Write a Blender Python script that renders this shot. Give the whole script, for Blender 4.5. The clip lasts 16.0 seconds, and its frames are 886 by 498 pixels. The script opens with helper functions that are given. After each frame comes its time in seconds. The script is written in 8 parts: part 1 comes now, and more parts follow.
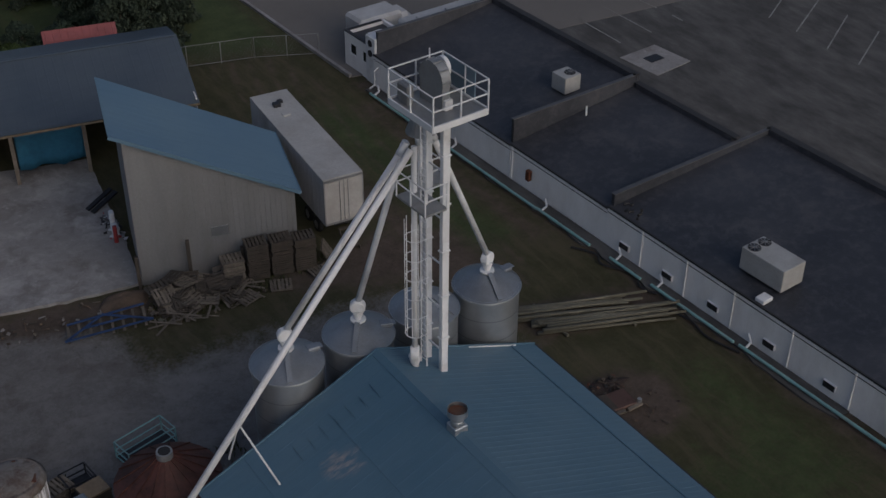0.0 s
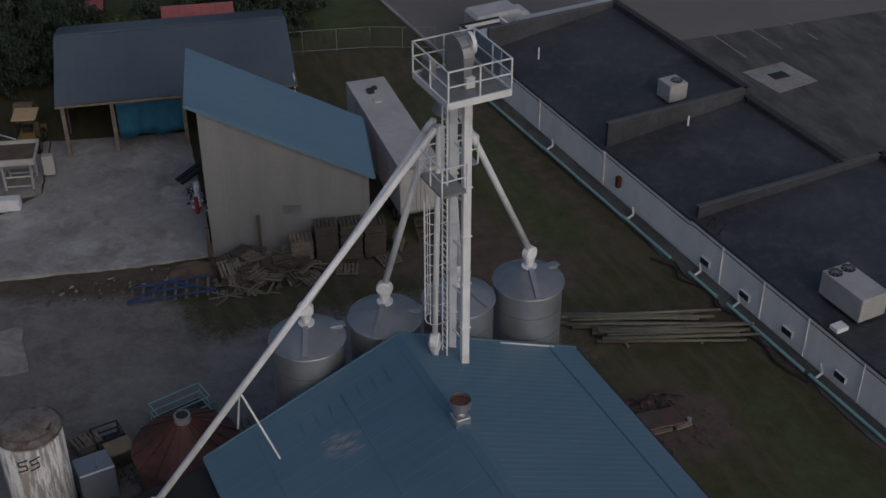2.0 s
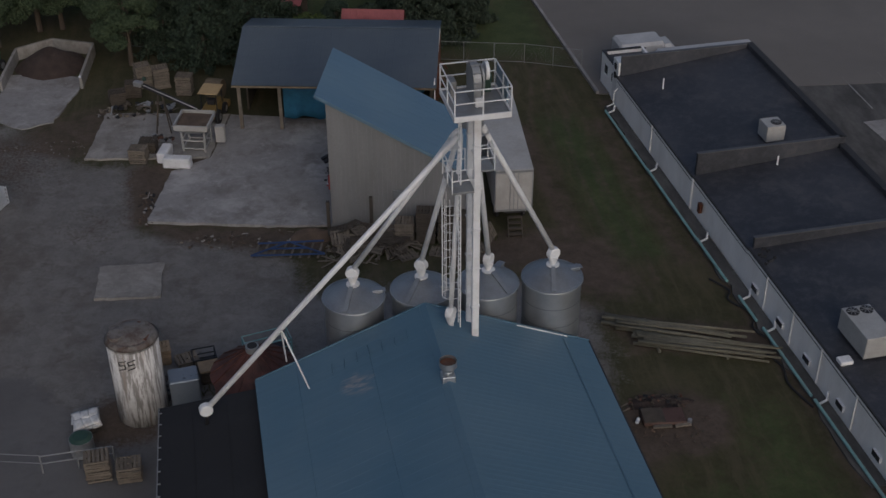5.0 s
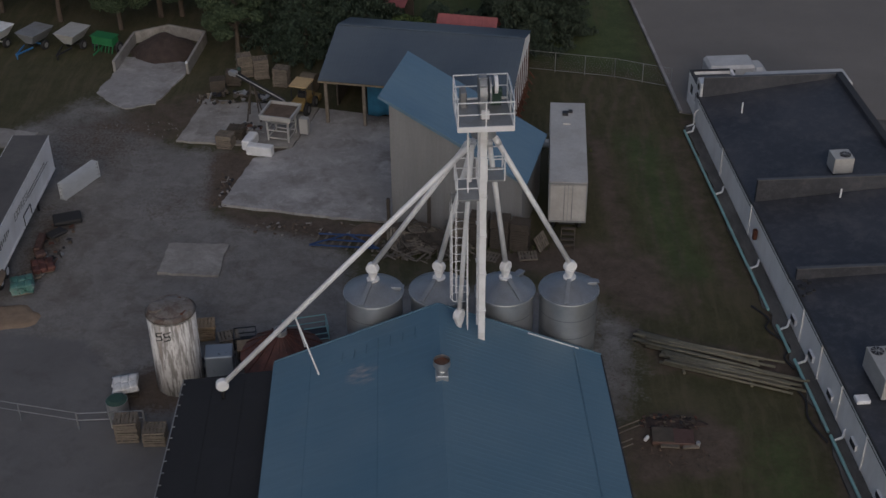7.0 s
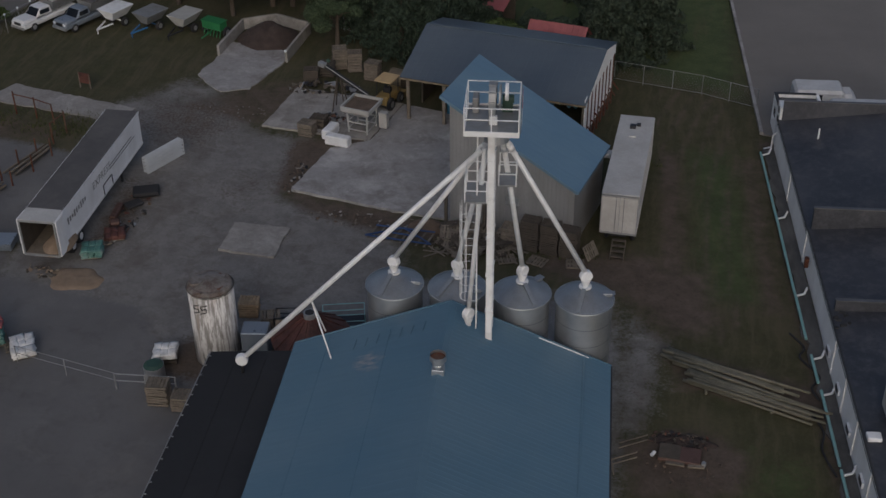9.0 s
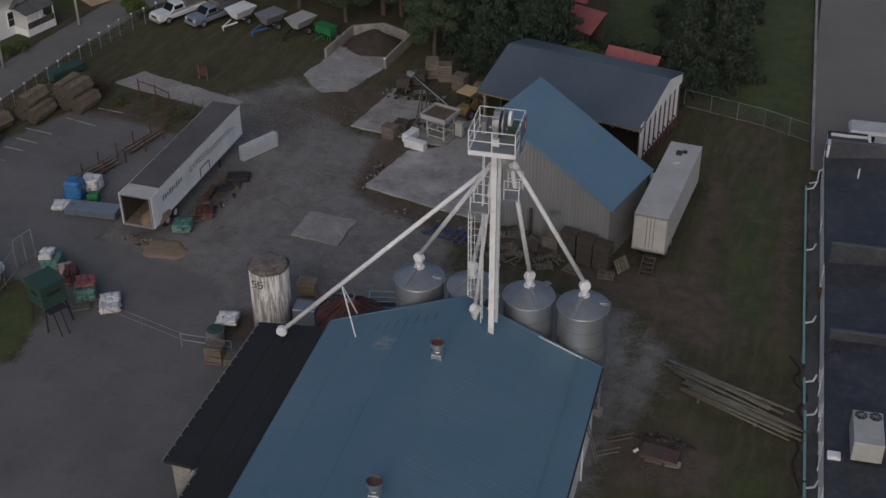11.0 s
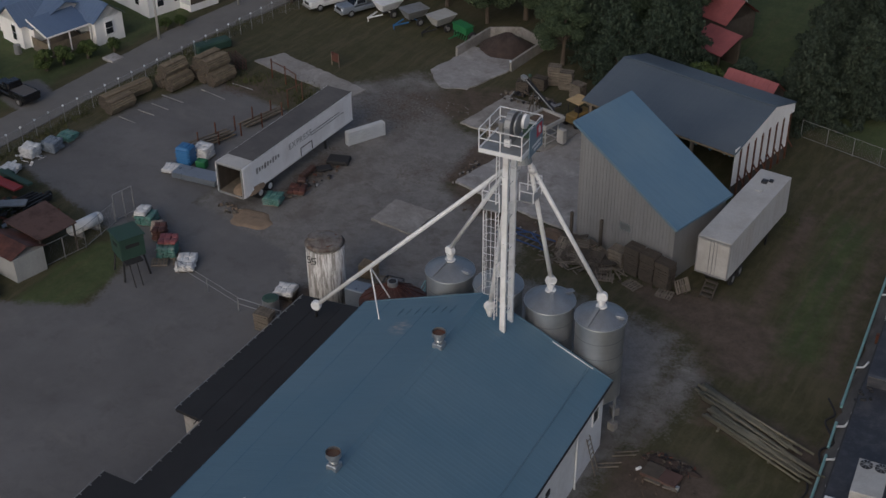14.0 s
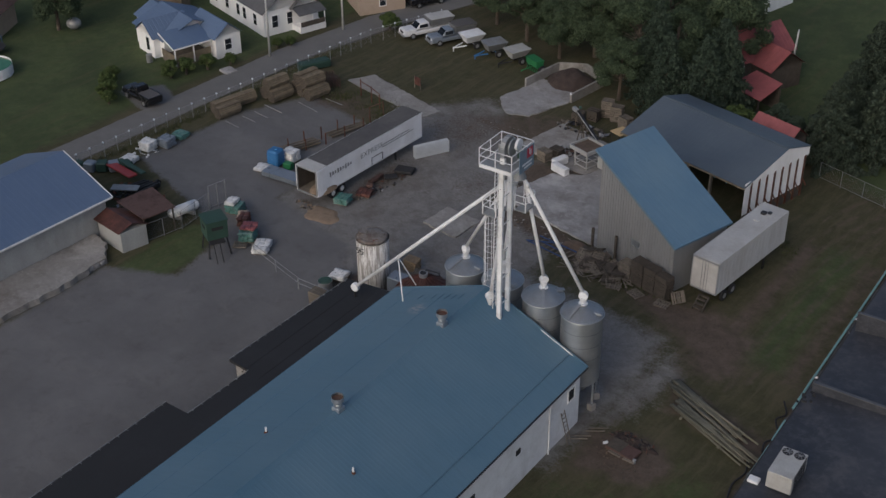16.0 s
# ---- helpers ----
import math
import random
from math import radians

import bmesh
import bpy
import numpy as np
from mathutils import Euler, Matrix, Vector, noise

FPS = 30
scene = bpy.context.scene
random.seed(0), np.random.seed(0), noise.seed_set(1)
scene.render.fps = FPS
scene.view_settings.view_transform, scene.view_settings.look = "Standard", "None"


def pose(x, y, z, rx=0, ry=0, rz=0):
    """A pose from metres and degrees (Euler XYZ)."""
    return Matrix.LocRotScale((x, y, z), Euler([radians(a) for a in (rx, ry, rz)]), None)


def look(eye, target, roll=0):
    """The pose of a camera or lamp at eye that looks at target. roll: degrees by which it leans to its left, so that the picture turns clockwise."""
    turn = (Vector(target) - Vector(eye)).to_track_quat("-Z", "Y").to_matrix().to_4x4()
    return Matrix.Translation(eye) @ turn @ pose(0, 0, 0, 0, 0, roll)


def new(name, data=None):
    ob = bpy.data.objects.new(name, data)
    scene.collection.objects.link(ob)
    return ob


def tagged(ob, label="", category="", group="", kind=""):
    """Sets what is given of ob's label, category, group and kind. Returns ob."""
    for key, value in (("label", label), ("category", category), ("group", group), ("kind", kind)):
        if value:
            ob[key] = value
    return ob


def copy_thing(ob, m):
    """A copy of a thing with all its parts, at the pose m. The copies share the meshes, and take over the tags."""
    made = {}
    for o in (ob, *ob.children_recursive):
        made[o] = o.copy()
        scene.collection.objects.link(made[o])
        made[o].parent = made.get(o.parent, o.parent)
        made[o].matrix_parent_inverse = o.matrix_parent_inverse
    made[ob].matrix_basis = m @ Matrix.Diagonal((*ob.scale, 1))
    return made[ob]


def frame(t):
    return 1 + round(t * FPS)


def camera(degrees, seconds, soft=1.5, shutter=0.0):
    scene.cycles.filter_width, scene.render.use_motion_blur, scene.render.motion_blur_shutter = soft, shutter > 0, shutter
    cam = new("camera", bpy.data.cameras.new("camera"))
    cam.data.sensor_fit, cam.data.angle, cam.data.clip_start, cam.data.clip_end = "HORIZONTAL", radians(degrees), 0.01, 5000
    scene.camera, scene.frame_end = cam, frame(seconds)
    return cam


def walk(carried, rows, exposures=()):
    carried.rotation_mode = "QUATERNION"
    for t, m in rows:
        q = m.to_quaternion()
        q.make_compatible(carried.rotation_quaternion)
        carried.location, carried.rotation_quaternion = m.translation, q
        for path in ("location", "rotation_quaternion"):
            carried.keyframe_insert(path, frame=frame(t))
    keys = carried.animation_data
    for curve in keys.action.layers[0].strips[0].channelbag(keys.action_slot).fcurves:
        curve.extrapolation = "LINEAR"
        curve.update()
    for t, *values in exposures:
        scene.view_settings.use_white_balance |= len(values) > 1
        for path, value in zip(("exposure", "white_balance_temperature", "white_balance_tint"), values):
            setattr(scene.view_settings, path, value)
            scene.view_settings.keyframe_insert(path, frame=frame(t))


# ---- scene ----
cam = camera(38, 16.0)
PATH = [
    (0, look((-19.945, -37.884, 43.113), (5.601, 4.137, 8.737), 0.49)),
    (0.5, look((-18.553, -38.595, 42.467), (5.376, 4.602, 8.387), 0.40)),
    (1, look((-17.046, -39.193, 41.882), (5.039, 5.137, 8.012), 0.27)),
    (1.5, look((-15.512, -39.658, 41.386), (4.629, 5.706, 7.675), 0.07)),
    (2, look((-13.992, -40.218, 41.069), (4.106, 6.063, 7.446), -0.04)),
    (2.5, look((-12.459, -40.683, 40.888), (3.616, 6.343, 7.271), -0.08)),
    (3, look((-11.094, -41.396, 41.152), (3.063, 6.155, 7.410), -0.06)),
    (3.5, look((-10.162, -43.655, 42.632), (2.142, 4.333, 8.783), -0.10)),
    (4, look((-9.005, -46.855, 44.024), (1.254, 1.806, 10.454), -0.20)),
    (6.5, look((-0.368, -53.888, 47.791), (0.030, -4.090, 14.325), -0.46)),
    (7, look((1.604, -53.820, 47.630), (-0.011, -3.998, 14.236), -0.52)),
    (7.5, look((3.469, -53.701, 47.537), (-0.033, -3.956, 14.173), -0.52)),
    (8, look((5.343, -53.698, 47.620), (-0.072, -4.131, 14.247), -0.49)),
    (8.5, look((7.325, -54.423, 48.135), (0.009, -5.064, 14.816), -0.50)),
    (9, look((9.330, -54.602, 48.538), (0.108, -5.573, 15.204), -0.51)),
    (11.5, look((21.453, -60.393, 54.327), (3.246, -13.927, 21.018), -0.33)),
    (12, look((23.634, -59.990, 54.202), (3.691, -14.104, 21.085), -0.41)),
    (12.5, look((25.578, -59.050, 53.716), (3.912, -13.807, 20.798), -0.56)),
    (13, look((27.367, -57.855, 53.664), (4.103, -13.455, 20.689), -0.45)),
    (13.5, look((29.188, -56.722, 53.596), (4.296, -13.227, 20.602), -0.48)),
    (14, look((31.428, -56.232, 53.952), (4.892, -13.703, 20.981), -0.56)),
    (14.5, look((34.642, -57.288, 55.190), (6.565, -15.589, 22.434), -0.60)),
    (15, look((38.316, -58.882, 56.969), (8.774, -18.045, 24.417), -0.63)),
    (15.5, look((42.415, -60.829, 59.055), (11.470, -20.866, 26.724), -0.55)),
    (16, look((46.843, -62.938, 61.204), (14.557, -23.836, 29.133), -0.41)),
]
walk(cam, PATH, [(0.0, -1.21, 6270, 13), (1.5, -1.26, 6270, 13), (4.2, -1.19, 6300, 13), (7.0, -1.05, 6330, 13), (9.0, -0.96, 6380, 12), (12.5, -0.80, 6410, 12), (14.5, -0.75, 6410, 12), (16.0, -0.53, 6380, 12)])

# ---------------------------------------------------------------- light
SUN_ELEV, SUN_AZ = radians(30), radians(172)
world = bpy.data.worlds.new("overcast_sky")
scene.world = world
world.use_nodes = True
wn = world.node_tree
sky = wn.nodes.new("ShaderNodeTexSky")
sky.sky_type = "NISHITA"
sky.sun_disc = False
sky.sun_elevation = SUN_ELEV
sky.sun_rotation = SUN_AZ
sky.air_density, sky.dust_density, sky.ozone_density = 1.0, 4.0, 1.5
haze = wn.nodes.new("ShaderNodeHueSaturation")
haze.inputs["Saturation"].default_value = 1.0
wn.links.new(sky.outputs[0], haze.inputs["Color"])
wn.links.new(haze.outputs[0], wn.nodes["Background"].inputs["Color"])
wn.nodes["Background"].inputs["Strength"].default_value = 0.15
sun = new("sun", bpy.data.lights.new("sun", "SUN"))
sun.data.energy, sun.data.angle, sun.data.color = 0.88, radians(75), (0.88, 0.96, 1.0)
sun.matrix_world = look((math.sin(SUN_AZ) * 80, math.cos(SUN_AZ) * 80, 80 * math.tan(SUN_ELEV)), (0, 0, 0))



# ---------------------------------------------------------------- materials
class Nodes:
    """A small writer of node trees."""

    def __init__(self, name):
        self.mat = bpy.data.materials.new(name)
        self.mat.use_nodes = True
        self.t = self.mat.node_tree
        self.out = self.t.nodes["Principled BSDF"]
        self.coord = self.t.nodes.new("ShaderNodeTexCoord").outputs["Object"]
        self.world = self.t.nodes.new("ShaderNodeNewGeometry").outputs["Position"]

    def node(self, kind, **put):
        n = self.t.nodes.new(kind)
        for k, v in put.items():
            if isinstance(v, bpy.types.NodeSocket):
                self.t.links.new(v, n.inputs[k])
            else:
                n.inputs[k].default_value = v
        return n

    def noise(self, scale, detail=4.0, rough=0.6, at=None, stretch=None):
        v = at or self.world
        if stretch:
            m = self.t.nodes.new("ShaderNodeMapping")
            m.inputs["Scale"].default_value = stretch
            self.t.links.new(v, m.inputs["Vector"])
            v = m.outputs[0]
        n = self.node("ShaderNodeTexNoise", Vector=v, Scale=scale, Detail=detail, Roughness=rough)
        return n.outputs["Fac"]

    def noise_shift(self, scale, amount):
        """The place, shifted about by a noise."""
        n = self.node("ShaderNodeTexNoise", Vector=self.world, Scale=scale, Detail=5.0)
        s = self.t.nodes.new("ShaderNodeVectorMath")
        s.operation = "MULTIPLY_ADD"
        self.t.links.new(n.outputs["Color"], s.inputs[0])
        s.inputs[1].default_value = (amount,) * 3
        self.t.links.new(self.world, s.inputs[2])
        o = self.t.nodes.new("ShaderNodeVectorMath")
        o.operation = "SUBTRACT"
        self.t.links.new(s.outputs[0], o.inputs[0])
        o.inputs[1].default_value = (amount / 2,) * 3
        return o.outputs[0]

    def ramp(self, fac, a, b):
        n = self.t.nodes.new("ShaderNodeMapRange")
        n.inputs["From Min"].default_value, n.inputs["From Max"].default_value = a, b
        self.t.links.new(fac, n.inputs["Value"])
        return n.outputs[0]

    def mix(self, fac, a, b, blend="MIX"):
        n = self.t.nodes.new("ShaderNodeMix")
        n.data_type, n.blend_type = "RGBA", blend
        for k, v in ((0, fac), (6, a), (7, b)):
            if isinstance(v, bpy.types.NodeSocket):
                self.t.links.new(v, n.inputs[k])
            else:
                n.inputs[k].default_value = v if k == 0 else (*v, 1.0)
        return n.outputs[2]

    def math(self, op, a, b=0.0):
        n = self.t.nodes.new("ShaderNodeMath")
        n.operation = op
        for k, v in ((0, a), (1, b)):
            if isinstance(v, bpy.types.NodeSocket):
                self.t.links.new(v, n.inputs[k])
            else:
                n.inputs[k].default_value = v
        return n.outputs[0]

    def finish(self, color, rough=0.8, metal=0.0, bump=None, height=0.02, spec=None):
        for key, v in (("Base Color", color), ("Roughness", rough), ("Metallic", metal)):
            if isinstance(v, bpy.types.NodeSocket):
                self.t.links.new(v, self.out.inputs[key])
            else:
                self.out.inputs[key].default_value = (*v, 1.0) if key == "Base Color" else v
        if spec is not None:
            self.out.inputs["Specular IOR Level"].default_value = spec
        if bump is not None:
            b = self.node("ShaderNodeBump", Height=bump, Distance=height, Strength=0.7)
            self.t.links.new(b.outputs[0], self.out.inputs["Normal"])
        return self.mat


def plain(name, color, rough=0.7, metal=0.0, vary=0.25, scale=1.2, grain=14.0, dirt=None, dirt_amount=0.35, height=0.01, stretch=None, own=0.0):
    """A surface with patches, grain, relief and, where given, dirt stains; own: how far each piece differs."""
    m = Nodes(name)
    big, small = m.noise(scale, 5, 0.65, stretch=stretch), m.noise(grain, 6, 0.7)
    lo, hi = tuple(c * (1 - vary) for c in color), tuple(min(1, c * (1 + vary)) for c in color)
    c = m.mix(m.ramp(big, 0.3, 0.7), lo, hi)
    c = m.mix(m.math("MULTIPLY", m.ramp(small, 0.35, 0.75), 0.12 if sum(color) > 1.7 else 0.35), c, tuple(k * 0.55 for k in color))
    if dirt:
        stain = m.noise(scale * 0.55, 7, 0.72, stretch=stretch)
        c = m.mix(m.math("MULTIPLY", m.ramp(stain, 0.48, 0.68), dirt_amount), c, dirt)
    if own:
        info = m.t.nodes.new("ShaderNodeObjectInfo").outputs["Random"]
        c = m.mix(m.math("MULTIPLY", info, own), c, tuple(k * 0.4 for k in color))
    r = m.math("ADD", m.math("MULTIPLY", big, 0.25), rough - 0.12)
    return m.finish(c, r, metal, small, height)


def blue_metal(name, color, faded, rough=0.42, worn=None):
    """Painted ribbed roofing, chalky in places and streaked down the slope; worn: middle of a scuffed spot with its
    glint painted in.
    """
    m = Nodes(name)
    patch = m.noise(0.16, 4, 0.6)
    streak = m.noise(1.0, 5, 0.7, stretch=(0.35, 3.5, 0.35))
    fine = m.noise(22, 3, 0.6)
    color, faded = tuple(k * 0.9 for k in color), tuple(k * 0.9 for k in faded)
    c = m.mix(m.ramp(patch, 0.36, 0.66), color, faded)
    if worn:
        far = m.node("ShaderNodeVectorMath", **{})
        far.operation = "DISTANCE"
        m.t.links.new(m.noise_shift(0.9, 1.6), far.inputs[0])
        far.inputs[1].default_value = worn
        # scuffed metal and the pinkish reflection on it, both mixed into the base colour
        spot = m.math("MULTIPLY", m.ramp(far.outputs["Value"], 0.95, 0.35), m.ramp(m.noise(2.2, 6, 0.75, stretch=(0.5, 2.5, 1)), 0.42, 0.62))
        c = m.mix(m.math("MULTIPLY", spot, 0.75), c, (0.42, 0.35, 0.32))
    c = m.mix(m.math("MULTIPLY", m.ramp(streak, 0.45, 0.8), 0.28), c, tuple(k * 0.62 for k in color))
    c = m.mix(m.math("MULTIPLY", m.ramp(fine, 0.5, 0.8), 0.15), c, (0.2, 0.22, 0.24))
    r = m.math("ADD", m.math("MULTIPLY", patch, 0.3), rough - 0.1)
    return m.finish(c, r, 0.0, fine, 0.003)


def rusty(name, color, rust=(0.16, 0.05, 0.025), amount=0.6, metal=0.3, rough=0.6):
    m = Nodes(name)
    a, b = m.noise(0.9, 7, 0.72), m.noise(9, 6, 0.7)
    c = m.mix(m.ramp(b, 0.3, 0.8), color, tuple(k * 0.7 for k in color))
    mask = m.math("MULTIPLY", m.ramp(a, 0.62 - amount * 0.3, 0.75 - amount * 0.2), 1.0)
    c = m.mix(mask, c, m.mix(b, rust, tuple(k * 0.45 for k in rust)))
    return m.finish(c, rough, metal, b, 0.006)


def streaked_white(name):
    """Flaking white paint over dark concrete, run down in streaks."""
    m = Nodes(name)
    a = m.noise(1.3, 6, 0.7, stretch=(3.0, 3.0, 0.35))
    b = m.noise(5, 6, 0.75)
    c = m.mix(m.ramp(b, 0.3, 0.7), (0.74, 0.735, 0.725), (0.54, 0.53, 0.52))
    c = m.mix(m.math("MULTIPLY", m.ramp(a, 0.46, 0.56), 0.85), c, (0.19, 0.175, 0.16))
    c = m.mix(m.math("MULTIPLY", m.ramp(m.noise(0.8, 6, 0.7, stretch=(2, 2, 0.3)), 0.55, 0.68), 0.6), c, (0.30, 0.22, 0.17))
    return m.finish(c, 0.85, 0, b, 0.02)


def leaf_mat(name, dark, light):
    m = Nodes(name)
    isl = m.t.nodes.new("ShaderNodeNewGeometry").outputs["Random Per Island"]
    dark, light = tuple(k * 0.9 for k in dark), tuple(k * 0.9 for k in light)
    c = m.mix(isl, dark, light)
    c = m.mix(m.math("MULTIPLY", m.noise(0.6, 3), 0.5), c, tuple(k * 0.5 for k in dark))
    return m.finish(c, 0.75, 0, None, spec=0.25)


def bark_mat():
    return plain("bark", (0.09, 0.07, 0.055), 0.95, vary=0.35, scale=4, stretch=(4, 4, 0.6), height=0.03)


def ground_mat():
    """Grass, gravel, bare earth, asphalt and mown field, laid by the weights in the sheet."""
    m = Nodes("ground_cover")
    def w(name):
        n = m.t.nodes.new("ShaderNodeAttribute")
        n.attribute_name = name
        return n.outputs["Fac"]
    big, mid, fine, tiny = m.noise(0.12, 6, 0.65), m.noise(0.7, 6, 0.7), m.noise(5, 6, 0.75), m.noise(30, 4, 0.7)
    grass = m.mix(m.ramp(mid, 0.3, 0.7), (0.054, 0.054, 0.028), (0.098, 0.088, 0.048))
    grass = m.mix(m.math("MULTIPLY", m.ramp(fine, 0.35, 0.7), 0.6), grass, (0.045, 0.046, 0.022))
    grass = m.mix(m.math("MULTIPLY", m.ramp(big, 0.52, 0.66), 0.6), grass, (0.112, 0.097, 0.062))
    mow = m.noise(0.8, 6, 0.7, at=m.noise_shift(0.25, 1.6), stretch=(1.7, 0.14, 1))
    grass = m.mix(m.math("MULTIPLY", m.ramp(mow, 0.5, 0.62), 0.6), grass, (0.108, 0.092, 0.058))
    grass = m.mix(m.math("MULTIPLY", m.ramp(mow, 0.46, 0.36), 0.55), grass, (0.05, 0.055, 0.024))
    lawn = m.mix(m.ramp(mid, 0.3, 0.7), (0.058, 0.080, 0.032), (0.10, 0.124, 0.054))
    lawn = m.mix(m.math("MULTIPLY", m.ramp(big, 0.46, 0.62), 0.7), lawn, (0.046, 0.064, 0.028))
    lawn = m.mix(m.math("MULTIPLY", m.ramp(mow, 0.52, 0.66), 0.5), lawn, (0.115, 0.10, 0.055))
    lawn = m.mix(m.math("MULTIPLY", m.ramp(fine, 0.4, 0.75), 0.5), lawn, (0.024, 0.04, 0.012))
    earth = m.mix(m.ramp(mid, 0.3, 0.7), (0.086, 0.065, 0.051), (0.142, 0.112, 0.09))
    earth = m.mix(m.math("MULTIPLY", m.ramp(fine, 0.45, 0.75), 0.6), earth, (0.045, 0.034, 0.027))
    track = m.noise(0.34, 7, 0.72, at=m.noise_shift(0.3, 5.0), stretch=(0.45, 1.0, 1))
    wipe = m.noise(0.42, 8, 0.78, at=m.noise_shift(0.5, 3.0))
    gravel = m.mix(m.ramp(mid, 0.28, 0.72), (0.15, 0.142, 0.137), (0.25, 0.242, 0.236))
    gravel = m.mix(m.math("MULTIPLY", m.ramp(fine, 0.4, 0.75), 0.6), gravel, (0.11, 0.103, 0.097))
    gravel = m.mix(m.math("MULTIPLY", m.ramp(tiny, 0.5, 0.75), 0.6), gravel, (0.36, 0.35, 0.34))
    gravel = m.mix(m.math("MULTIPLY", m.ramp(m.noise(0.17, 7, 0.72, at=m.noise_shift(0.2, 6.0)), 0.5, 0.62), 0.55), gravel, (0.115, 0.099, 0.086))
    gravel = m.mix(m.math("MULTIPLY", m.ramp(track, 0.5, 0.66), 0.6), gravel, (0.285, 0.275, 0.265))
    gravel = m.mix(m.math("MULTIPLY", m.ramp(wipe, 0.53, 0.68), 0.65), gravel, (0.115, 0.096, 0.083))
    tar = m.mix(m.ramp(big, 0.3, 0.7), (0.130, 0.127, 0.130), (0.188, 0.184, 0.186))
    tar = m.mix(m.math("MULTIPLY", m.ramp(wipe, 0.52, 0.68), 0.5), tar, (0.10, 0.096, 0.094))
    tar = m.mix(m.math("MULTIPLY", m.ramp(track, 0.52, 0.7), 0.4), tar, (0.225, 0.215, 0.21))
    tar = m.mix(m.math("MULTIPLY", m.ramp(tiny, 0.45, 0.8), 0.35), tar, (0.08, 0.077, 0.076))
    c = grass
    for name, layer in (("lawn", lawn), ("gravel", gravel), ("tar", tar), ("earth", earth)):
        edge = m.math("ADD", w(name), m.math("MULTIPLY", m.math("SUBTRACT", fine, 0.5), 0.9))
        edge = m.math("ADD", edge, m.math("MULTIPLY", m.math("SUBTRACT", mid, 0.5), 0.7))
        c = m.mix(m.ramp(edge, 0.34, 0.66), c, layer)
    c = m.mix(1.0, c, (0.87, 0.87, 0.87), "MULTIPLY")
    return m.finish(c, 0.93, 0, m.math("ADD", m.math("MULTIPLY", fine, 0.8), tiny), 0.03, spec=0.25)


def concrete_mat(name, color=(0.36, 0.345, 0.33), dark=(0.17, 0.15, 0.135)):
    m = Nodes(name)
    a, b, d = m.noise(0.28, 7, 0.72), m.noise(1.9, 7, 0.75), m.noise(25, 4, 0.7)
    c = m.mix(m.ramp(b, 0.3, 0.72), tuple(k * 0.75 for k in color), color)
    c = m.mix(m.math("MULTIPLY", m.ramp(a, 0.5, 0.66), 0.75), c, dark)
    worn = m.noise(0.3, 9, 0.74, at=m.noise_shift(0.35, 3.0))
    c = m.mix(m.math("MULTIPLY", m.ramp(worn, 0.5, 0.66), 0.75), c, tuple(min(1, k * 1.45) for k in color))
    c = m.mix(m.math("MULTIPLY", m.ramp(m.noise(3.2, 8, 0.8, at=m.noise_shift(0.8, 1.0)), 0.56, 0.68), 0.6), c, tuple(min(1, k * 1.6) for k in color))
    return m.finish(c, 0.88, 0, d, 0.006)


def membrane_mat():
    """Black flat-roof sheet with dried puddles and seams of dust."""
    m = Nodes("roof_membrane")
    a, b = m.noise(0.22, 6, 0.6), m.noise(1.5, 7, 0.75)
    c = m.mix(m.ramp(a, 0.35, 0.65), (0.027, 0.029, 0.036), (0.050, 0.053, 0.064))
    c = m.mix(m.math("MULTIPLY", m.ramp(b, 0.48, 0.68), 0.7), c, (0.074, 0.075, 0.084))
    c = m.mix(m.math("MULTIPLY", m.ramp(m.noise(0.45, 8, 0.74, at=m.noise_shift(0.5, 2.5)), 0.52, 0.64), 0.6), c, (0.086, 0.084, 0.09))
    return m.finish(c, m.math("ADD", m.math("MULTIPLY", a, 0.4), 0.4), 0, b, 0.01)


def galvanised():
    m = Nodes("galvanised_steel")
    a, b = m.noise(0.8, 5, 0.6), m.noise(18, 4, 0.7)
    c = m.mix(m.ramp(a, 0.3, 0.7), (0.36, 0.39, 0.42), (0.50, 0.525, 0.55))
    c = m.mix(m.math("MULTIPLY", m.ramp(b, 0.4, 0.75), 0.3), c, (0.36, 0.375, 0.39))
    return m.finish(c, m.math("ADD", m.math("MULTIPLY", a, 0.2), 0.30), 0.8, b, 0.003)


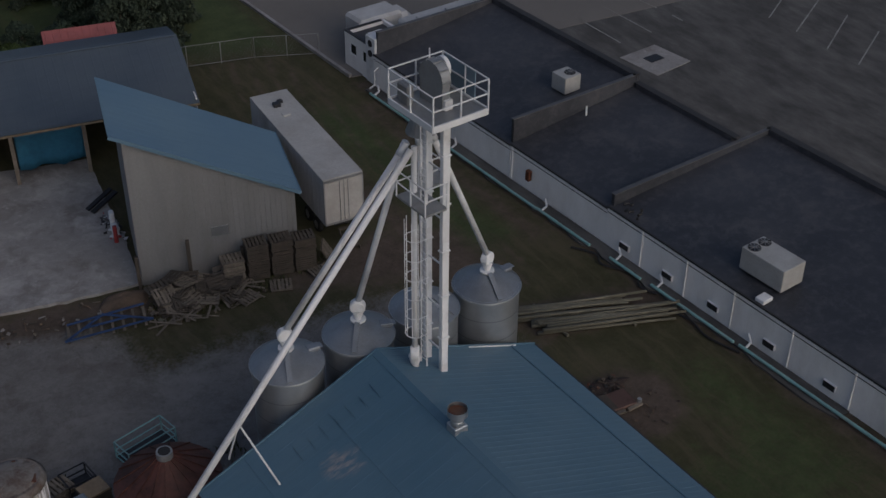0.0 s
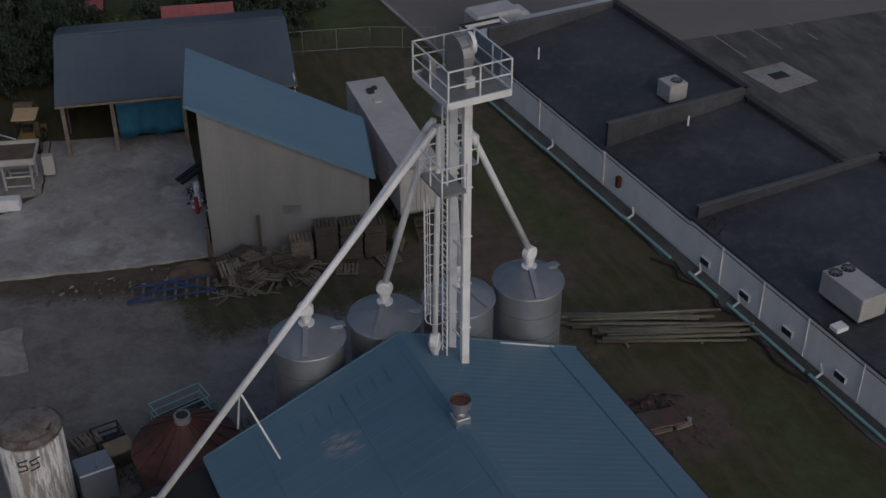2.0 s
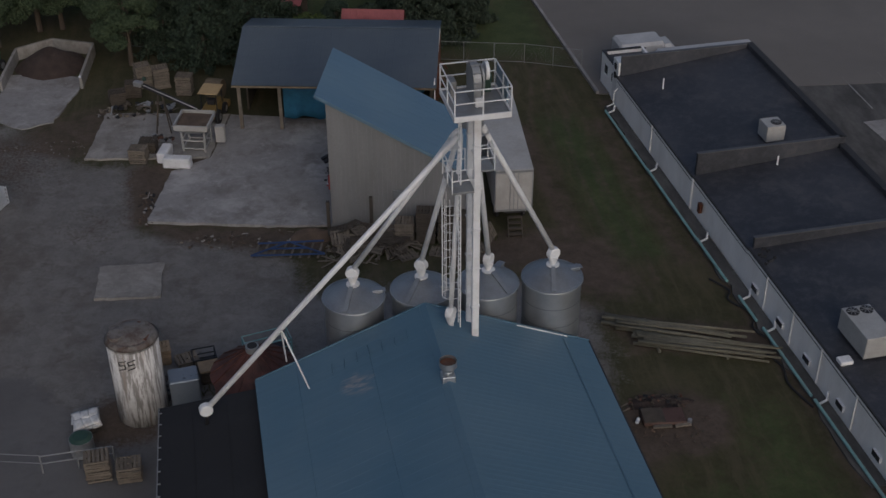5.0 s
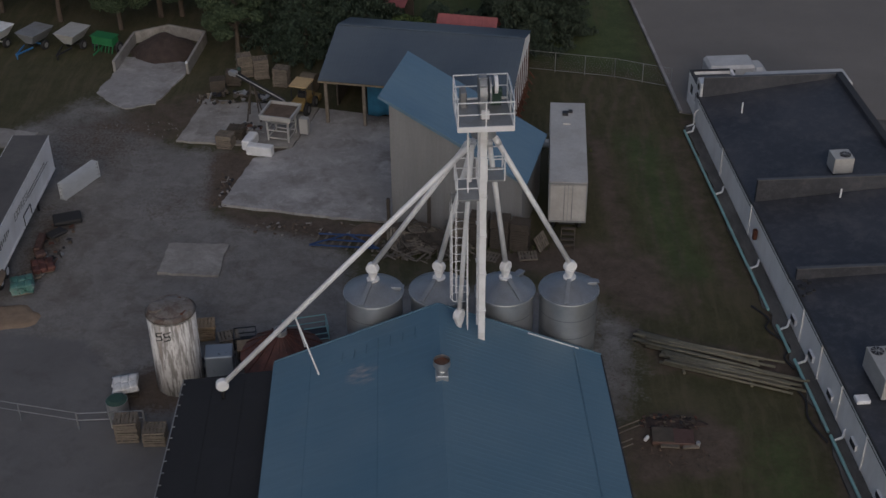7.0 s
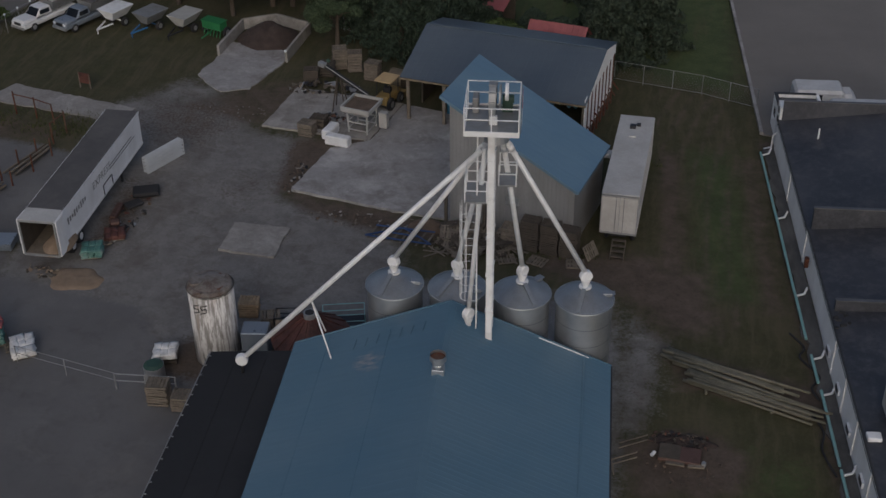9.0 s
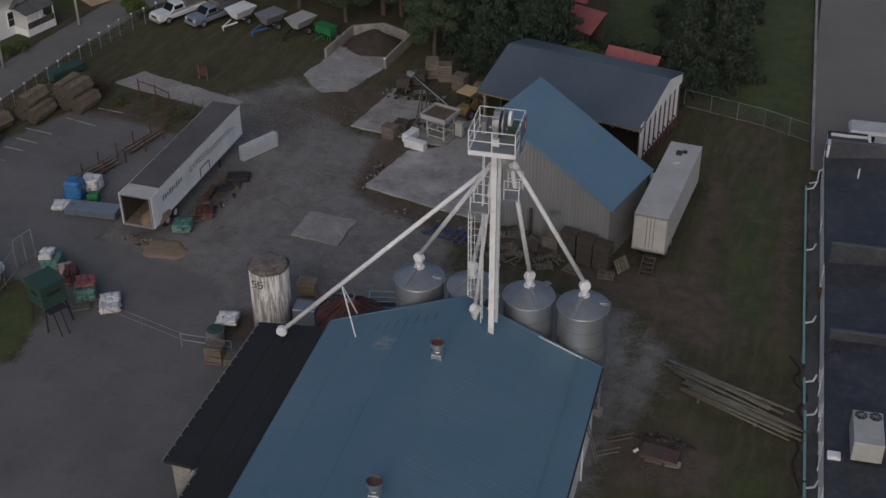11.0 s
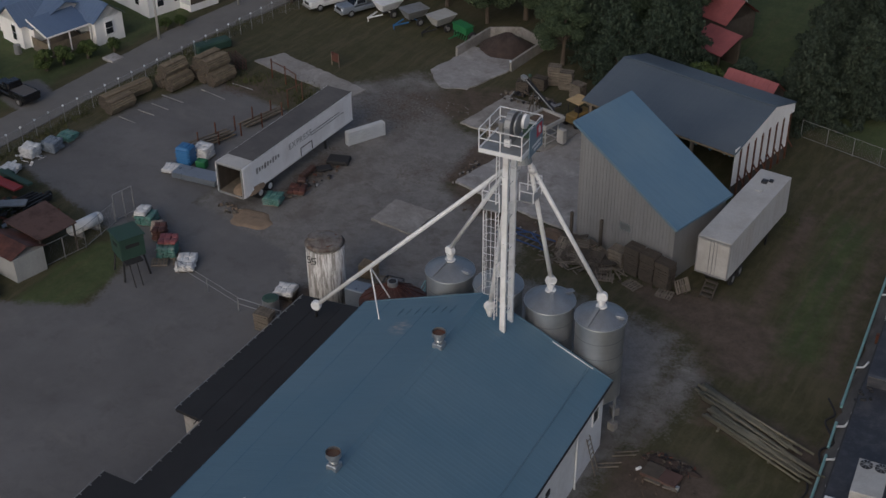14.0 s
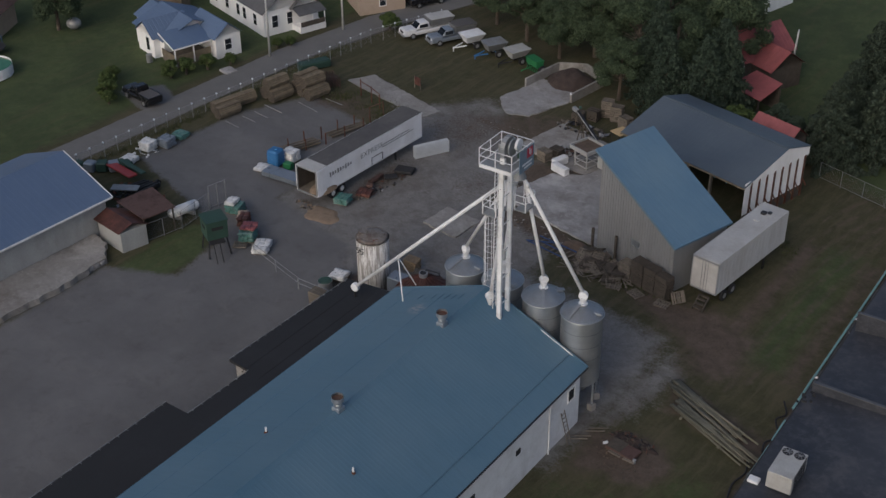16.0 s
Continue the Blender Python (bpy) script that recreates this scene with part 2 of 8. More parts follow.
MAT = dict(
    galv_dark=plain("dull_galvanised_steel", (0.29, 0.315, 0.345), 0.45, 0.6, 0.15, 0.8, 14, (0.17, 0.15, 0.13), 0.35, 0.003),
    ground=ground_mat(), concrete=concrete_mat("stained_concrete", (0.295, 0.285, 0.282), (0.15, 0.132, 0.122)), concrete_dark=concrete_mat("dirty_concrete", (0.27, 0.255, 0.24), (0.14, 0.12, 0.105)),
    mill_roof=blue_metal("blue_roofing", (0.083, 0.168, 0.240), (0.115, 0.20, 0.268), worn=(-4.1, -4.2, 6.75)), shed_roof=blue_metal("bright_blue_roofing", (0.105, 0.195, 0.29), (0.14, 0.235, 0.32)),
    barn_roof=blue_metal("slate_blue_roofing", (0.072, 0.094, 0.122), (0.10, 0.124, 0.15)), house_blue=blue_metal("house_blue_roofing", (0.095, 0.145, 0.245), (0.125, 0.18, 0.28)),
    tin_bright=plain("bright_tin", (0.60, 0.63, 0.66), 0.5, 0.2, 0.1), membrane=membrane_mat(), galv=galvanised(), galv_old=plain("weathered_steel_siding", (0.26, 0.262, 0.27), 0.55, 0.2, 0.12, 0.5, 8, (0.20, 0.185, 0.17), 0.35, 0.004, (2, 2, 0.3)),
    white=plain("white_paint", (0.84, 0.835, 0.83), 0.6, 0, 0.06, 0.7, 9, (0.55, 0.52, 0.49), 0.35, 0.004, (1, 1, 0.4)),
    white_steel=plain("white_steel_paint", (0.72, 0.73, 0.745), 0.45, 0, 0.08, 1.5, 12, (0.36, 0.33, 0.30), 0.45, 0.002),
    trailer_white=plain("trailer_paint", (0.84, 0.84, 0.86), 0.4, 0, 0.06, 0.6, 8, (0.50, 0.48, 0.46), 0.4, 0.002, (1, 1, 0.5)),
    store_white=plain("stained_trailer_paint", (0.48, 0.48, 0.485), 0.5, 0, 0.12, 0.9, 8, (0.33, 0.30, 0.27), 0.5, 0.003, (1, 1, 0.4)),
    trailer_top=plain("trailer_top", (0.43, 0.425, 0.415), 0.65, 0, 0.12, 0.6, 7, (0.28, 0.25, 0.22), 0.5, 0.004),
    trailer_dark=plain("dark_trailer_top", (0.085, 0.08, 0.08), 0.8, 0, 0.2, 0.6, 9, (0.15, 0.14, 0.13), 0.4, 0.006),
    black=plain("black_rubber", (0.02, 0.02, 0.022), 0.8, 0, 0.2), dark_metal=plain("dark_metal", (0.05, 0.05, 0.055), 0.5, 0.6, 0.2),
    grey_metal=plain("grey_metal", (0.30, 0.31, 0.32), 0.5, 0.4, 0.15, 1.5, 12, (0.16, 0.13, 0.1), 0.4), ac_metal=plain("unit_casing", (0.42, 0.42, 0.41), 0.55, 0.1, 0.1, 1.2, 12, (0.25, 0.23, 0.2), 0.4),
    wood=plain("weathered_wood", (0.20, 0.17, 0.138), 0.9, 0, 0.3, 2.5, 18, (0.09, 0.07, 0.055), 0.5, 0.01, (1, 1, 1), 0.5),
    wood_new=plain("pale_wood", (0.34, 0.25, 0.16), 0.85, 0, 0.25, 2.5, 18, (0.15, 0.11, 0.08), 0.4, 0.01, None, 0.4),
    post_wood=plain("treated_posts", (0.225, 0.18, 0.125), 0.9, 0, 0.35, 2, 16, (0.08, 0.06, 0.045), 0.6, 0.02, None, 0.6),
    log=plain("grey_log", (0.175, 0.165, 0.125), 0.9, 0, 0.3, 1.5, 14, (0.09, 0.08, 0.055), 0.5, 0.02, None, 0.4),
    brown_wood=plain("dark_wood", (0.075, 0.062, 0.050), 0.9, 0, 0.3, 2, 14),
    membrane_black=plain("fresh_black_membrane", (0.014, 0.014, 0.016), 0.8, 0, 0.25, 0.5, 6, (0.026, 0.026, 0.029), 0.5, 0.006), tank_top=rusty("rusty_tank_top", (0.20, 0.185, 0.175), (0.12, 0.082, 0.066), 0.55, 0.0, 0.9), coping_pale=plain("pale_coping", (0.12, 0.12, 0.125), 0.5, 0.3, 0.2), coping=plain("coping_metal", (0.035, 0.035, 0.038), 0.7, 0, 0.2), soil=plain("bare_soil", (0.12, 0.085, 0.062), 0.97, 0, 0.3, 1.5, 9, (0.06, 0.045, 0.035), 0.6, 0.05), red_rust=rusty("rusted_red_metal", (0.145, 0.058, 0.045), (0.085, 0.038, 0.03), 0.7), red_roof=plain("red_roofing", (0.29, 0.085, 0.085), 0.55, 0, 0.2, 0.8, 10, (0.16, 0.04, 0.035), 0.4, 0.004),
    brown_roof=rusty("brown_roofing", (0.13, 0.075, 0.06), (0.08, 0.04, 0.03), 0.4), rust=rusty("rust", (0.16, 0.10, 0.07), amount=0.9), tank=streaked_white("flaking_white_paint"),
    blue_tarp=plain("blue_tarp", (0.045, 0.22, 0.37), 0.5, 0, 0.2, 1.2, 5, None, 0, 0.03), blue_plastic=plain("blue_plastic", (0.03, 0.14, 0.32), 0.45, 0, 0.12),
    blue_steel=plain("blue_steel", (0.035, 0.07, 0.17), 0.55, 0.1, 0.2), green=plain("green_paint", (0.02, 0.15, 0.055), 0.5, 0, 0.2), dark_green=plain("dark_green_paint", (0.025, 0.06, 0.045), 0.6, 0, 0.2),
    teal=plain("teal_pipe", (0.22, 0.42, 0.42), 0.5, 0, 0.15, 1.0, 9, (0.3, 0.3, 0.28), 0.4), teal_bag=plain("teal_wrap", (0.075, 0.20, 0.175), 0.5, 0, 0.35, 3, 8, (0.35, 0.36, 0.36), 0.6, 0.02, None, 0.4), yellow=plain("yellow_paint", (0.26, 0.175, 0.06), 0.6, 0, 0.2),
    tan=plain("tan_canopy", (0.50, 0.36, 0.19), 0.7, 0, 0.15), bag=plain("white_sacks", (0.62, 0.62, 0.62), 0.55, 0, 0.2, 3, 9, (0.3, 0.28, 0.26), 0.4, 0.03), red=plain("red_paint", (0.30, 0.04, 0.04), 0.5, 0, 0.2),
    sand=plain("spilled_grain", (0.23, 0.168, 0.12), 0.95, 0, 0.2, 2, 25, (0.2, 0.14, 0.09), 0.5, 0.03), mulch=plain("dark_mulch", (0.05, 0.035, 0.030), 0.98, 0, 0.4, 1.5, 7, None, 0, 0.15),
    glass=plain("dark_glass", (0.02, 0.024, 0.03), 0.12, 0, 0.1), block=plain("painted_block", (0.66, 0.67, 0.69), 0.8, 0, 0.1, 0.8, 5, (0.3, 0.28, 0.25), 0.35, 0.01), tin=plain("grey_siding", (0.36, 0.37, 0.37), 0.6, 0.1, 0.12, 0.8, 8, (0.22, 0.21, 0.19), 0.4, 0.004, (1, 1, 0.4)),
    tar_new=plain("lot_asphalt", (0.098, 0.095, 0.092), 0.92, 0, 0.5, 0.5, 12, (0.045, 0.043, 0.042), 0.8, 0.008, (1.4, 0.5, 1)), lot_far=plain("pale_asphalt", (0.175, 0.162, 0.15), 0.92, 0, 0.12, 0.12, 14, (0.12, 0.11, 0.1), 0.4, 0.008),
    road=plain("road_asphalt", (0.15, 0.145, 0.14), 0.92, 0, 0.12, 0.4, 14, (0.11, 0.105, 0.1), 0.5, 0.008), line=plain("line_paint", (0.26, 0.26, 0.255), 0.8, 0, 0.25, 1.5, 6, (0.12, 0.115, 0.115), 0.85),
    bark=bark_mat(), leaf_dark=leaf_mat("dark_leaves", (0.034, 0.056, 0.029), (0.088, 0.118, 0.062)), leaf_pine=leaf_mat("pine_needles", (0.028, 0.044, 0.030), (0.068, 0.088, 0.060)), leaf_fir=leaf_mat("fir_needles", (0.026, 0.044, 0.030), (0.062, 0.088, 0.058)),
    leaf_light=leaf_mat("light_leaves", (0.045, 0.075, 0.02), (0.10, 0.13, 0.04)), car_white=plain("car_white", (0.6, 0.6, 0.61), 0.3, 0, 0.05), car_grey=plain("car_grey", (0.22, 0.25, 0.29), 0.3, 0.3, 0.05), car_black=plain("car_black", (0.012, 0.012, 0.014), 0.25, 0, 0.1),
    water=plain("pool_water", (0.03, 0.14, 0.06), 0.1, 0, 0.1), sign_red=plain("sign_red", (0.45, 0.03, 0.06), 0.5, 0, 0.05), sign_grey=plain("sign_grey", (0.17, 0.24, 0.30), 0.5, 0, 0.1), sign_white=plain("sign_white", (0.62, 0.66, 0.7), 0.5, 0, 0.05),
    shingle=plain("grey_shingles", (0.10, 0.10, 0.105), 0.9, 0, 0.2, 1, 8, None, 0, 0.02), cream=plain("cream_siding", (0.42, 0.33, 0.26), 0.7, 0, 0.1), weed=leaf_mat("weeds", (0.05, 0.065, 0.02), (0.12, 0.12, 0.05)), graffiti=plain("black_spray", (0.03, 0.03, 0.03), 0.7),
)


# ---------------------------------------------------------------- mesh helpers
def box(bm, c, s, rz=0.0, m=None):
    """A box with its middle at c and sizes s, turned by rz degrees; m: a further matrix."""
    mat = Matrix.Translation(c) @ Matrix.Rotation(radians(rz), 4, "Z") @ Matrix.Diagonal((*s, 1))
    if m is not None:
        mat = m @ mat
    bmesh.ops.create_cube(bm, size=1.0, matrix=mat)
    return bm


def tube(bm, a, b, r, n=8, r2=None):
    """A closed round bar from a to b."""
    a, b = Vector(a), Vector(b)
    d = b - a
    mat = Matrix.Translation((a + b) / 2) @ d.to_track_quat("Z", "Y").to_matrix().to_4x4()
    bmesh.ops.create_cone(bm, cap_ends=True, segments=n, radius1=r, radius2=r if r2 is None else r2, depth=d.length, matrix=mat)
    return bm


def beam(bm, a, b, w, h):
    """A square bar from a to b."""
    a, b = Vector(a), Vector(b)
    d = b - a
    mat = Matrix.Translation((a + b) / 2) @ d.to_track_quat("Z", "Y").to_matrix().to_4x4() @ Matrix.Diagonal((w, h, d.length, 1))
    bmesh.ops.create_cube(bm, size=1.0, matrix=mat)
    return bm


def ball(bm, c, r, seg=12, squash=1.0):
    bmesh.ops.create_uvsphere(bm, u_segments=seg, v_segments=max(6, seg * 2 // 3), radius=r, matrix=Matrix.Translation(c) @ Matrix.Diagonal((1, 1, squash, 1)))
    return bm


def prism(bm, pts, z0, z1):
    """An upright prism over the outline pts (counter-clockwise)."""
    lo = [bm.verts.new((x, y, z0)) for x, y in pts]
    hi = [bm.verts.new((x, y, z1)) for x, y in pts]
    n = len(pts)
    bm.faces.new(hi)
    bm.faces.new(lo[::-1])
    for i in range(n):
        bm.faces.new((lo[i], lo[(i + 1) % n], hi[(i + 1) % n], hi[i]))
    return bm


def slab3(bm, quad, thick):
    """A sheet with four given top corners (counter-clockwise from above) and a thickness downwards."""
    hi = [bm.verts.new(p) for p in quad]
    lo = [bm.verts.new((p[0], p[1], p[2] - thick)) for p in quad]
    n = len(quad)
    bm.faces.new(hi)
    bm.faces.new(lo[::-1])
    for i in range(n):
        bm.faces.new((lo[i], lo[(i + 1) % n], hi[(i + 1) % n], hi[i]))
    return bm


def ribbed(bm, a, b, c, d, pitch=0.3, rib=0.035, wide=0.07, thick=0.03):
    """Roofing over the quad a-b (eave to ridge) and d-c, its ribs running from a-d up to b-c."""
    a, b, c, d = map(Vector, (a, b, c, d))
    n = max(2, round((d - a).length / pitch))
    up = (b - a).cross(d - a).normalized()
    if up.z < 0:
        up = -up
    prof, step, w = [], 1.0 / n, wide / (d - a).length
    for i in range(n):
        t = i * step
        prof += [(t, 0), (t + step * 0.5 - w, 0), (t + step * 0.5 - w * 0.5, rib), (t + step * 0.5 + w * 0.5, rib), (t + step * 0.5 + w, 0)]
    prof.append((1.0, 0))
    rows = []
    for t, h in prof:
        rows.append((bm.verts.new(a.lerp(d, t) + up * h), bm.verts.new(b.lerp(c, t) + up * h)))
    for p, q in zip(rows, rows[1:]):
        bm.faces.new((p[0], q[0], q[1], p[1]))
    under = [bm.verts.new(v - up * thick) for v in (a, d, c, b)]
    bm.faces.new(under)
    return bm


def part(name, bm, material, parent=None, label="", smooth=False, kind="", bevel=0.0):
    """Links a bmesh as one mesh object under a thing or part."""
    if bevel:
        bmesh.ops.bevel(bm, geom=bm.edges[:], offset=bevel, segments=1, affect="EDGES")
    bmesh.ops.recalc_face_normals(bm, faces=bm.faces[:])
    me = bpy.data.meshes.new(name)
    bm.to_mesh(me)
    bm.free()
    if smooth:
        me.polygons.foreach_set("use_smooth", [len(p.vertices) <= 4 for p in me.polygons])
    me.materials.append(MAT[material] if isinstance(material, str) else material)
    ob = new(name, me)
    ob.parent = parent
    return tagged(ob, label, kind=kind)


def thing(name, label, category, at=(0, 0, 0), rz=0.0, group="", kind=""):
    ob = new(name)
    ob.empty_display_size = 0.3
    ob.matrix_basis = pose(*at, 0, 0, rz)
    return tagged(ob, label, category, group, kind)


def nb():
    return bmesh.new()


def solid(name, bm, material, label, category, kind="", smooth=False, group="", bevel=0.0):
    """A thing that is one mesh."""
    return tagged(part(name, bm, material, None, label, smooth, kind, bevel), category=category, group=group)


def again(share, name, parent, m):
    """Another piece on the mesh of share."""
    ob = new(name, share.data)
    ob.parent = parent
    ob.matrix_basis = m
    return ob


# ---------------------------------------------------------------- ground
def poly_dist(px, py, poly):
    """Signed distance to a polygon, positive inside."""
    poly = np.array(poly, float)
    inside = np.zeros(px.shape, bool)
    best = np.full(px.shape, 1e9)
    for (x1, y1), (x2, y2) in zip(poly, np.roll(poly, -1, 0)):
        dx, dy = x2 - x1, y2 - y1
        t = np.clip(((px - x1) * dx + (py - y1) * dy) / (dx * dx + dy * dy + 1e-9), 0, 1)
        best = np.minimum(best, np.hypot(px - x1 - t * dx, py - y1 - t * dy))
        cross = (y1 > py) != (y2 > py)
        with np.errstate(divide="ignore", invalid="ignore"):
            inside ^= cross & (px < dx * (py - y1) / (dy if dy else 1e-9) + x1)
    return np.where(inside, best, -best)


def weight(px, py, areas):
    """areas: rows of (softness in metres, strength, outline)."""
    w = np.zeros(px.shape)
    for soft, strength, poly in areas:
        w = np.maximum(w, strength * np.clip(poly_dist(px, py, poly) / soft * 0.5 + 0.5, 0, 1))
    return w


def ring(x, y, rx, ry, n=16):
    return [(x + rx * math.cos(k * math.tau / n), y + ry * math.sin(k * math.tau / n)) for k in range(n)]


TAR_AREAS = [
    (1.0, 1, [(-49.5, 6), (-49.2, 19), (-46, 27.5), (-34, 25), (-33, 9), (-22, 7), (-18, 2), (-13, 0), (-13, -60), (-33, -60), (-35.6, -20), (-36.1, -9), (-30, -6), (-32, 1.5), (-40, 3.5)]),
    (0.6, 1, [(-63.5, 14.5), (-61, 18.8), (-56.5, 17), (-56.5, 12.8)]),
]
GRAVEL_AREAS = [
    (2.5, 1, [(-33, 8), (-34, 27), (-33, 34), (-26, 36), (-22, 31), (-16.5, 30), (-17, 21.5), (-8, 19), (-6, 13), (7.5, 12.5), (9, 4), (9, -6), (-13, 0), (-20, -2), (-30, 4)]),
    (2.0, 0.8, [(8.6, 12), (11.5, 9), (10.8, 2), (9.2, -1), (8, 4)]),
    (2.0, 0.65, [(-38, 30), (-30, 40), (-25, 37), (-28, 30)]),
    (3.0, 0.6, [(-66, -4), (-62, -2), (-58, -7), (-62, -12)]),
]
EARTH_AREAS = [
    (1.5, 0.9, [(-17, 22.4), (-8, 20.8), (-4, 20.0), (-3.8, 17.2), (-9, 18.0), (-15, 20.0)]),
    (1.2, 0.9, [(-17.6, 22), (-15.6, 22.5), (-14.8, 31), (-18.5, 30)]),
    (1.2, 0.8, [(-18.2, 24.5), (-15.8, 22.6), (-15.4, 29.2), (-17.2, 30.6), (-18.4, 30.2)]),
    (1.0, 0.9, [(-15.0, 29.4), (-12.9, 29.0), (-12.2, 31.2), (-14.5, 31.4)]),
    (2.0, 0.85, [(-28.5, 14), (-26.6, 13), (-26.4, 21), (-28.6, 22)]),
    (1.5, 0.8, [(-30, 37.2), (-26, 35.0), (-21, 33.5), (-21.8, 31.8), (-27, 33)]),
    (1.2, 0.8, ring(-16.6, 2.6, 2.6, 2.4)),
    (4.0, 0.52, [(-34, 27), (-25, 25.5), (-20, 31.5), (-25, 37), (-33, 36)]),
    (3.0, 0.5, [(-24, 20), (-18, 19), (-17, 24), (-21, 27)]),
    (3.0, 0.5, [(-8, 17.5), (0, 16), (6, 15), (2, 12.5), (-7, 14)]),
    (2.0, 0.55, [(8.8, 8), (11.0, 6), (10.6, 0), (9.0, -3)]),
    (2.0, 0.75, [(9, 19), (14, 17), (15, 11), (11.5, 9), (8, 13), (2, 15), (2, 18)]),
    (1.0, 0.75, [(9.6, 33), (11.4, 33), (12.4, 14), (10.6, 14)]),
    (1.0, 0.7, [(15.6, 33), (17.2, 33), (18.6, 13), (17.0, 13)]),
    (1.2, 1.0, ring(13.0, -1.4, 3.0, 2.6)),
    (0.8, 1.0, [(14.6, 0.9), (15.8, -0.6), (15.6, -2.6), (14.4, -3.6), (15.0, -1.4)]),
    (1.5, 0.85, [(9, 0), (13, -0.2), (15, -3.5), (10, -5)]),
    (1.2, 0.7, [(10.5, 9), (21, 6.5), (22, 2.5), (12, 4.5)]),
    (1.2, 0.8, [(17.0, 36), (18.6, 36), (23, -12), (21.0, -12)]),
    (2.0, 0.6, [(-33, 33), (-20, 42), (-17, 33), (-24, 31)]),
    (2.5, 0.6, [(-13, 6), (-7, 9), (-6, 5), (-12, 1)]),
    (1.5, 0.6, [(-50, 28), (-42, 31), (-34, 27), (-44, 25)]),
]
LAWN_AREAS = [
    (2.0, 1, [(-59.5, -60), (-59, 120), (-200, 140), (-200, -80)]),
    (1.0, 1, [(-35.0, -8.6), (-35.8, -3.5), (-35.5, 0.2), (-34.5, 1.2), (-32.3, -0.6), (-30.9, -2.6), (-30.9, -6.9), (-32.3, -8.8)]),
    (3.0, 0.9, [(6, 46), (16, 43), (15, 130), (-60, 150), (-30, 60)]),
    (2.5, 0.8, [(11.5, 34), (15.8, 34), (17.2, 14), (13.0, 13)]),
    (2.5, 0.6, [(15.5, 1), (20, 0), (21.5, -12), (9, -14), (9, -6), (15.5, -5)]),
]


def build_ground():
    def axis(lo, hi, step):
        mid = list(np.arange(lo, hi + step / 2, step))
        out, d = [], step
        while len(out) < 14:
            d *= 1.75
            out.append(d)
        out = np.cumsum(out)
        return np.array([lo - k for k in out[::-1]] + mid + [hi + k for k in out])
    xs, ys = axis(-86, 40, 0.5), axis(-36, 84, 0.5)
    gx, gy = np.meshgrid(xs, ys)
    rng = np.random.default_rng(4)
    bumps = np.zeros(gx.shape)
    for f, a in ((0.16, 0.035), (0.45, 0.02), (1.3, 0.012)):
        for k in range(5):
            t, ph = rng.uniform(0, 6.28, 2)
            bumps += a * np.sin(f * (gx * math.cos(t) + gy * math.sin(t)) + ph) / 2
    near = (np.abs(gx + 23) < 66) & (np.abs(gy - 24) < 62)
    z = np.where(near, bumps - 0.07, -0.07)
    verts = np.stack([gx.ravel(), gy.ravel(), z.ravel()], 1)
    ny, nx = gx.shape
    idx = np.arange(nx * ny).reshape(ny, nx)
    faces = np.stack([idx[:-1, :-1].ravel(), idx[:-1, 1:].ravel(), idx[1:, 1:].ravel(), idx[1:, :-1].ravel()], 1)
    me = bpy.data.meshes.new("ground")
    me.from_pydata(verts.tolist(), [], faces.tolist())
    for name, areas in (("tar", TAR_AREAS), ("gravel", GRAVEL_AREAS), ("earth", EARTH_AREAS), ("lawn", LAWN_AREAS)):
        w = weight(gx, gy, areas)
        if name == "earth":
            for x0 in (10.2, 11.0, 11.7, 12.5, 13.3, 14.1, 14.8, 15.6):
                track = np.exp(-(((gx - x0 + (gy - 20) * 0.03 + 0.004 * (gy - 26) ** 2 - 0.4) / 0.3) ** 2)) * ((gy > 9) & (gy < 44))
                w = np.maximum(w, 0.5 * track)
        at = me.attributes.new(name, "FLOAT", "POINT")
        at.data.foreach_set("value", w.ravel().astype(np.float32))
    me.polygons.foreach_set("use_smooth", [True] * len(me.polygons))
    me.materials.append(MAT["ground"])
    tagged(new("ground", me), "open ground of rough grass, gravel and asphalt", "ground", kind="structure")


build_ground()


def sheet(name, pts, z, material, label, category, thick=0.12, jag=0.0, kind="structure"):
    """A paved slab with a broken edge where jag is given."""
    rng = random.Random(len(name) + len(pts))
    out = []
    for (x1, y1), (x2, y2) in zip(pts, pts[1:] + pts[:1]):
        n = max(1, int(math.hypot(x2 - x1, y2 - y1) / 0.5)) if jag else 1
        for k in range(n):
            out.append((x1 + (x2 - x1) * k / n + rng.uniform(-jag, jag), y1 + (y2 - y1) * k / n + rng.uniform(-jag, jag)))
    return solid(name, prism(nb(), out, z - thick, z), material, label, category, kind)


sheet("slab_yard", [(-16.4, 22.5), (-8.4, 20.9), (-4.2, 20.4), (-2.5, 35), (-11.0, 37.0), (-12.4, 30.6), (-15.2, 28.9)], 0.12, "concrete", "large worn concrete yard slab with pale scuffs", "concrete slab", 0.3, 0.06)
sheet("slab_store", [(-21.4, 31.6), (-12.5, 30.7), (-11.1, 37.2), (-20.5, 38.6)], 0.09, "concrete_dark", "grey concrete pad under pallets and hopper", "concrete slab", 0.3, 0.07)
sheet("slab_small", [(-19.1, 14.1), (-15.1, 13.8), (-15.1, 17.5), (-19.1, 17.6)], 0.08, "concrete_dark", "small square concrete pad in the gravel", "concrete slab", 0.25, 0.07)
sheet("slab_bunker", [(-29.6, 39.5), (-27.6, 37.6), (-26.5, 36.8), (-24.4, 37.7), (-22.95, 43.2), (-22.75, 45.2), (-28.7, 46.4), (-28.9, 43.6)], 0.08, "concrete", "cracked concrete apron of the mulch bay", "concrete slab", 0.3, 0.12)
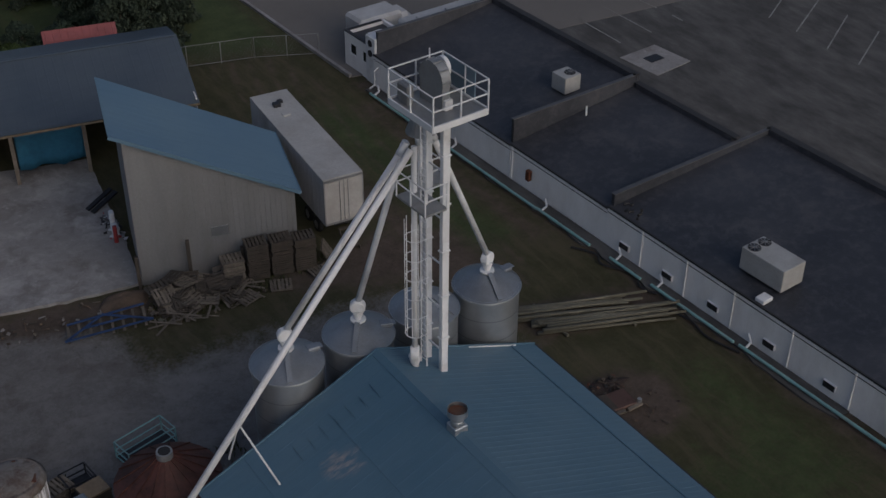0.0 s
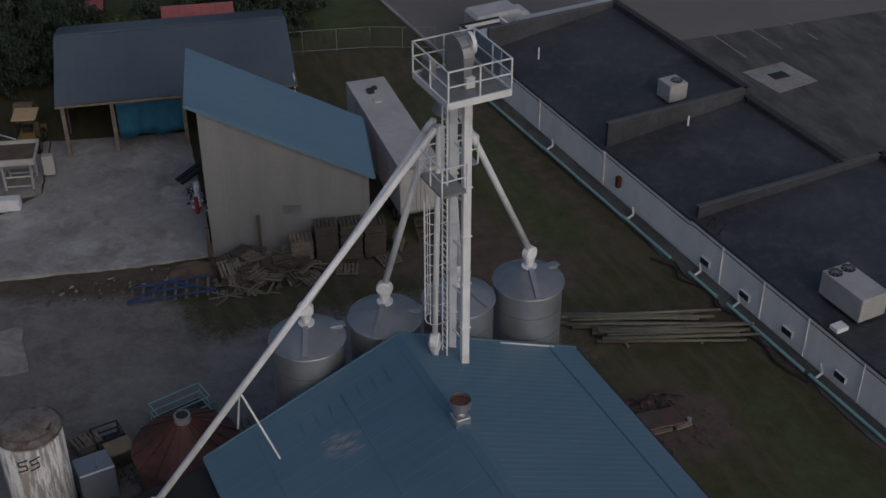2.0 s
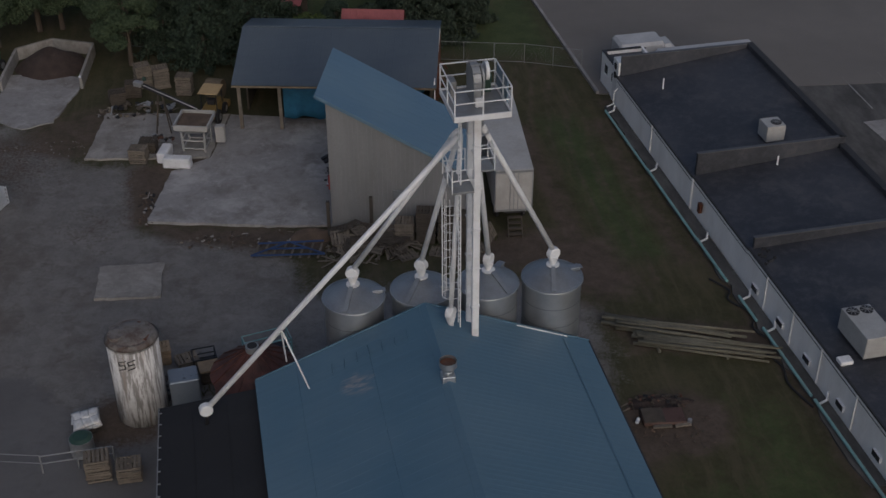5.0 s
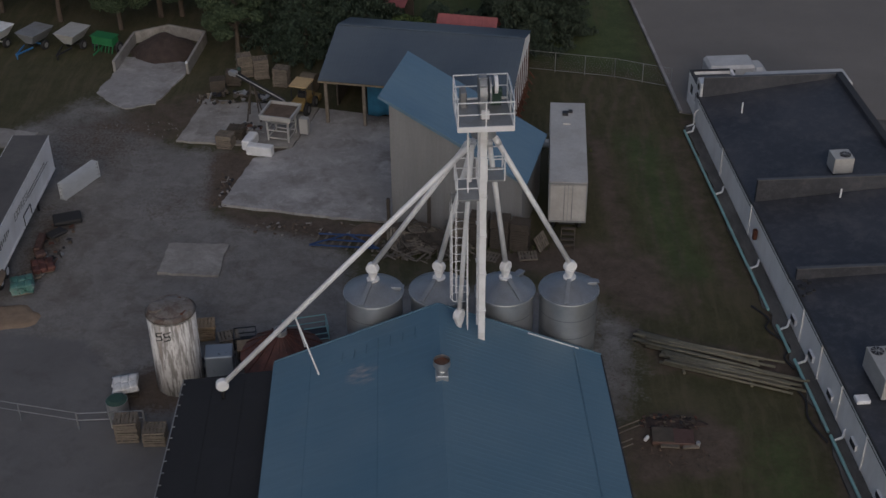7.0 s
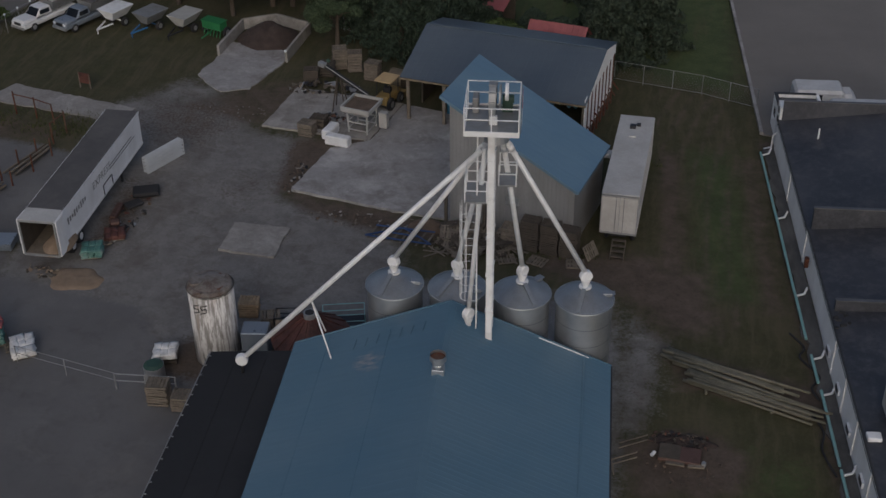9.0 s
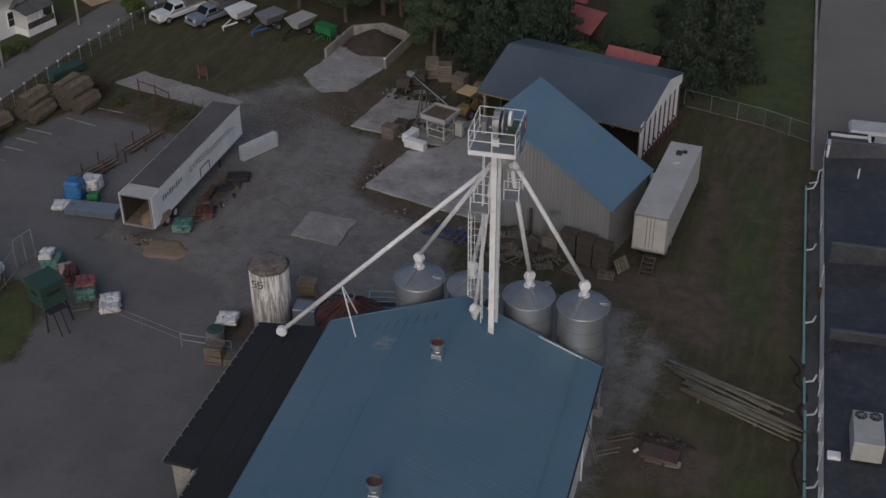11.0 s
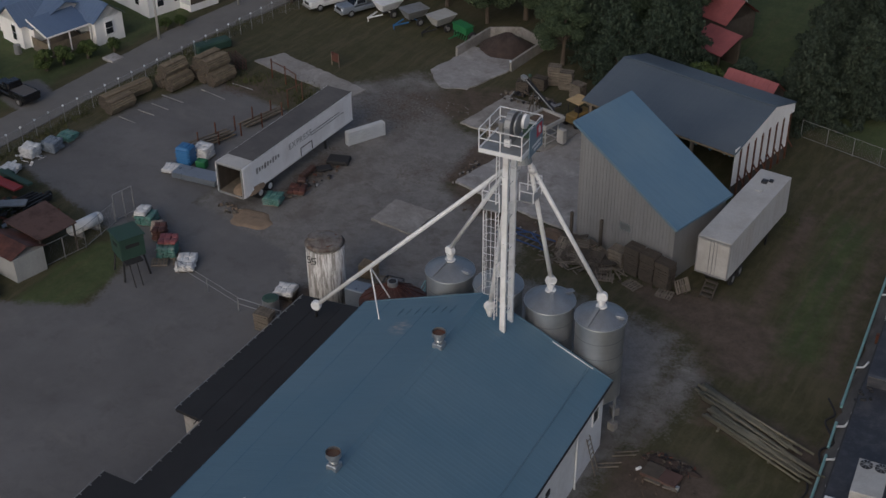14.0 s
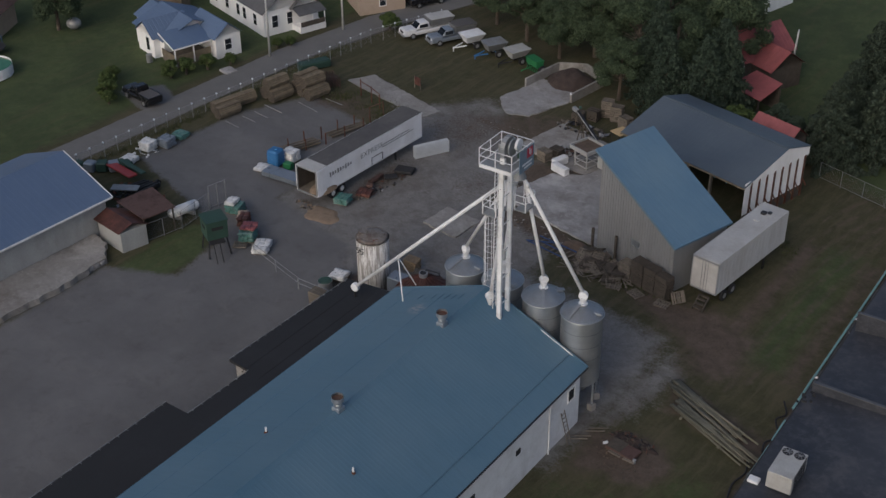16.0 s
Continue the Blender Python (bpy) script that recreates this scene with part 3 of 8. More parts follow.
sheet("slab_drive", [(-33.0, 30.3), (-32.4, 32.8), (-44.2, 35.4), (-45.6, 32.4)], 0.06, "concrete_dark", "old concrete drive strip in the grass", "concrete slab", 0.25, 0.12)
road = [(-53.6, -60), (-53.6, 16), (-53.4, 34), (-51.6, 48), (-46, 70), (-30, 110), (-35, 112), (-50.5, 70), (-56.3, 48), (-57.8, 34), (-57.7, 16), (-57.7, -60)]
sheet("road", road, 0.03, "road", "narrow grey asphalt road past the yard", "road", 0.25, 0.05)


# ---------------------------------------------------------------- the mill
ROOF_R, ROOF_L, RIDGE, EAVE_R, EAVE_L, MILL_END = 8.6, -8.6, 8.5, 4.85, 5.0, -48.0
MILL_AT, TOWER_AT = pose(-0.41, -0.64, 0, 0, 0, 3.7), pose(-0.333, -0.369, 0, 0, 0, 5.5)


def mill_roof_z(x):
    return RIDGE - (RIDGE - (EAVE_R if x > 0 else EAVE_L)) * abs(x) / 8.6


def build_mill():
    mill = thing("mill_building", "long feed mill with a blue ribbed metal gable roof", "building")
    mill.matrix_basis = MILL_AT
    bm = nb()
    prism(bm, [(8.0, MILL_END + 0.4), (8.3, MILL_END + 0.4), (8.3, -0.3), (8.0, -0.3)], -0.3, 4.9)
    part("wall", bm, "block", mill, "white painted block wall")
    part("wall", prism(nb(), [(-8.3, MILL_END + 0.4), (-8.0, MILL_END + 0.4), (-8.0, -0.3), (-8.3, -0.3)], -0.3, 4.9), "block", mill)
    for y in (-0.3, MILL_END + 0.4):
        bm = nb()
        pts = [(-7.98, -0.3), (7.98, -0.3), (7.98, 4.98), (0, RIDGE - 0.12), (-7.98, 4.98)]
        a = [bm.verts.new((x, y, z)) for x, z in pts]
        b = [bm.verts.new((x, y - 0.3, z)) for x, z in pts]
        bm.faces.new(a), bm.faces.new(b[::-1])
        for i in range(5):
            bm.faces.new((a[i], a[(i + 1) % 5], b[(i + 1) % 5], b[i]))
        part("gable_wall", bm, "block", mill, "white gable wall")
    part("roof", ribbed(nb(), (ROOF_R, MILL_END, EAVE_R), (0.0, MILL_END, RIDGE), (0.0, 0.12, RIDGE), (ROOF_R, 0.12, EAVE_R), 0.32, 0.0065, 0.05), "mill_roof", mill, "blue ribbed roof slope")
    part("roof", ribbed(nb(), (ROOF_L, MILL_END, EAVE_L), (0.0, MILL_END, RIDGE), (0.0, 0.12, RIDGE), (ROOF_L, 0.12, EAVE_L), 0.64, 0.004, 0.03), "mill_roof", mill, "blue seamed roof slope")
    bm = nb()
    for s, e in ((1, EAVE_R), (-1, EAVE_L)):
        slab3(bm, [(0, MILL_END, RIDGE + 0.035), (s * 0.32, MILL_END, mill_roof_z(s * 0.32) + 0.025), (s * 0.32, 0.14, mill_roof_z(s * 0.32) + 0.025), (0, 0.14, RIDGE + 0.035)][:: s], 0.02)
    part("ridge_cap", bm, "mill_roof", mill)
    for s, e in ((1, EAVE_R), (-1, EAVE_L)):
        bm = beam(nb(), (0, 0.15, RIDGE - 0.02), (s * 8.62, 0.15, e - 0.02), 0.06, 0.16)
        part("rake_trim", bm, "mill_roof", mill)
        bm = beam(nb(), (s * 8.64, MILL_END, e - 0.06), (s * 8.64, 0.14, e - 0.06), 0.10, 0.10)
        part("gutter", bm, "dark_metal" if s > 0 else "mill_roof", mill)
    # raised seam strip along the right slope
    bm = beam(nb(), (7.15, MILL_END, mill_roof_z(7.15) + 0.03), (7.15, 0.0, mill_roof_z(7.15) + 0.03), 0.09, 0.07)
    part("lap_strip", bm, "mill_roof", mill, "dark lap strip along the roof")
    for x in (-3.1, -6.6):
        part("lap_strip", beam(nb(), (x, -1.0 if x > -5 else 0.0, mill_roof_z(x) + 0.008), (x, MILL_END, mill_roof_z(x) + 0.008), 0.05, 0.012), "mill_roof", mill)
    part("flashing", beam(nb(), (4.7, 0.0, mill_roof_z(4.7) + 0.05), (7.4, 0.02, mill_roof_z(7.4) + 0.05), 0.05, 0.05), "white_steel", mill, "pale edge flashing")
    bm = nb()
    for k in range(7):
        x = -1.2 - k * 0.62
        beam(bm, (x, -1.2 - 0.1 * (k % 2), mill_roof_z(x) + 0.05), (x - 0.05, -2.0, mill_roof_z(x) + 0.05), 0.03, 0.035)
    part("roof_clip", bm, "mill_roof", mill, kind="stuff")
    # downpipe, window and vents in the side wall
    part("downpipe", tube(nb(), (8.42, -4.6, -0.05), (8.42, -4.6, 4.7), 0.06), "white_steel", mill)
    win = part("window", box(nb(), (8.31, -1.55, 3.35), (0.06, 0.8, 1.0)), "glass", mill, "dark window with a white frame")
    bm = nb()
    for dy, dz, sy, sz in ((0, 0.54, 1.0, 0.08), (0, -0.54, 1.0, 0.08), (0.46, 0, 0.08, 1.1), (-0.46, 0, 0.08, 1.1)):
        box(bm, (8.34, -1.55 + dy, 3.35 + dz), (0.08, sy, sz))
    part("frame", bm, "white", win)
    ladder = part("wall_ladder", beam(nb(), (9.1, -3.0, -0.05), (8.4, -3.0, 2.6), 0.06, 0.05), "wood", mill, "wooden ladder against the wall")
    part("stile", beam(nb(), (9.1, -2.55, -0.05), (8.4, -2.55, 2.6), 0.06, 0.05), "wood", ladder)
    for k in range(8):
        f = 0.08 + k * 0.12
        part("rung", beam(nb(), (9.1 - 0.7 * f, -3.0, 2.65 * f - 0.05), (9.1 - 0.7 * f, -2.55, 2.65 * f - 0.05), 0.035, 0.035), "wood", ladder)
    for y in (-8.5, -14.0, -20.0):
        part("wall_vent", box(nb(), (8.33, y, 2.9), (0.08, 0.5, 0.4)), "dark_metal", mill)
    # flat black lean-to roof along the other side
    ext = thing("lean_to", "lean-to of the mill with a black flat roof", "building")
    ext.matrix_basis = MILL_AT
    out = [(-8.55, 0.1), (-13.5, 0.1), (-13.87, -13.2), (-11.6, -13.55), (-11.7, -19.55), (-14.1, -19.35), (-14.1, MILL_END), (-8.55, MILL_END)]
    def lz(x):
        return 4.0 + (x + 13.5) * 0.10
    bm = nb()
    hi = [bm.verts.new((x, y, lz(x))) for x, y in out]
    lo = [bm.verts.new((x, y, lz(x) - 0.22)) for x, y in out]
    bm.faces.new(hi), bm.faces.new(lo[::-1])
    for i in range(len(out)):
        j = (i + 1) % len(out)
        bm.faces.new((lo[i], lo[j], hi[j], hi[i]))
    part("flat_roof", bm, "membrane_black", ext, "black membrane roof")
    ins = [(-8.6, -0.2), (-13.2, -0.2), (-13.57, -12.9), (-11.3, -13.25), (-11.4, -19.85), (-13.8, -19.65), (-13.8, MILL_END + 0.3), (-8.6, MILL_END + 0.3)]
    # darker material here imitates the shade below the roof edge and in the notch
    part("wall", prism(nb(), ins[::-1], -0.3, 3.76), "concrete_dark", ext, "block wall in grey that stands in for eave shade")
    for (x1, y1), (x2, y2) in zip(out[1:6], out[2:7]):
        if abs(x1 - x2) < 1:
            part("edge_trim", beam(nb(), (x1 - 0.03, y1, lz(x1) + 0.03), (x2 - 0.03, y2, lz(x2) + 0.03), 0.04, 0.05), "grey_metal", ext, "pale metal roof edge")
            n = int(abs(y2 - y1) / 0.8)
            for k in range(n):
                yy = y1 + (y2 - y1) * (k + 0.5) / n
                xx = x1 + (x2 - x1) * (k + 0.5) / n
                part("edge_bracket", box(nb(), (xx + 0.05, yy, lz(xx) + 0.03), (0.16, 0.05, 0.05)), "grey_metal", ext)
    for x in (-10.2, -11.9):
        part("roof_seam", beam(nb(), (x, -0.5, lz(x) + 0.01), (x, -14.0, lz(x) + 0.01), 0.05, 0.02), "membrane_black", ext)
    # roof ventilators on the ridge
    vent = thing("roof_ventilator", "round galvanised roof ventilator with a rusty mouth", "roof vent", (0, 0, 0), 0, "ridge ventilators")
    vent.matrix_basis = MILL_AT @ pose(0.0, -5.7, RIDGE - 0.2)
    part("base", box(nb(), (0, 0, 0.18), (0.62, 0.62, 0.5)), "galv", vent, bevel=0.03)
    part("throat", tube(nb(), (0, 0, 0.4), (0, 0, 0.72), 0.27, 16), "galv", vent, smooth=True)
    bm = nb()
    bmesh.ops.create_cone(bm, cap_ends=False, segments=20, radius1=0.27, radius2=0.42, depth=0.25, matrix=Matrix.Translation((0, 0, 0.8)))
    bmesh.ops.create_cone(bm, cap_ends=False, segments=20, radius1=0.42, radius2=0.40, depth=0.3, matrix=Matrix.Translation((0, 0, 1.06)))
    part("hood", bm, "galv", vent, smooth=True)
    bm = nb()
    bmesh.ops.create_circle(bm, cap_ends=True, segments=20, radius=0.38, matrix=Matrix.Translation((0, 0, 1.05)))
    part("damper", bm, "rust", vent, "rusty damper plate")
    copy_thing(vent, MILL_AT @ pose(0.0, -17.1, RIDGE - 0.2))
    # small vent pipes
    for n, (x, y) in enumerate(((-3.4, -20.35), (3.5, -20.0))):
        vp = thing("vent_pipe", "short white vent pipe with an orange collar", "vent pipe", (0, 0, 0), 0, "vent pipes")
        vp.matrix_basis = MILL_AT @ pose(x, y, mill_roof_z(x))
        part("pipe", tube(nb(), (0, 0, -0.1), (0, 0, 0.42), 0.07, 10), "white_steel", vp)
        part("collar", tube(nb(), (0, 0, -0.05), (0, 0, 0.12), 0.16, 12, 0.09), "rust", vp)


build_mill()


# ---------------------------------------------------------------- elevator tower and bins
HEAD = (2.1, -0.75, 18.4)
JOINTS = [(-3.86, 1.17, 9.52), (-0.40, 1.24, 9.63), (3.07, 1.54, 9.48), (6.44, 1.65, 9.45)]


def rail(tower, pts, z, h=1.15, r=0.027):
    """Posts at each of pts and two rails between them, each a part of the tower."""
    for p in (pts[:-1] if pts[0] == pts[-1] else pts):
        part("post", beam(nb(), (p[0], p[1], z), (p[0], p[1], z + h), r * 2, r * 2), "white_steel", tower)
    for a, b in zip(pts, pts[1:]):
        for f in (1.0, 0.55):
            part("rail", beam(nb(), (a[0], a[1], z + h * f), (b[0], b[1], z + h * f), r * 1.7, r * 1.7), "white_steel", tower)


def cushion(at, along, outlet=True):
    """The round flat-sided box at the foot of a spout."""
    side = Vector(along).cross(Vector((0, 0, 1))).normalized()
    bm = nb()
    mat = Matrix.Translation(at) @ side.to_track_quat("Z", "Y").to_matrix().to_4x4()
    bmesh.ops.create_cone(bm, cap_ends=True, segments=14, radius1=0.34, radius2=0.34, depth=0.38, matrix=mat)
    bmesh.ops.bevel(bm, geom=[e for e in bm.edges if e.calc_face_angle(0) > 1], offset=0.05, segments=1, affect="EDGES")
    if outlet:
        tube(bm, Vector(at) - Vector((0, 0, 0.5)), Vector(at) - Vector((0, 0, 0.15)), 0.2, 12, 0.28)
    return bm


def build_tower():
    tower = thing("bucket_elevator", "tall white grain elevator leg with platforms and caged ladder", "grain elevator")
    tower.matrix_basis = TOWER_AT
    for y in (-2.0, -0.85):
        leg = part("trunk", box(nb(), (1.98, y, 13.6), (0.34, 0.22, 12.6)), "white_steel", tower, "white square leg trunk", bevel=0.02)
        for z in (9.4, 11.6, 13.8, 16.0, 18.2):
            part("flange", box(nb(), (1.98, y, z), (0.42, 0.30, 0.05)), "white_steel", leg)
    for z in np.arange(8.6, 19.5, 2.2):
        part("brace", beam(nb(), (1.98, -1.88, z), (1.98, -0.97, z), 0.06, 0.06), "white_steel", tower)
    # head platform
    x0, x1, y0, y1, z = 0.745, 3.255, -2.905, -0.085, 20.1
    part("platform", box(nb(), ((x0 + x1) / 2, (y0 + y1) / 2, z), (x1 - x0, y1 - y0, 0.06)), "grey_metal", tower, "grated steel platform")
    bm = nb()
    for a, b in (((x0, y0), (x1, y0)), ((x1, y0), (x1, y1)), ((x1, y1), (x0, y1)), ((x0, y1), (x0, y0))):
        beam(bm, (*a, z - 0.02), (*b, z - 0.02), 0.07, 0.26)
    part("platform_edge", bm, "white_steel", tower)
    xm, ym = (x0 + x1) / 2, (y0 + y1) / 2
    rail(tower, [(x0, y0), (xm, y0), (x1, y0), (x1, ym), (x1, y1), (xm, y1), (x0, y1), (x0, ym), (x0, y0)], z, 1.3)
    # head hood, drive and motor
    bm = nb()
    bmesh.ops.create_cone(bm, cap_ends=True, segments=28, radius1=0.74, radius2=0.74, depth=0.34, matrix=Matrix.Translation((1.98, -1.3, 21.15)) @ Matrix.Rotation(radians(90), 4, "Y"))
    box(bm, (1.98, -1.3, 20.6), (0.32, 1.42, 1.1))
    for a in range(6):
        box(bm, (1.98, -1.3 + 0.74 * math.cos(a * 0.6), 21.15 + 0.74 * math.sin(a * 0.6)), (0.4, 0.06, 0.06))
    part("head_hood", bm, "grey_metal", tower, "rounded pulley hood", bevel=0.0)
    bm = nb()
    bmesh.ops.create_cone(bm, cap_ends=True, segments=24, radius1=0.6, radius2=0.6, depth=0.1, matrix=Matrix.Translation((2.32, -1.2, 21.15)) @ Matrix.Rotation(radians(90), 4, "Y"))
    part("drive_guard", bm, "grey_metal", tower)
    bm = nb()
    bmesh.ops.create_cone(bm, cap_ends=True, segments=20, radius1=0.42, radius2=0.42, depth=0.16, matrix=Matrix.Translation((2.62, -0.95, 21.3)) @ Matrix.Rotation(radians(90), 4, "Y"))
    part("gear_case", bm, "white_steel", tower, "pale round gear case")
    bm = tube(nb(), (2.4, -0.55, 20.75), (2.95, -0.55, 20.75), 0.2, 14)
    box(bm, (2.65, -0.55, 20.4), (0.5, 0.4, 0.7))
    part("motor", bm, "dark_green", tower, "green electric motor")
    part("junction_box", box(nb(), (2.05, -2.0, 20.35), (0.36, 0.25, 0.42)), "white_steel", tower, bevel=0.02)
    part("handwheel", box(nb(), (1.15, -0.6, 20.5), (0.3, 0.7, 0.8)), "grey_metal", tower, bevel=0.05)
    # distributor under the platform
    bm = nb()
    bmesh.ops.create_cone(bm, cap_ends=True, segments=18, radius1=0.62, radius2=0.3, depth=0.8, matrix=Matrix.Translation((HEAD[0] + 0.05, HEAD[1] + 0.55, HEAD[2] + 0.35)))
    tube(bm, (HEAD[0], -0.4, 19.0), (HEAD[0], -0.4, 20.0), 0.25, 12)
    part("distributor", bm, "grey_metal", tower, "spout distributor head", smooth=False)
    # service platforms halfway
    for name, (ax, bx, ay, by, pz) in (("a", (0.75, 1.8, -2.4, -0.5, 16.05)), ("b", (2.3, 3.15, -0.72, 0.5, 16.05))):
        part("service_platform", box(nb(), ((ax + bx) / 2, (ay + by) / 2, pz), (bx - ax, by - ay, 0.1)), "grey_metal", tower, "small steel service platform")
        rail(tower, [(bx, by), (ax, by), (ax, (ay + by) / 2), (ax, ay), (bx, ay)] if name == "a" else [(ax, ay), (bx, ay), (bx, by), (ax, by)], pz, 1.2, 0.026)
    # caged ladder
    ladder = part("ladder", nb(), "white_steel", tower)
    bm = nb()
    lx, ly = 1.3, -1.55
    for dx in (-0.2, 0.2):
        beam(bm, (lx, ly + dx, 8.0), (lx, ly + dx, 20.0), 0.05, 0.05)
    for zz in np.arange(8.3, 20.0, 0.3):
        beam(bm, (lx, ly - 0.2, zz), (lx, ly + 0.2, zz), 0.03, 0.03)
    me = ladder.data
    bm.to_mesh(me)
    bm.free()
    bm = nb()
    hoop = [(lx - 0.42 + 0.42 * math.cos(a), ly + 0.42 * math.sin(a)) for a in np.linspace(-1.9, -4.4, 9)]
    hoop = [(lx, ly - 0.38)] + hoop + [(lx, ly + 0.38)]
    for zz in np.arange(9.9, 15.6, 0.95):
        for a, b in zip(hoop, hoop[1:]):
            beam(bm, (*a, zz), (*b, zz), 0.035, 0.015)
    for p in hoop[1:-1:2]:
        beam(bm, (*p, 9.9), (*p, 15.5), 0.03, 0.015)
    part("safety_cage", bm, "white_steel", ladder)
    # sign board on the rail
    board = part("sign_board", box(nb(), (x1 + 0.07, -1.1, 20.5), (0.05, 1.85, 1.65)), "sign_grey", tower, "grey blue sign with a red emblem")
    bm = box(nb(), (x1 + 0.105, -0.72, 20.88), (0.01, 0.72, 0.72))
    part("emblem", bm, "sign_red", board)
    part("emblem_mark", box(box(nb(), (x1 + 0.115, -0.78, 20.95), (0.01, 0.09, 0.42), 0), (x1 + 0.115, -0.62, 20.84), (0.01, 0.09, 0.42)), "sign_white", board)
    bm = nb()
    for k, w in ((0, 1.25), (1, 0.95)):
        box(bm, (x1 + 0.105, -1.05 + 0.1 * k, 20.2 - k * 0.26), (0.01, w, 0.15))
    part("lettering_bar", bm, "sign_white", board)
    # spouts
    tops = [(1.55, -0.1, 18.0), (1.75, 0.3, 17.8), (2.45, 0.35, 17.9), (2.65, -0.1, 18.2)]
    for top, j in zip((TOWER_AT @ Vector(p) for p in tops), JOINTS):
        sp = thing("grain_spout", "white round grain spout down to a storage bin", "grain spout", group="bin spouts")
        part("pipe", tube(nb(), top, (j[0], j[1], j[2] + 0.15), 0.135, 14), "white_steel", sp, smooth=True)
        part("collar", tube(nb(), Vector(top).lerp(Vector(j), 0.02), Vector(top).lerp(Vector(j), 0.06), 0.17, 14), "white_steel", sp, smooth=True)
        part("elbow", cushion(j, Vector(top) - Vector(j)), "white_steel", sp, "white cushion box")
        bm = tube(nb(), (j[0], j[1], j[2] - 0.85), (j[0], j[1], j[2] - 0.2), 0.16, 14)
        tube(bm, (j[0], j[1], j[2] - 0.72), (j[0], j[1], j[2] - 0.64), 0.34, 16)
        part("drop_pipe", bm, "white_steel", sp, smooth=True)
    # the long spout over the lean-to, propped from the mill roof
    sp = thing("grain_spout", "long white spout over the roof with a prop stand", "grain spout", group="bin spouts")
    a, b = TOWER_AT @ Vector((1.45, -0.5, 17.9)), Vector((-11.44, -3.12, 5.13))
    part("pipe", tube(nb(), a, b, 0.14, 14), "white_steel", sp, smooth=True)
    part("elbow", cushion(b, a - b, False), "white_steel", sp)
    part("drop_pipe", tube(nb(), b, (b.x - 0.05, b.y, 4.1), 0.09, 12), "dark_metal", sp, smooth=True)
    top = a.lerp(b, 0.69)
    part("prop", tube(nb(), top, (-6.4, -3.25, mill_roof_z(-6.2)), 0.045), "white_steel", sp)
    part("prop", tube(nb(), top, (-7.45, -0.5, mill_roof_z(-7.1)), 0.045), "white_steel", sp)
    # the short spout into the mill
    sp = thing("grain_spout", "white spout that drops into the mill roof", "grain spout", group="bin spouts")
    part("pipe", tube(nb(), TOWER_AT @ Vector((1.6, -0.5, 18.0)), (0.7, -1.73, 8.84), 0.12, 12), "white_steel", sp, smooth=True)
    part("elbow", cushion((0.69, -1.75, 8.74), Vector((0.7, 1.1, 9))), "white_steel", sp)
    part("drop_pipe", tube(nb(), (0.7, -1.78, 7.9), (0.69, -1.75, 8.7), 0.15, 12), "white_steel", sp, smooth=True)


build_tower()


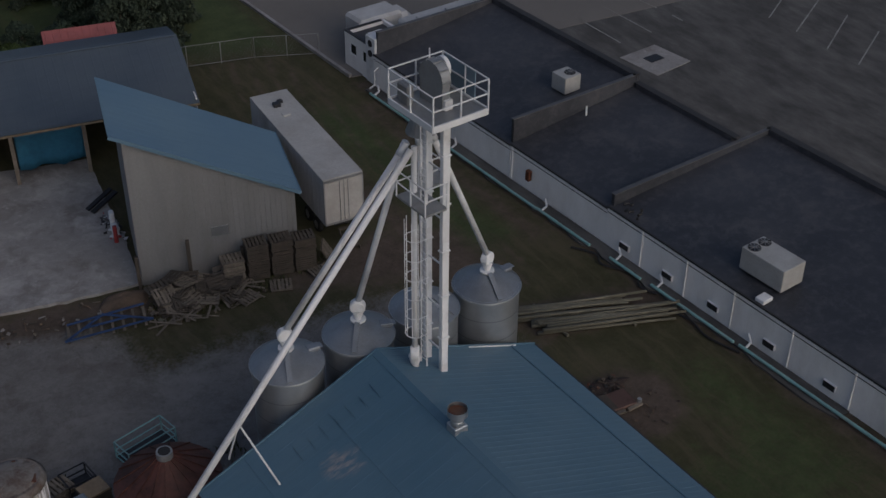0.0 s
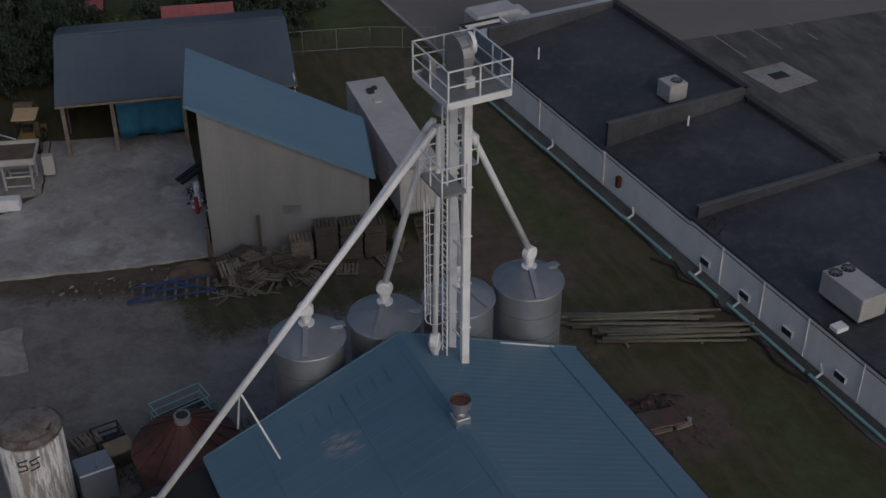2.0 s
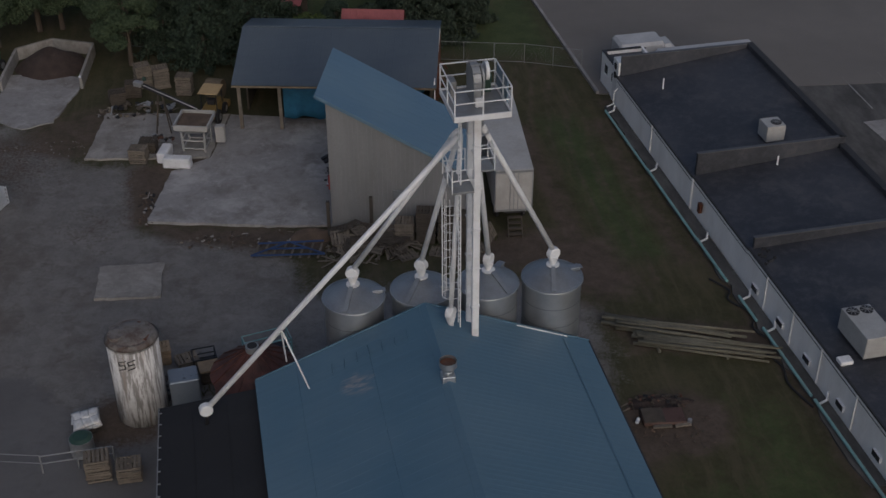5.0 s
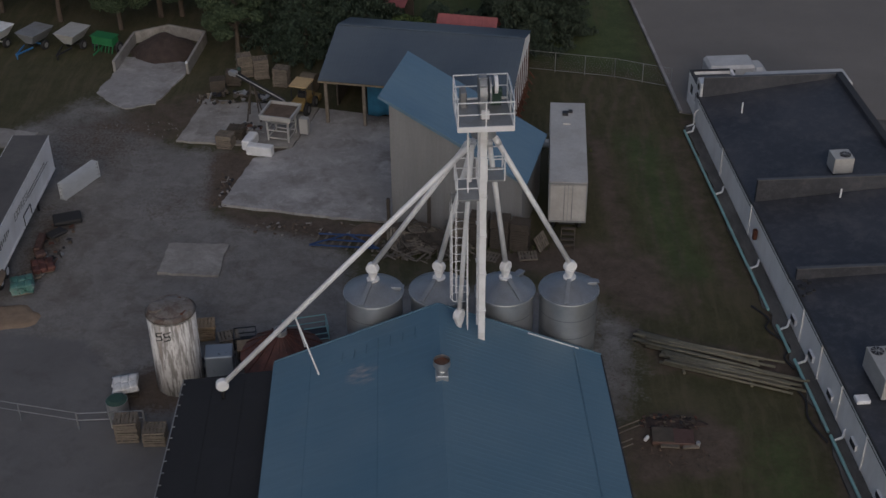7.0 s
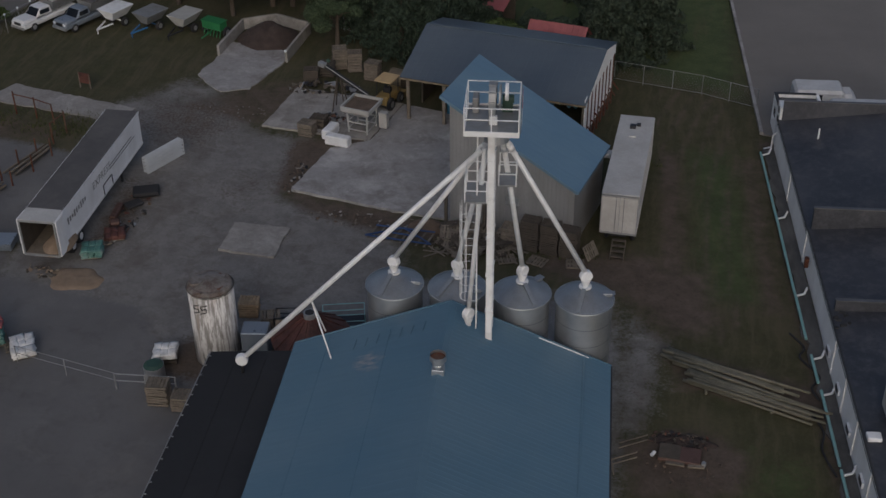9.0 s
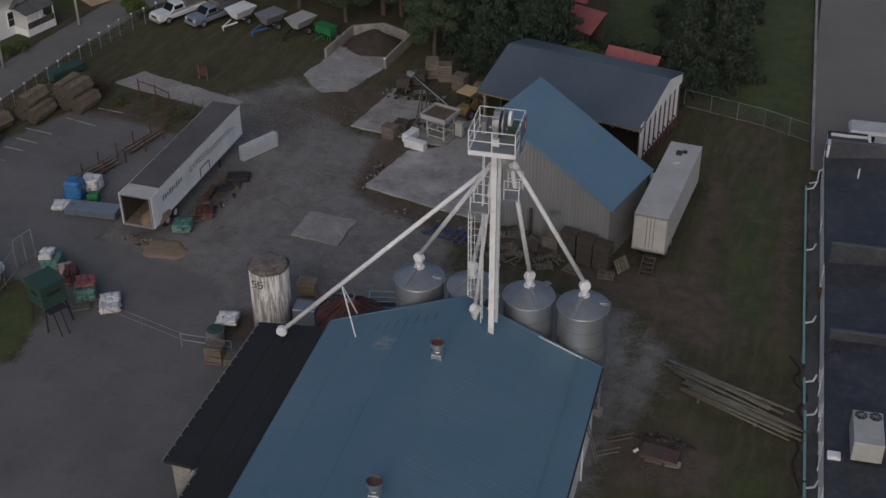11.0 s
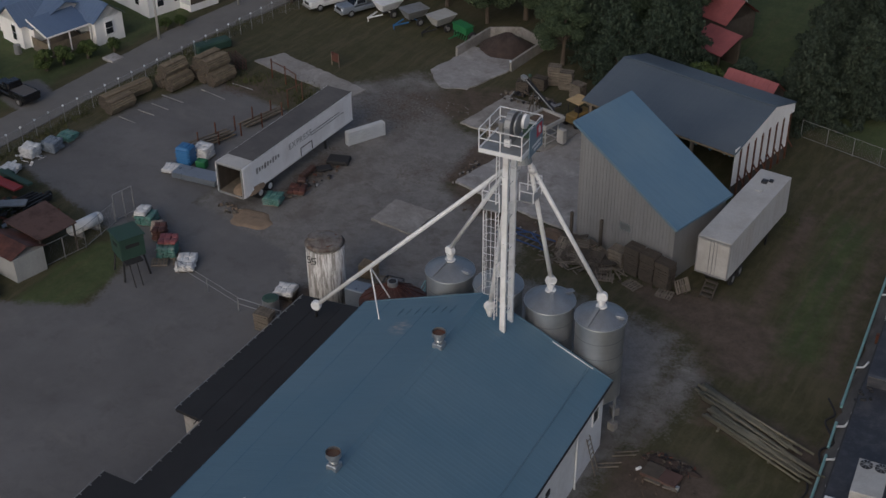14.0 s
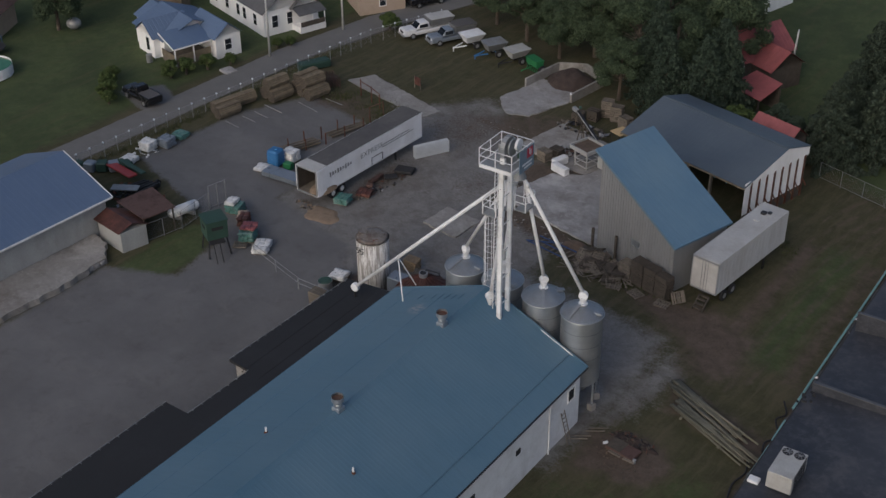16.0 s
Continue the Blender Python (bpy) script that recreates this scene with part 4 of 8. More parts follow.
def build_bin(j, n):
    r, eave = 1.52, j[2] - 1.42
    b = thing("grain_bin", "round corrugated galvanised grain bin on a hopper stand", "grain bin", (j[0], j[1], 0), 37 * n, "grain bins")
    bm = nb()
    seg, rings = 40, []
    z = 2.4
    while z < eave:
        rings.append((z, r))
        rings.append((z + 0.055, r - 0.022))
        z += 0.11
    rings.append((eave, r))
    loops = [[bm.verts.new((rr * math.cos(k * math.tau / seg), rr * math.sin(k * math.tau / seg), zz)) for k in range(seg)] for zz, rr in rings]
    for p, q in zip(loops, loops[1:]):
        for k in range(seg):
            bm.faces.new((p[k], p[(k + 1) % seg], q[(k + 1) % seg], q[k]))
    part("shell", bm, "galv", b, "corrugated steel shell", smooth=True)
    bm = nb()
    lo = [bm.verts.new(((r + 0.07) * math.cos(k * math.tau / 24), (r + 0.07) * math.sin(k * math.tau / 24), eave - 0.02)) for k in range(24)]
    hi = [bm.verts.new((0.24 * math.cos(k * math.tau / 24), 0.24 * math.sin(k * math.tau / 24), eave + 0.72)) for k in range(24)]
    for k in range(24):
        bm.faces.new((lo[k], lo[(k + 1) % 24], hi[(k + 1) % 24], hi[k]))
    bm.faces.new(hi)
    roof = part("roof", bm, "galv_dark", b, "conical steel roof", True)
    bm = nb()
    bmesh.ops.create_cone(bm, cap_ends=False, segments=40, radius1=1.62, radius2=1.60, depth=0.07, matrix=Matrix.Translation((0, 0, eave - 0.03)))
    bmesh.ops.solidify(bm, geom=bm.faces[:], thickness=0.025)
    part("eave_ring", bm, "galv", roof)
    for z0 in (eave - 1.12, eave - 2.24, eave - 3.36):
        bm = nb()
        bmesh.ops.create_cone(bm, cap_ends=False, segments=40, radius1=r + 0.006, radius2=r + 0.006, depth=0.05, matrix=Matrix.Translation((0, 0, z0)))
        part("course_seam", bm, "galv_dark", b, smooth=True)
    a = math.radians((250, 235, 305, 262)[n] - 37 * n)
    part("roof_ladder", beam(nb(), (1.5 * math.cos(a), 1.5 * math.sin(a), eave + 0.09), (0.3 * math.cos(a), 0.3 * math.sin(a), eave + 0.77), 0.22, 0.08), "galv_dark", roof)
    a += 1.9
    part("hatch", box(nb(), (1.2 * math.cos(a), 1.2 * math.sin(a), eave + 0.26), (0.55, 0.4, 0.2), math.degrees(a)), "galv_dark", roof, bevel=0.03)
    lid = box(nb(), (0, 0, 0), (0.4, 0.36, 0.03))
    bmesh.ops.transform(lid, matrix=pose(1.42 * math.cos(a), 1.42 * math.sin(a), eave + 0.30, 0, 5, math.degrees(a)), verts=lid.verts)
    part("hatch_lid", lid, "galv_dark", roof)
    bm = nb()
    bmesh.ops.create_cone(bm, cap_ends=True, segments=24, radius1=0.2, radius2=r - 0.02, depth=1.5, matrix=Matrix.Translation((0, 0, 1.66)))
    part("hopper", bm, "galv", b)
    for k in range(6):
        a = k * math.tau / 6
        part("leg", beam(nb(), (1.45 * math.cos(a), 1.45 * math.sin(a), -0.1), (1.45 * math.cos(a), 1.45 * math.sin(a), 2.6), 0.12, 0.12), "galv", b)
        part("footing", box(nb(), (1.45 * math.cos(a), 1.45 * math.sin(a), 0.2), (0.5, 0.5, 0.6), math.degrees(a)), "concrete_dark", b, "concrete footing block", bevel=0.03)


for n, j in enumerate(JOINTS):
    build_bin(j, n)


# ---------------------------------------------------------------- shed, barn and store trailer
def build_shed():
    """Mono-pitch shed; its own axes: x along the front, y to the back."""
    s = thing("shed", "tall steel shed with a steep blue lean roof", "shed", (-4.87, 20.25, 0), -13)
    w, d, hi, lo = 9.85, 6.95, 9.8, 4.6
    zf = lambda x: hi + (lo - hi) * x / w
    for y0, y1 in ((0.25, 0.4), (d - 0.4, d - 0.25)):
        bm = nb()
        pts = [(0.6, -0.3), (w - 0.3, -0.3), (w - 0.3, zf(w - 0.3) - 0.1), (0.6, zf(0.6) - 0.1)]
        a, b = [bm.verts.new((x, y0, z)) for x, z in pts], [bm.verts.new((x, y1, z)) for x, z in pts]
        bm.faces.new(a), bm.faces.new(b[::-1])
        for i in range(4):
            bm.faces.new((a[i], a[(i + 1) % 4], b[(i + 1) % 4], b[i]))
        wall = part("wall", bm, "galv_old", s, "grey ribbed steel siding")
        bm = nb()
        for x in np.arange(0.7, w - 0.3, 0.3):
            yy = y0 - 0.015 if y0 < 1 else y1 + 0.015
            box(bm, (x, yy, (zf(x) - 0.45) / 2), (0.12, 0.04, zf(x) + 0.2))
        part("siding_rib", bm, "galv_old", wall, kind="stuff")
    for x, top in ((0.6, zf(0.6)), (w - 0.45, zf(w - 0.45))):
        part("wall", box(nb(), (x + 0.075, d / 2, top / 2 - 0.25), (0.15, d - 0.8, top)), "galv_old", s)
    part("roof", ribbed(nb(), (w, 0, lo), (0, 0, hi), (0, d, hi), (w, d, lo), 0.6, 0.006, 0.05, 0.05), "shed_roof", s, "blue ribbed lean roof")
    part("rake_trim", beam(nb(), (0, -0.03, hi - 0.06), (w, -0.03, lo - 0.06), 0.06, 0.22), "shed_roof", s)
    part("eave_trim", beam(nb(), (w + 0.02, 0, lo - 0.06), (w + 0.02, d, lo - 0.06), 0.06, 0.18), "shed_roof", s)
    part("wall_patch", box(nb(), (5.2, 0.22, 2.75), (0.95, 0.05, 0.6)), "galv", s, "pale patch plate on the siding")
    for x, h in ((0.45, 2.2), (3.3, 2.7), (6.3, 1.7)):
        part("post", box(nb(), (x, -0.15, h / 2), (0.2, 0.2, h)), "brown_wood", s, "old timber post")


build_shed()


def build_barn():
    """Open-fronted pole barn; its own axes: x along the front, y to the back."""
    b = thing("pole_barn", "open pole barn with a slate blue metal roof", "barn", (-10.6, 33.75, 0), -9.6)
    w, d, yr, ze, zr, zb = 14.9, 9.8, 6.1, 4.2, 6.1, 5.1
    part("roof", ribbed(nb(), (0, 0, ze), (0, yr, zr), (w, yr, zr), (w, 0, ze), 0.6, 0.010, 0.05, 0.05), "barn_roof", b, "slate blue front roof slope")
    part("roof", ribbed(nb(), (0, d, zb), (0, yr, zr), (w, yr, zr), (w, d, zb), 0.6, 0.010, 0.05, 0.05), "barn_roof", b)
    part("ridge_cap", beam(nb(), (0.2, yr, zr + 0.02), (w - 0.2, yr, zr + 0.02), 0.3, 0.05), "barn_roof", b)
    part("fascia", beam(nb(), (0, -0.03, ze - 0.12), (w, -0.03, ze - 0.12), 0.06, 0.15), "post_wood", b, "bare timber fascia board")
    for x in (0.3, 3.3, 7.7, 10.4, 14.5):
        part("post", box(nb(), (x, 1.0, 2.1), (0.24, 0.24, 4.6)), "wood", b, "rough timber post")
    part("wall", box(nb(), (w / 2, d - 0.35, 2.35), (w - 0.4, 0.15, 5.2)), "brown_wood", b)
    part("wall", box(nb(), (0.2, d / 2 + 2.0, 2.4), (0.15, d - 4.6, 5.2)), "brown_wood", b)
    bm = nb()
    a = [bm.verts.new((w - 0.2, y, z)) for y, z in ((0.1, ze - 0.12), (d - 0.1, zb - 0.9), (d - 0.1, zb - 0.1), (yr, zr - 0.1))]
    c = [bm.verts.new((w - 0.1, v.co.y, v.co.z)) for v in a]
    bm.faces.new(a), bm.faces.new(c[::-1])
    for i in range(4):
        bm.faces.new((a[i], a[(i + 1) % 4], c[(i + 1) % 4], c[i]))
    part("gable", bm, "white", b, "white gable boarding")
    for k in range(8):
        y = 0.3 + k * 1.15
        part("gable_board", box(nb(), (w - 0.15, y + 0.3, 2.85), (0.06, 0.74, 3.3)), "white", b, "spaced white board")
        part("gable_post", box(nb(), (w - 0.14, y + 0.82, 2.1), (0.14, 0.18, 4.4)), "rust", b, "reddish timber post")
        part("brace", beam(nb(), (w - 0.02, y + 0.75, 1.9), (w + 0.45, y + 0.75, 1.3), 0.08, 0.1), "rust", b)
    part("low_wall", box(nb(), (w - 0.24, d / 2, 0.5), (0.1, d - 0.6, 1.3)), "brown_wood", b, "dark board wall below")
    def tarp(x0, x1, top, drop, label):
        bm = nb()
        n, rows = 40, []
        for k in range(n + 1):
            x = x0 + (x1 - x0) * k / n
            d = drop(k)
            rows.append([bm.verts.new((x, 1.18 + 0.035 * math.sin(k * 0.7 + j) * (0.3 + j * 0.25), top - d * j / 5)) for j in range(6)])
        for p, q in zip(rows, rows[1:]):
            for j in range(5):
                bm.faces.new((p[j], q[j], q[j + 1], p[j + 1]))
        bmesh.ops.solidify(bm, geom=bm.faces[:], thickness=0.02)
        part("tarp", bm, "blue_tarp", b, label, True)
    tarp(3.5, 7.6, 4.1, lambda k: 3.1 + 0.12 * math.sin(k * 0.3), "blue tarpaulin hung in a bay")
    tarp(9.2, 14.4, 4.1, lambda k: 0.75 + 0.35 * math.sin(k * 0.37) * math.sin(k * 0.91 + 1), "blue tarpaulin rolled under the eave")
    tarp(0.5, 3.1, 4.1, lambda k: 0.45 + 0.3 * math.sin(k * 0.41) * math.sin(k * 0.83 + 2), "torn blue tarpaulin under the eave")


build_barn()


def wheel(parent, at, r=0.5, w=0.28, axis="X", hub="grey_metal"):
    rot = Matrix.Rotation(radians(90), 4, "Y" if axis == "X" else "X")
    bm = nb()
    bmesh.ops.create_cone(bm, cap_ends=True, segments=20, radius1=r, radius2=r, depth=w, matrix=Matrix.Translation(at) @ rot)
    bmesh.ops.bevel(bm, geom=[e for e in bm.edges if len(e.link_faces) == 2 and e.calc_face_angle(0) > 1], offset=r * 0.12, segments=2, affect="EDGES")
    wh = part("wheel", bm, "black", parent, "", True)
    bm = nb()
    bmesh.ops.create_cone(bm, cap_ends=True, segments=16, radius1=r * 0.55, radius2=r * 0.5, depth=w * 1.06, matrix=Matrix.Translation(at) @ rot)
    part("rim", bm, hub, wh)


def build_store_trailer():
    t = thing("storage_trailer", "parked white box trailer used as a store", "trailer", (6.27, 18.35, 0), -2.6)
    w, l, z0, z1 = 2.46, 11.2, 1.55, 4.55
    part("body", box(nb(), (w / 2, l / 2, (z0 + z1) / 2), (w, l, z1 - z0)), "store_white", t, "white ribbed trailer box")
    part("roof_sheet", box(nb(), (w / 2, l / 2, z1 + 0.03), (w + 0.02, l + 0.02, 0.06)), "trailer_top", t, "stained pale roof sheet", bevel=0.02)
    bm = nb()
    for k in range(18):
        y = 0.3 + k * 0.6
        for x in (-0.012, w + 0.012):
            box(bm, (x, y, (z0 + z1) / 2), (0.012, 0.05, z1 - z0 - 0.1))
    part("side_rib", bm, "store_white", t, kind="stuff")
    for k in range(2):
        d = part("door", box(nb(), (0.64 + k * 1.2, -0.03, (z0 + z1) / 2 - 0.05), (1.14, 0.05, z1 - z0 - 0.25)), "trailer_top", t, "pale grey rear door leaf")
        part("lock_bar", tube(nb(), (0.98 + k * 0.52, -0.08, z0 + 0.1), (0.98 + k * 0.52, -0.08, z1 - 0.15), 0.025), "grey_metal", d)
    bm = nb()
    for x, s in ((0.03, 0.08), (w - 0.03, 0.08), (w / 2, 0.04)):
        box(bm, (x, -0.045, (z0 + z1) / 2), (s, 0.06, z1 - z0))
    box(bm, (w / 2, -0.045, z1 - 0.06), (w, 0.06, 0.12))
    box(bm, (w / 2, -0.045, z0 + 0.06), (w, 0.06, 0.14))
    part("door_frame", bm, "grey_metal", t)
    part("hatch", box(nb(), (1.15, 8.1, z1 + 0.1), (0.5, 0.45, 0.1)), "trailer_top", t, bevel=0.02)
    part("roof_vent", box(nb(), (1.05, 9.35, z1 + 0.16), (0.42, 0.4, 0.24)), "dark_metal", t)
    part("roof_vent", box(nb(), (1.42, 9.75, z1 + 0.12), (0.3, 0.3, 0.16)), "dark_metal", t)
    for x in (0.35, w - 0.35):
        wheel(t, (x, 1.9, 0.5)), wheel(t, (x, 3.2, 0.5))
        part("landing_leg", box(nb(), (x, 8.4, 0.75), (0.14, 0.14, 1.6)), "dark_metal", t)
    part("chassis", box(nb(), (w / 2, l / 2, z0 - 0.18), (1.1, l - 0.4, 0.3)), "dark_metal", t)
    part("side_tank", tube(nb(), (-0.75, 8.2, 2.9), (0.0, 8.2, 2.9), 0.3, 14), "white_steel", t, "white duct out of the side")
    st = thing("wooden_steps", "small wooden steps below the trailer doors", "steps", (7.6, 18.0, 0), -4)
    for k in range(4):
        part("tread", box(nb(), (0, 0.1 - k * 0.27 + 0.25, 1.0 - k * 0.26), (0.85, 0.26, 0.06)), "brown_wood", st)
    for x in (-0.45, 0.45):
        part("stringer", beam(nb(), (x, 0.45, 1.0), (x, -0.55, -0.05), 0.06, 0.2), "brown_wood", st)


build_store_trailer()


# ---------------------------------------------------------------- flat-roofed building row
RB = pose(20.6, 10.5, 0, 0, 0, 5.2)


def flat_block(name, label, x0, x1, y0, y1, dw, de, top, north, south):
    """dw, de: deck heights at the side wall and at the far side; top: of the raised parapets; north, south: raised ends."""
    b = thing(name, label, "building")
    b.matrix_basis = RB
    ym, w = (y0 + y1) / 2, x1 - x0
    wall = part("wall", box(nb(), (x0 + 0.12, ym, dw / 2 - 0.17), (0.24, y1 - y0, dw + 0.26)), "white", b, "white painted side wall")
    part("wall_seam", box(nb(), (x0 - 0.01, ym, dw - 0.38), (0.03, y1 - y0 - 0.1, 0.035)), "black", wall, "dark seam below the roof edge")
    part("wall", box(nb(), (x1 - 0.12, ym, top / 2 - 0.17), (0.24, y1 - y0, top + 0.26)), "membrane", b, "dark rear wall")
    for y in (y0 + 0.12, y1 - 0.12):
        part("end_wall", box(nb(), (x0 + w / 2, y, dw / 2 - 0.2), (w - 0.5, 0.236, dw + 0.2)), "white", b)
    part("deck", slab3(nb(), [(x0 - 0.04, y0, dw), (x1 - 0.25, y0, de), (x1 - 0.25, y1, de), (x0 - 0.04, y1, dw)], 0.12), "membrane", b, "black membrane roof deck")
    part("roof_edge", box(nb(), (x0 - 0.02, ym, dw - 0.03), (0.1, y1 - y0, 0.12)), "coping", b, "dark metal roof edge")
    part("parapet", box(nb(), (x1 - 0.36, ym, (dw + top) / 2), (0.22, y1 - y0 - 0.5, top - dw)), "membrane", b)
    part("coping", box(nb(), (x1 - 0.2, ym, top + 0.02), (0.5, y1 - y0 - 0.02, 0.06)), "coping", b, "dark metal coping")
    for raised, y, t in ((north, y1 - 0.13, top), (south, y0 + 0.13, top)):
        if raised:
            part("parapet", box(nb(), (x0 + w / 2 - 0.02, y, (dw + t) / 2 - 0.1), (w - 0.5, 0.22, t - dw + 0.2)), "membrane", b)
            part("coping", box(nb(), (x0 + w / 2 - 0.02, y, t + 0.025), (w - 0.44, 0.28, 0.05)), "coping_pale", b, "grey metal coping")
    return b


b1 = flat_block("shop_block", "low commercial block with a black flat roof", 0.0, 10.8, 9.0, 24.4, 2.45, 3.8, 4.1, True, True)
b2 = flat_block("shop_block", "lower middle block with a black flat roof", 0.05, 10.8, 0.02, 8.98, 2.48, 3.35, 3.6, False, False)
b3 = flat_block("shop_block", "wide end block with a black flat roof", 0.0, 13.6, -48.0, 0.0, 2.65, 3.1, 3.4, True, False)
bm = nb()
for k in range(7):
    a, b = k * 0.9, k * 0.9 + 0.4
    tube(bm, (0.35 + 0.45 * math.sin(a * 2), -0.9 - a * 0.28, 3.08), (0.35 + 0.45 * math.sin(b * 2), -0.9 - b * 0.28, 3.1), 0.09)
part("scrap_coil", bm, "black", b3, "heap of black scrap on the deck", kind="stuff")
for y in (-3.0, -6.5, -10.0, -14, -18, -22):
    part("drain_pipe", tube(nb(), (-0.06, y, 0.1), (-0.06, y, 2.5), 0.045), "white", b3)
    v = part("wall_vent", box(nb(), (-0.05, y + 1.3, 0.75), (0.16, 0.78, 0.40)), "white_steel", b3, "boxed low wall vent")
    part("grille", box(nb(), (-0.12, y + 1.3, 0.76), (0.06, 0.72, 0.34)), "dark_metal", v)
for b, ys in ((b2, (8.7,)), (b1, (16.5,))):
    for y in ys:
        part("drain_pipe", tube(nb(), (-0.06, y, 0.1), (-0.06, y, 2.4), 0.045), "white", b)
bm = nb()
for a, b in (((-0.3, 23.9, 0.3), (-0.3, 23.9, 1.4)), ((-0.3, 23.9, 1.4), (0.0, 23.9, 1.6)), ((-0.9, 23.6, 0.35), (-0.3, 23.9, 0.35))):
    tube(bm, a, b, 0.06)
part("drain_pipe", bm, "white_steel", b1)
part("utility_box", box(nb(), (-0.2, 6.9, 1.3), (0.25, 0.3, 0.7)), "rust", b2, "rusty meter box")
part("vent_pipe_stub", tube(nb(), (2.4, 21.0, 2.7), (2.4, 21.0, 3.6), 0.06), "white_steel", b1)
part("vent_pipe_stub", tube(nb(), (5.7, 8.4, 2.8), (5.7, 8.4, 3.6), 0.06), "white_steel", b2)

# strip of dark roofing sheet and the teal drain pipe along the wall foot
strip = thing("drain_pipe_run", "pale teal drain pipe along the wall foot", "pipe")
strip.matrix_basis = RB
bm = nb()
for y0, y1, x in ((23.2, 14.2, -1.15), (14.2, 5.0, -1.1), (5.0, 0.2, -1.05), (-1.5, -4.0, -0.95), (-4.8, -11, -0.85), (-11.4, -24, -0.8)):
    tube(bm, (x, y0, 0.22), (x + 0.05, y1, 0.16), 0.09, 10)
    tees = tube(nb(), (x, y0 - 0.4, 0.2), (x + 0.55, y0 - 0.3, 0.32), 0.07, 8)
    tube(tees, (x + 0.55, y0 - 0.3, 0.32), (x + 0.75, y0 + 0.1, 0.55), 0.07, 8)
    part("branch", tees, "white_steel", strip)
part("pipe", bm, "teal", strip)
sheet_strip = nb()
rng = random.Random(5)
edge = [(-0.95 + rng.uniform(-0.25, 0.2), 24.2 - k * 0.9) for k in range(48)]
prism(sheet_strip, [(-0.03, 24.2)] + edge + [(-0.03, edge[-1][1])], -0.1, 0.05)
ob = solid("wall_foot_strip", sheet_strip, "tar_new", "strip of dark asphalt along the wall foot", "ground sheet", "structure")
ob.matrix_basis = RB
hose = thing("black_hose", "loose black drain hose in the grass", "hose")
for pts in ([(-1.9, 0.8), (-1.2, -0.6), (-1.6, -1.6), (-0.7, -3.3), (-1.3, -4.4), (-1.0, -5.6)], [(-1.7, -6.6), (-1.2, -8.2), (-1.5, -9.8), (-1.0, -12)]):
    bm = nb()
    line = [Vector((*p, 0.06)) for p in [pts[0]] + pts + [pts[-1]]]
    path = []
    for a, b, c, d in zip(line, line[1:], line[2:], line[3:]):
        for k in range(6):
            f = k / 6
            path.append(0.5 * (2 * b + (c - a) * f + (2 * a - 5 * b + 4 * c - d) * f * f + (3 * b - a - 3 * c + d) * f ** 3))
    for a, b in zip(path, path[1:]):
        tube(bm, a, b, 0.065)
    part("hose", bm, "black", hose)
hose.matrix_basis = RB


def ac_unit(at, rz, sx, sy, sz, fans, label):
    u = thing("rooftop_unit", label, "air conditioner", at, rz, "rooftop units")
    part("casing", box(nb(), (0, 0, sz / 2 + 0.12), (sx, sy, sz)), "ac_metal", u, "pale metal casing", bevel=0.03)
    part("curb", box(nb(), (0, 0, 0.06), (sx * 0.9, sy * 0.9, 0.14)), "dark_metal", u)
    bm = nb()
    for k in range(int(sz / 0.12)):
        box(bm, (sx / 2 + 0.005, 0, 0.22 + k * 0.12), (0.02, sy * 0.8, 0.05))
    part("louvre", bm, "dark_metal", u, kind="stuff")
    for fx, fy, r in fans:
        f = part("fan", tube(nb(), (fx, fy, sz + 0.1), (fx, fy, sz + 0.16), r, 18), "dark_metal", u, "dark round fan")
        bm = nb()
        for k in range(4):
            a = k * math.pi / 4
            beam(bm, (fx - r * math.cos(a), fy - r * math.sin(a), sz + 0.18), (fx + r * math.cos(a), fy + r * math.sin(a), sz + 0.18), 0.03, 0.03)
        part("guard", bm, "grey_metal", f)
    return u


ac_unit((26.1, 22.5, 3.2), 6, 1.35, 1.35, 1.15, [(0.2, -0.1, 0.38)], "small boxy rooftop cooling unit with one fan")
ac_unit((23.7, 0.4, 2.8), 6, 1.7, 2.9, 1.35, [(-0.4, 1.0, 0.36), (0.42, 1.0, 0.36)], "large rooftop cooling unit with two fans")
solid("roof_hatch", box(nb(), (22.1, -0.9, 2.78), (0.75, 0.6, 0.25), 6), "white_steel", "small white box on the flat roof", "roof hatch", bevel=0.04)
solid("mushroom_vent", tube(tube(nb(), (31.3, -2.2, 2.9), (31.3, -2.2, 3.35), 0.1), (31.3, -2.2, 3.3), (31.3, -2.2, 3.5), 0.26, 14), "white_steel", "round white mushroom vent on the flat roof", "roof vent")

cab = thing("service_cabinet", "tall white service cabinet with two round grilles", "cabinet")
cab.matrix_basis = RB @ pose(0.1, 24.9, 0)
part("body", box(nb(), (0.5, 0, 1.75), (1.1, 1.2, 3.6)), "white_steel", cab, bevel=0.04)
for z in (2.3, 3.05):
    part("grille", tube(nb(), (-0.09, 0, z), (-0.03, 0, z), 0.26, 16), "dark_metal", cab, "dark round grille")

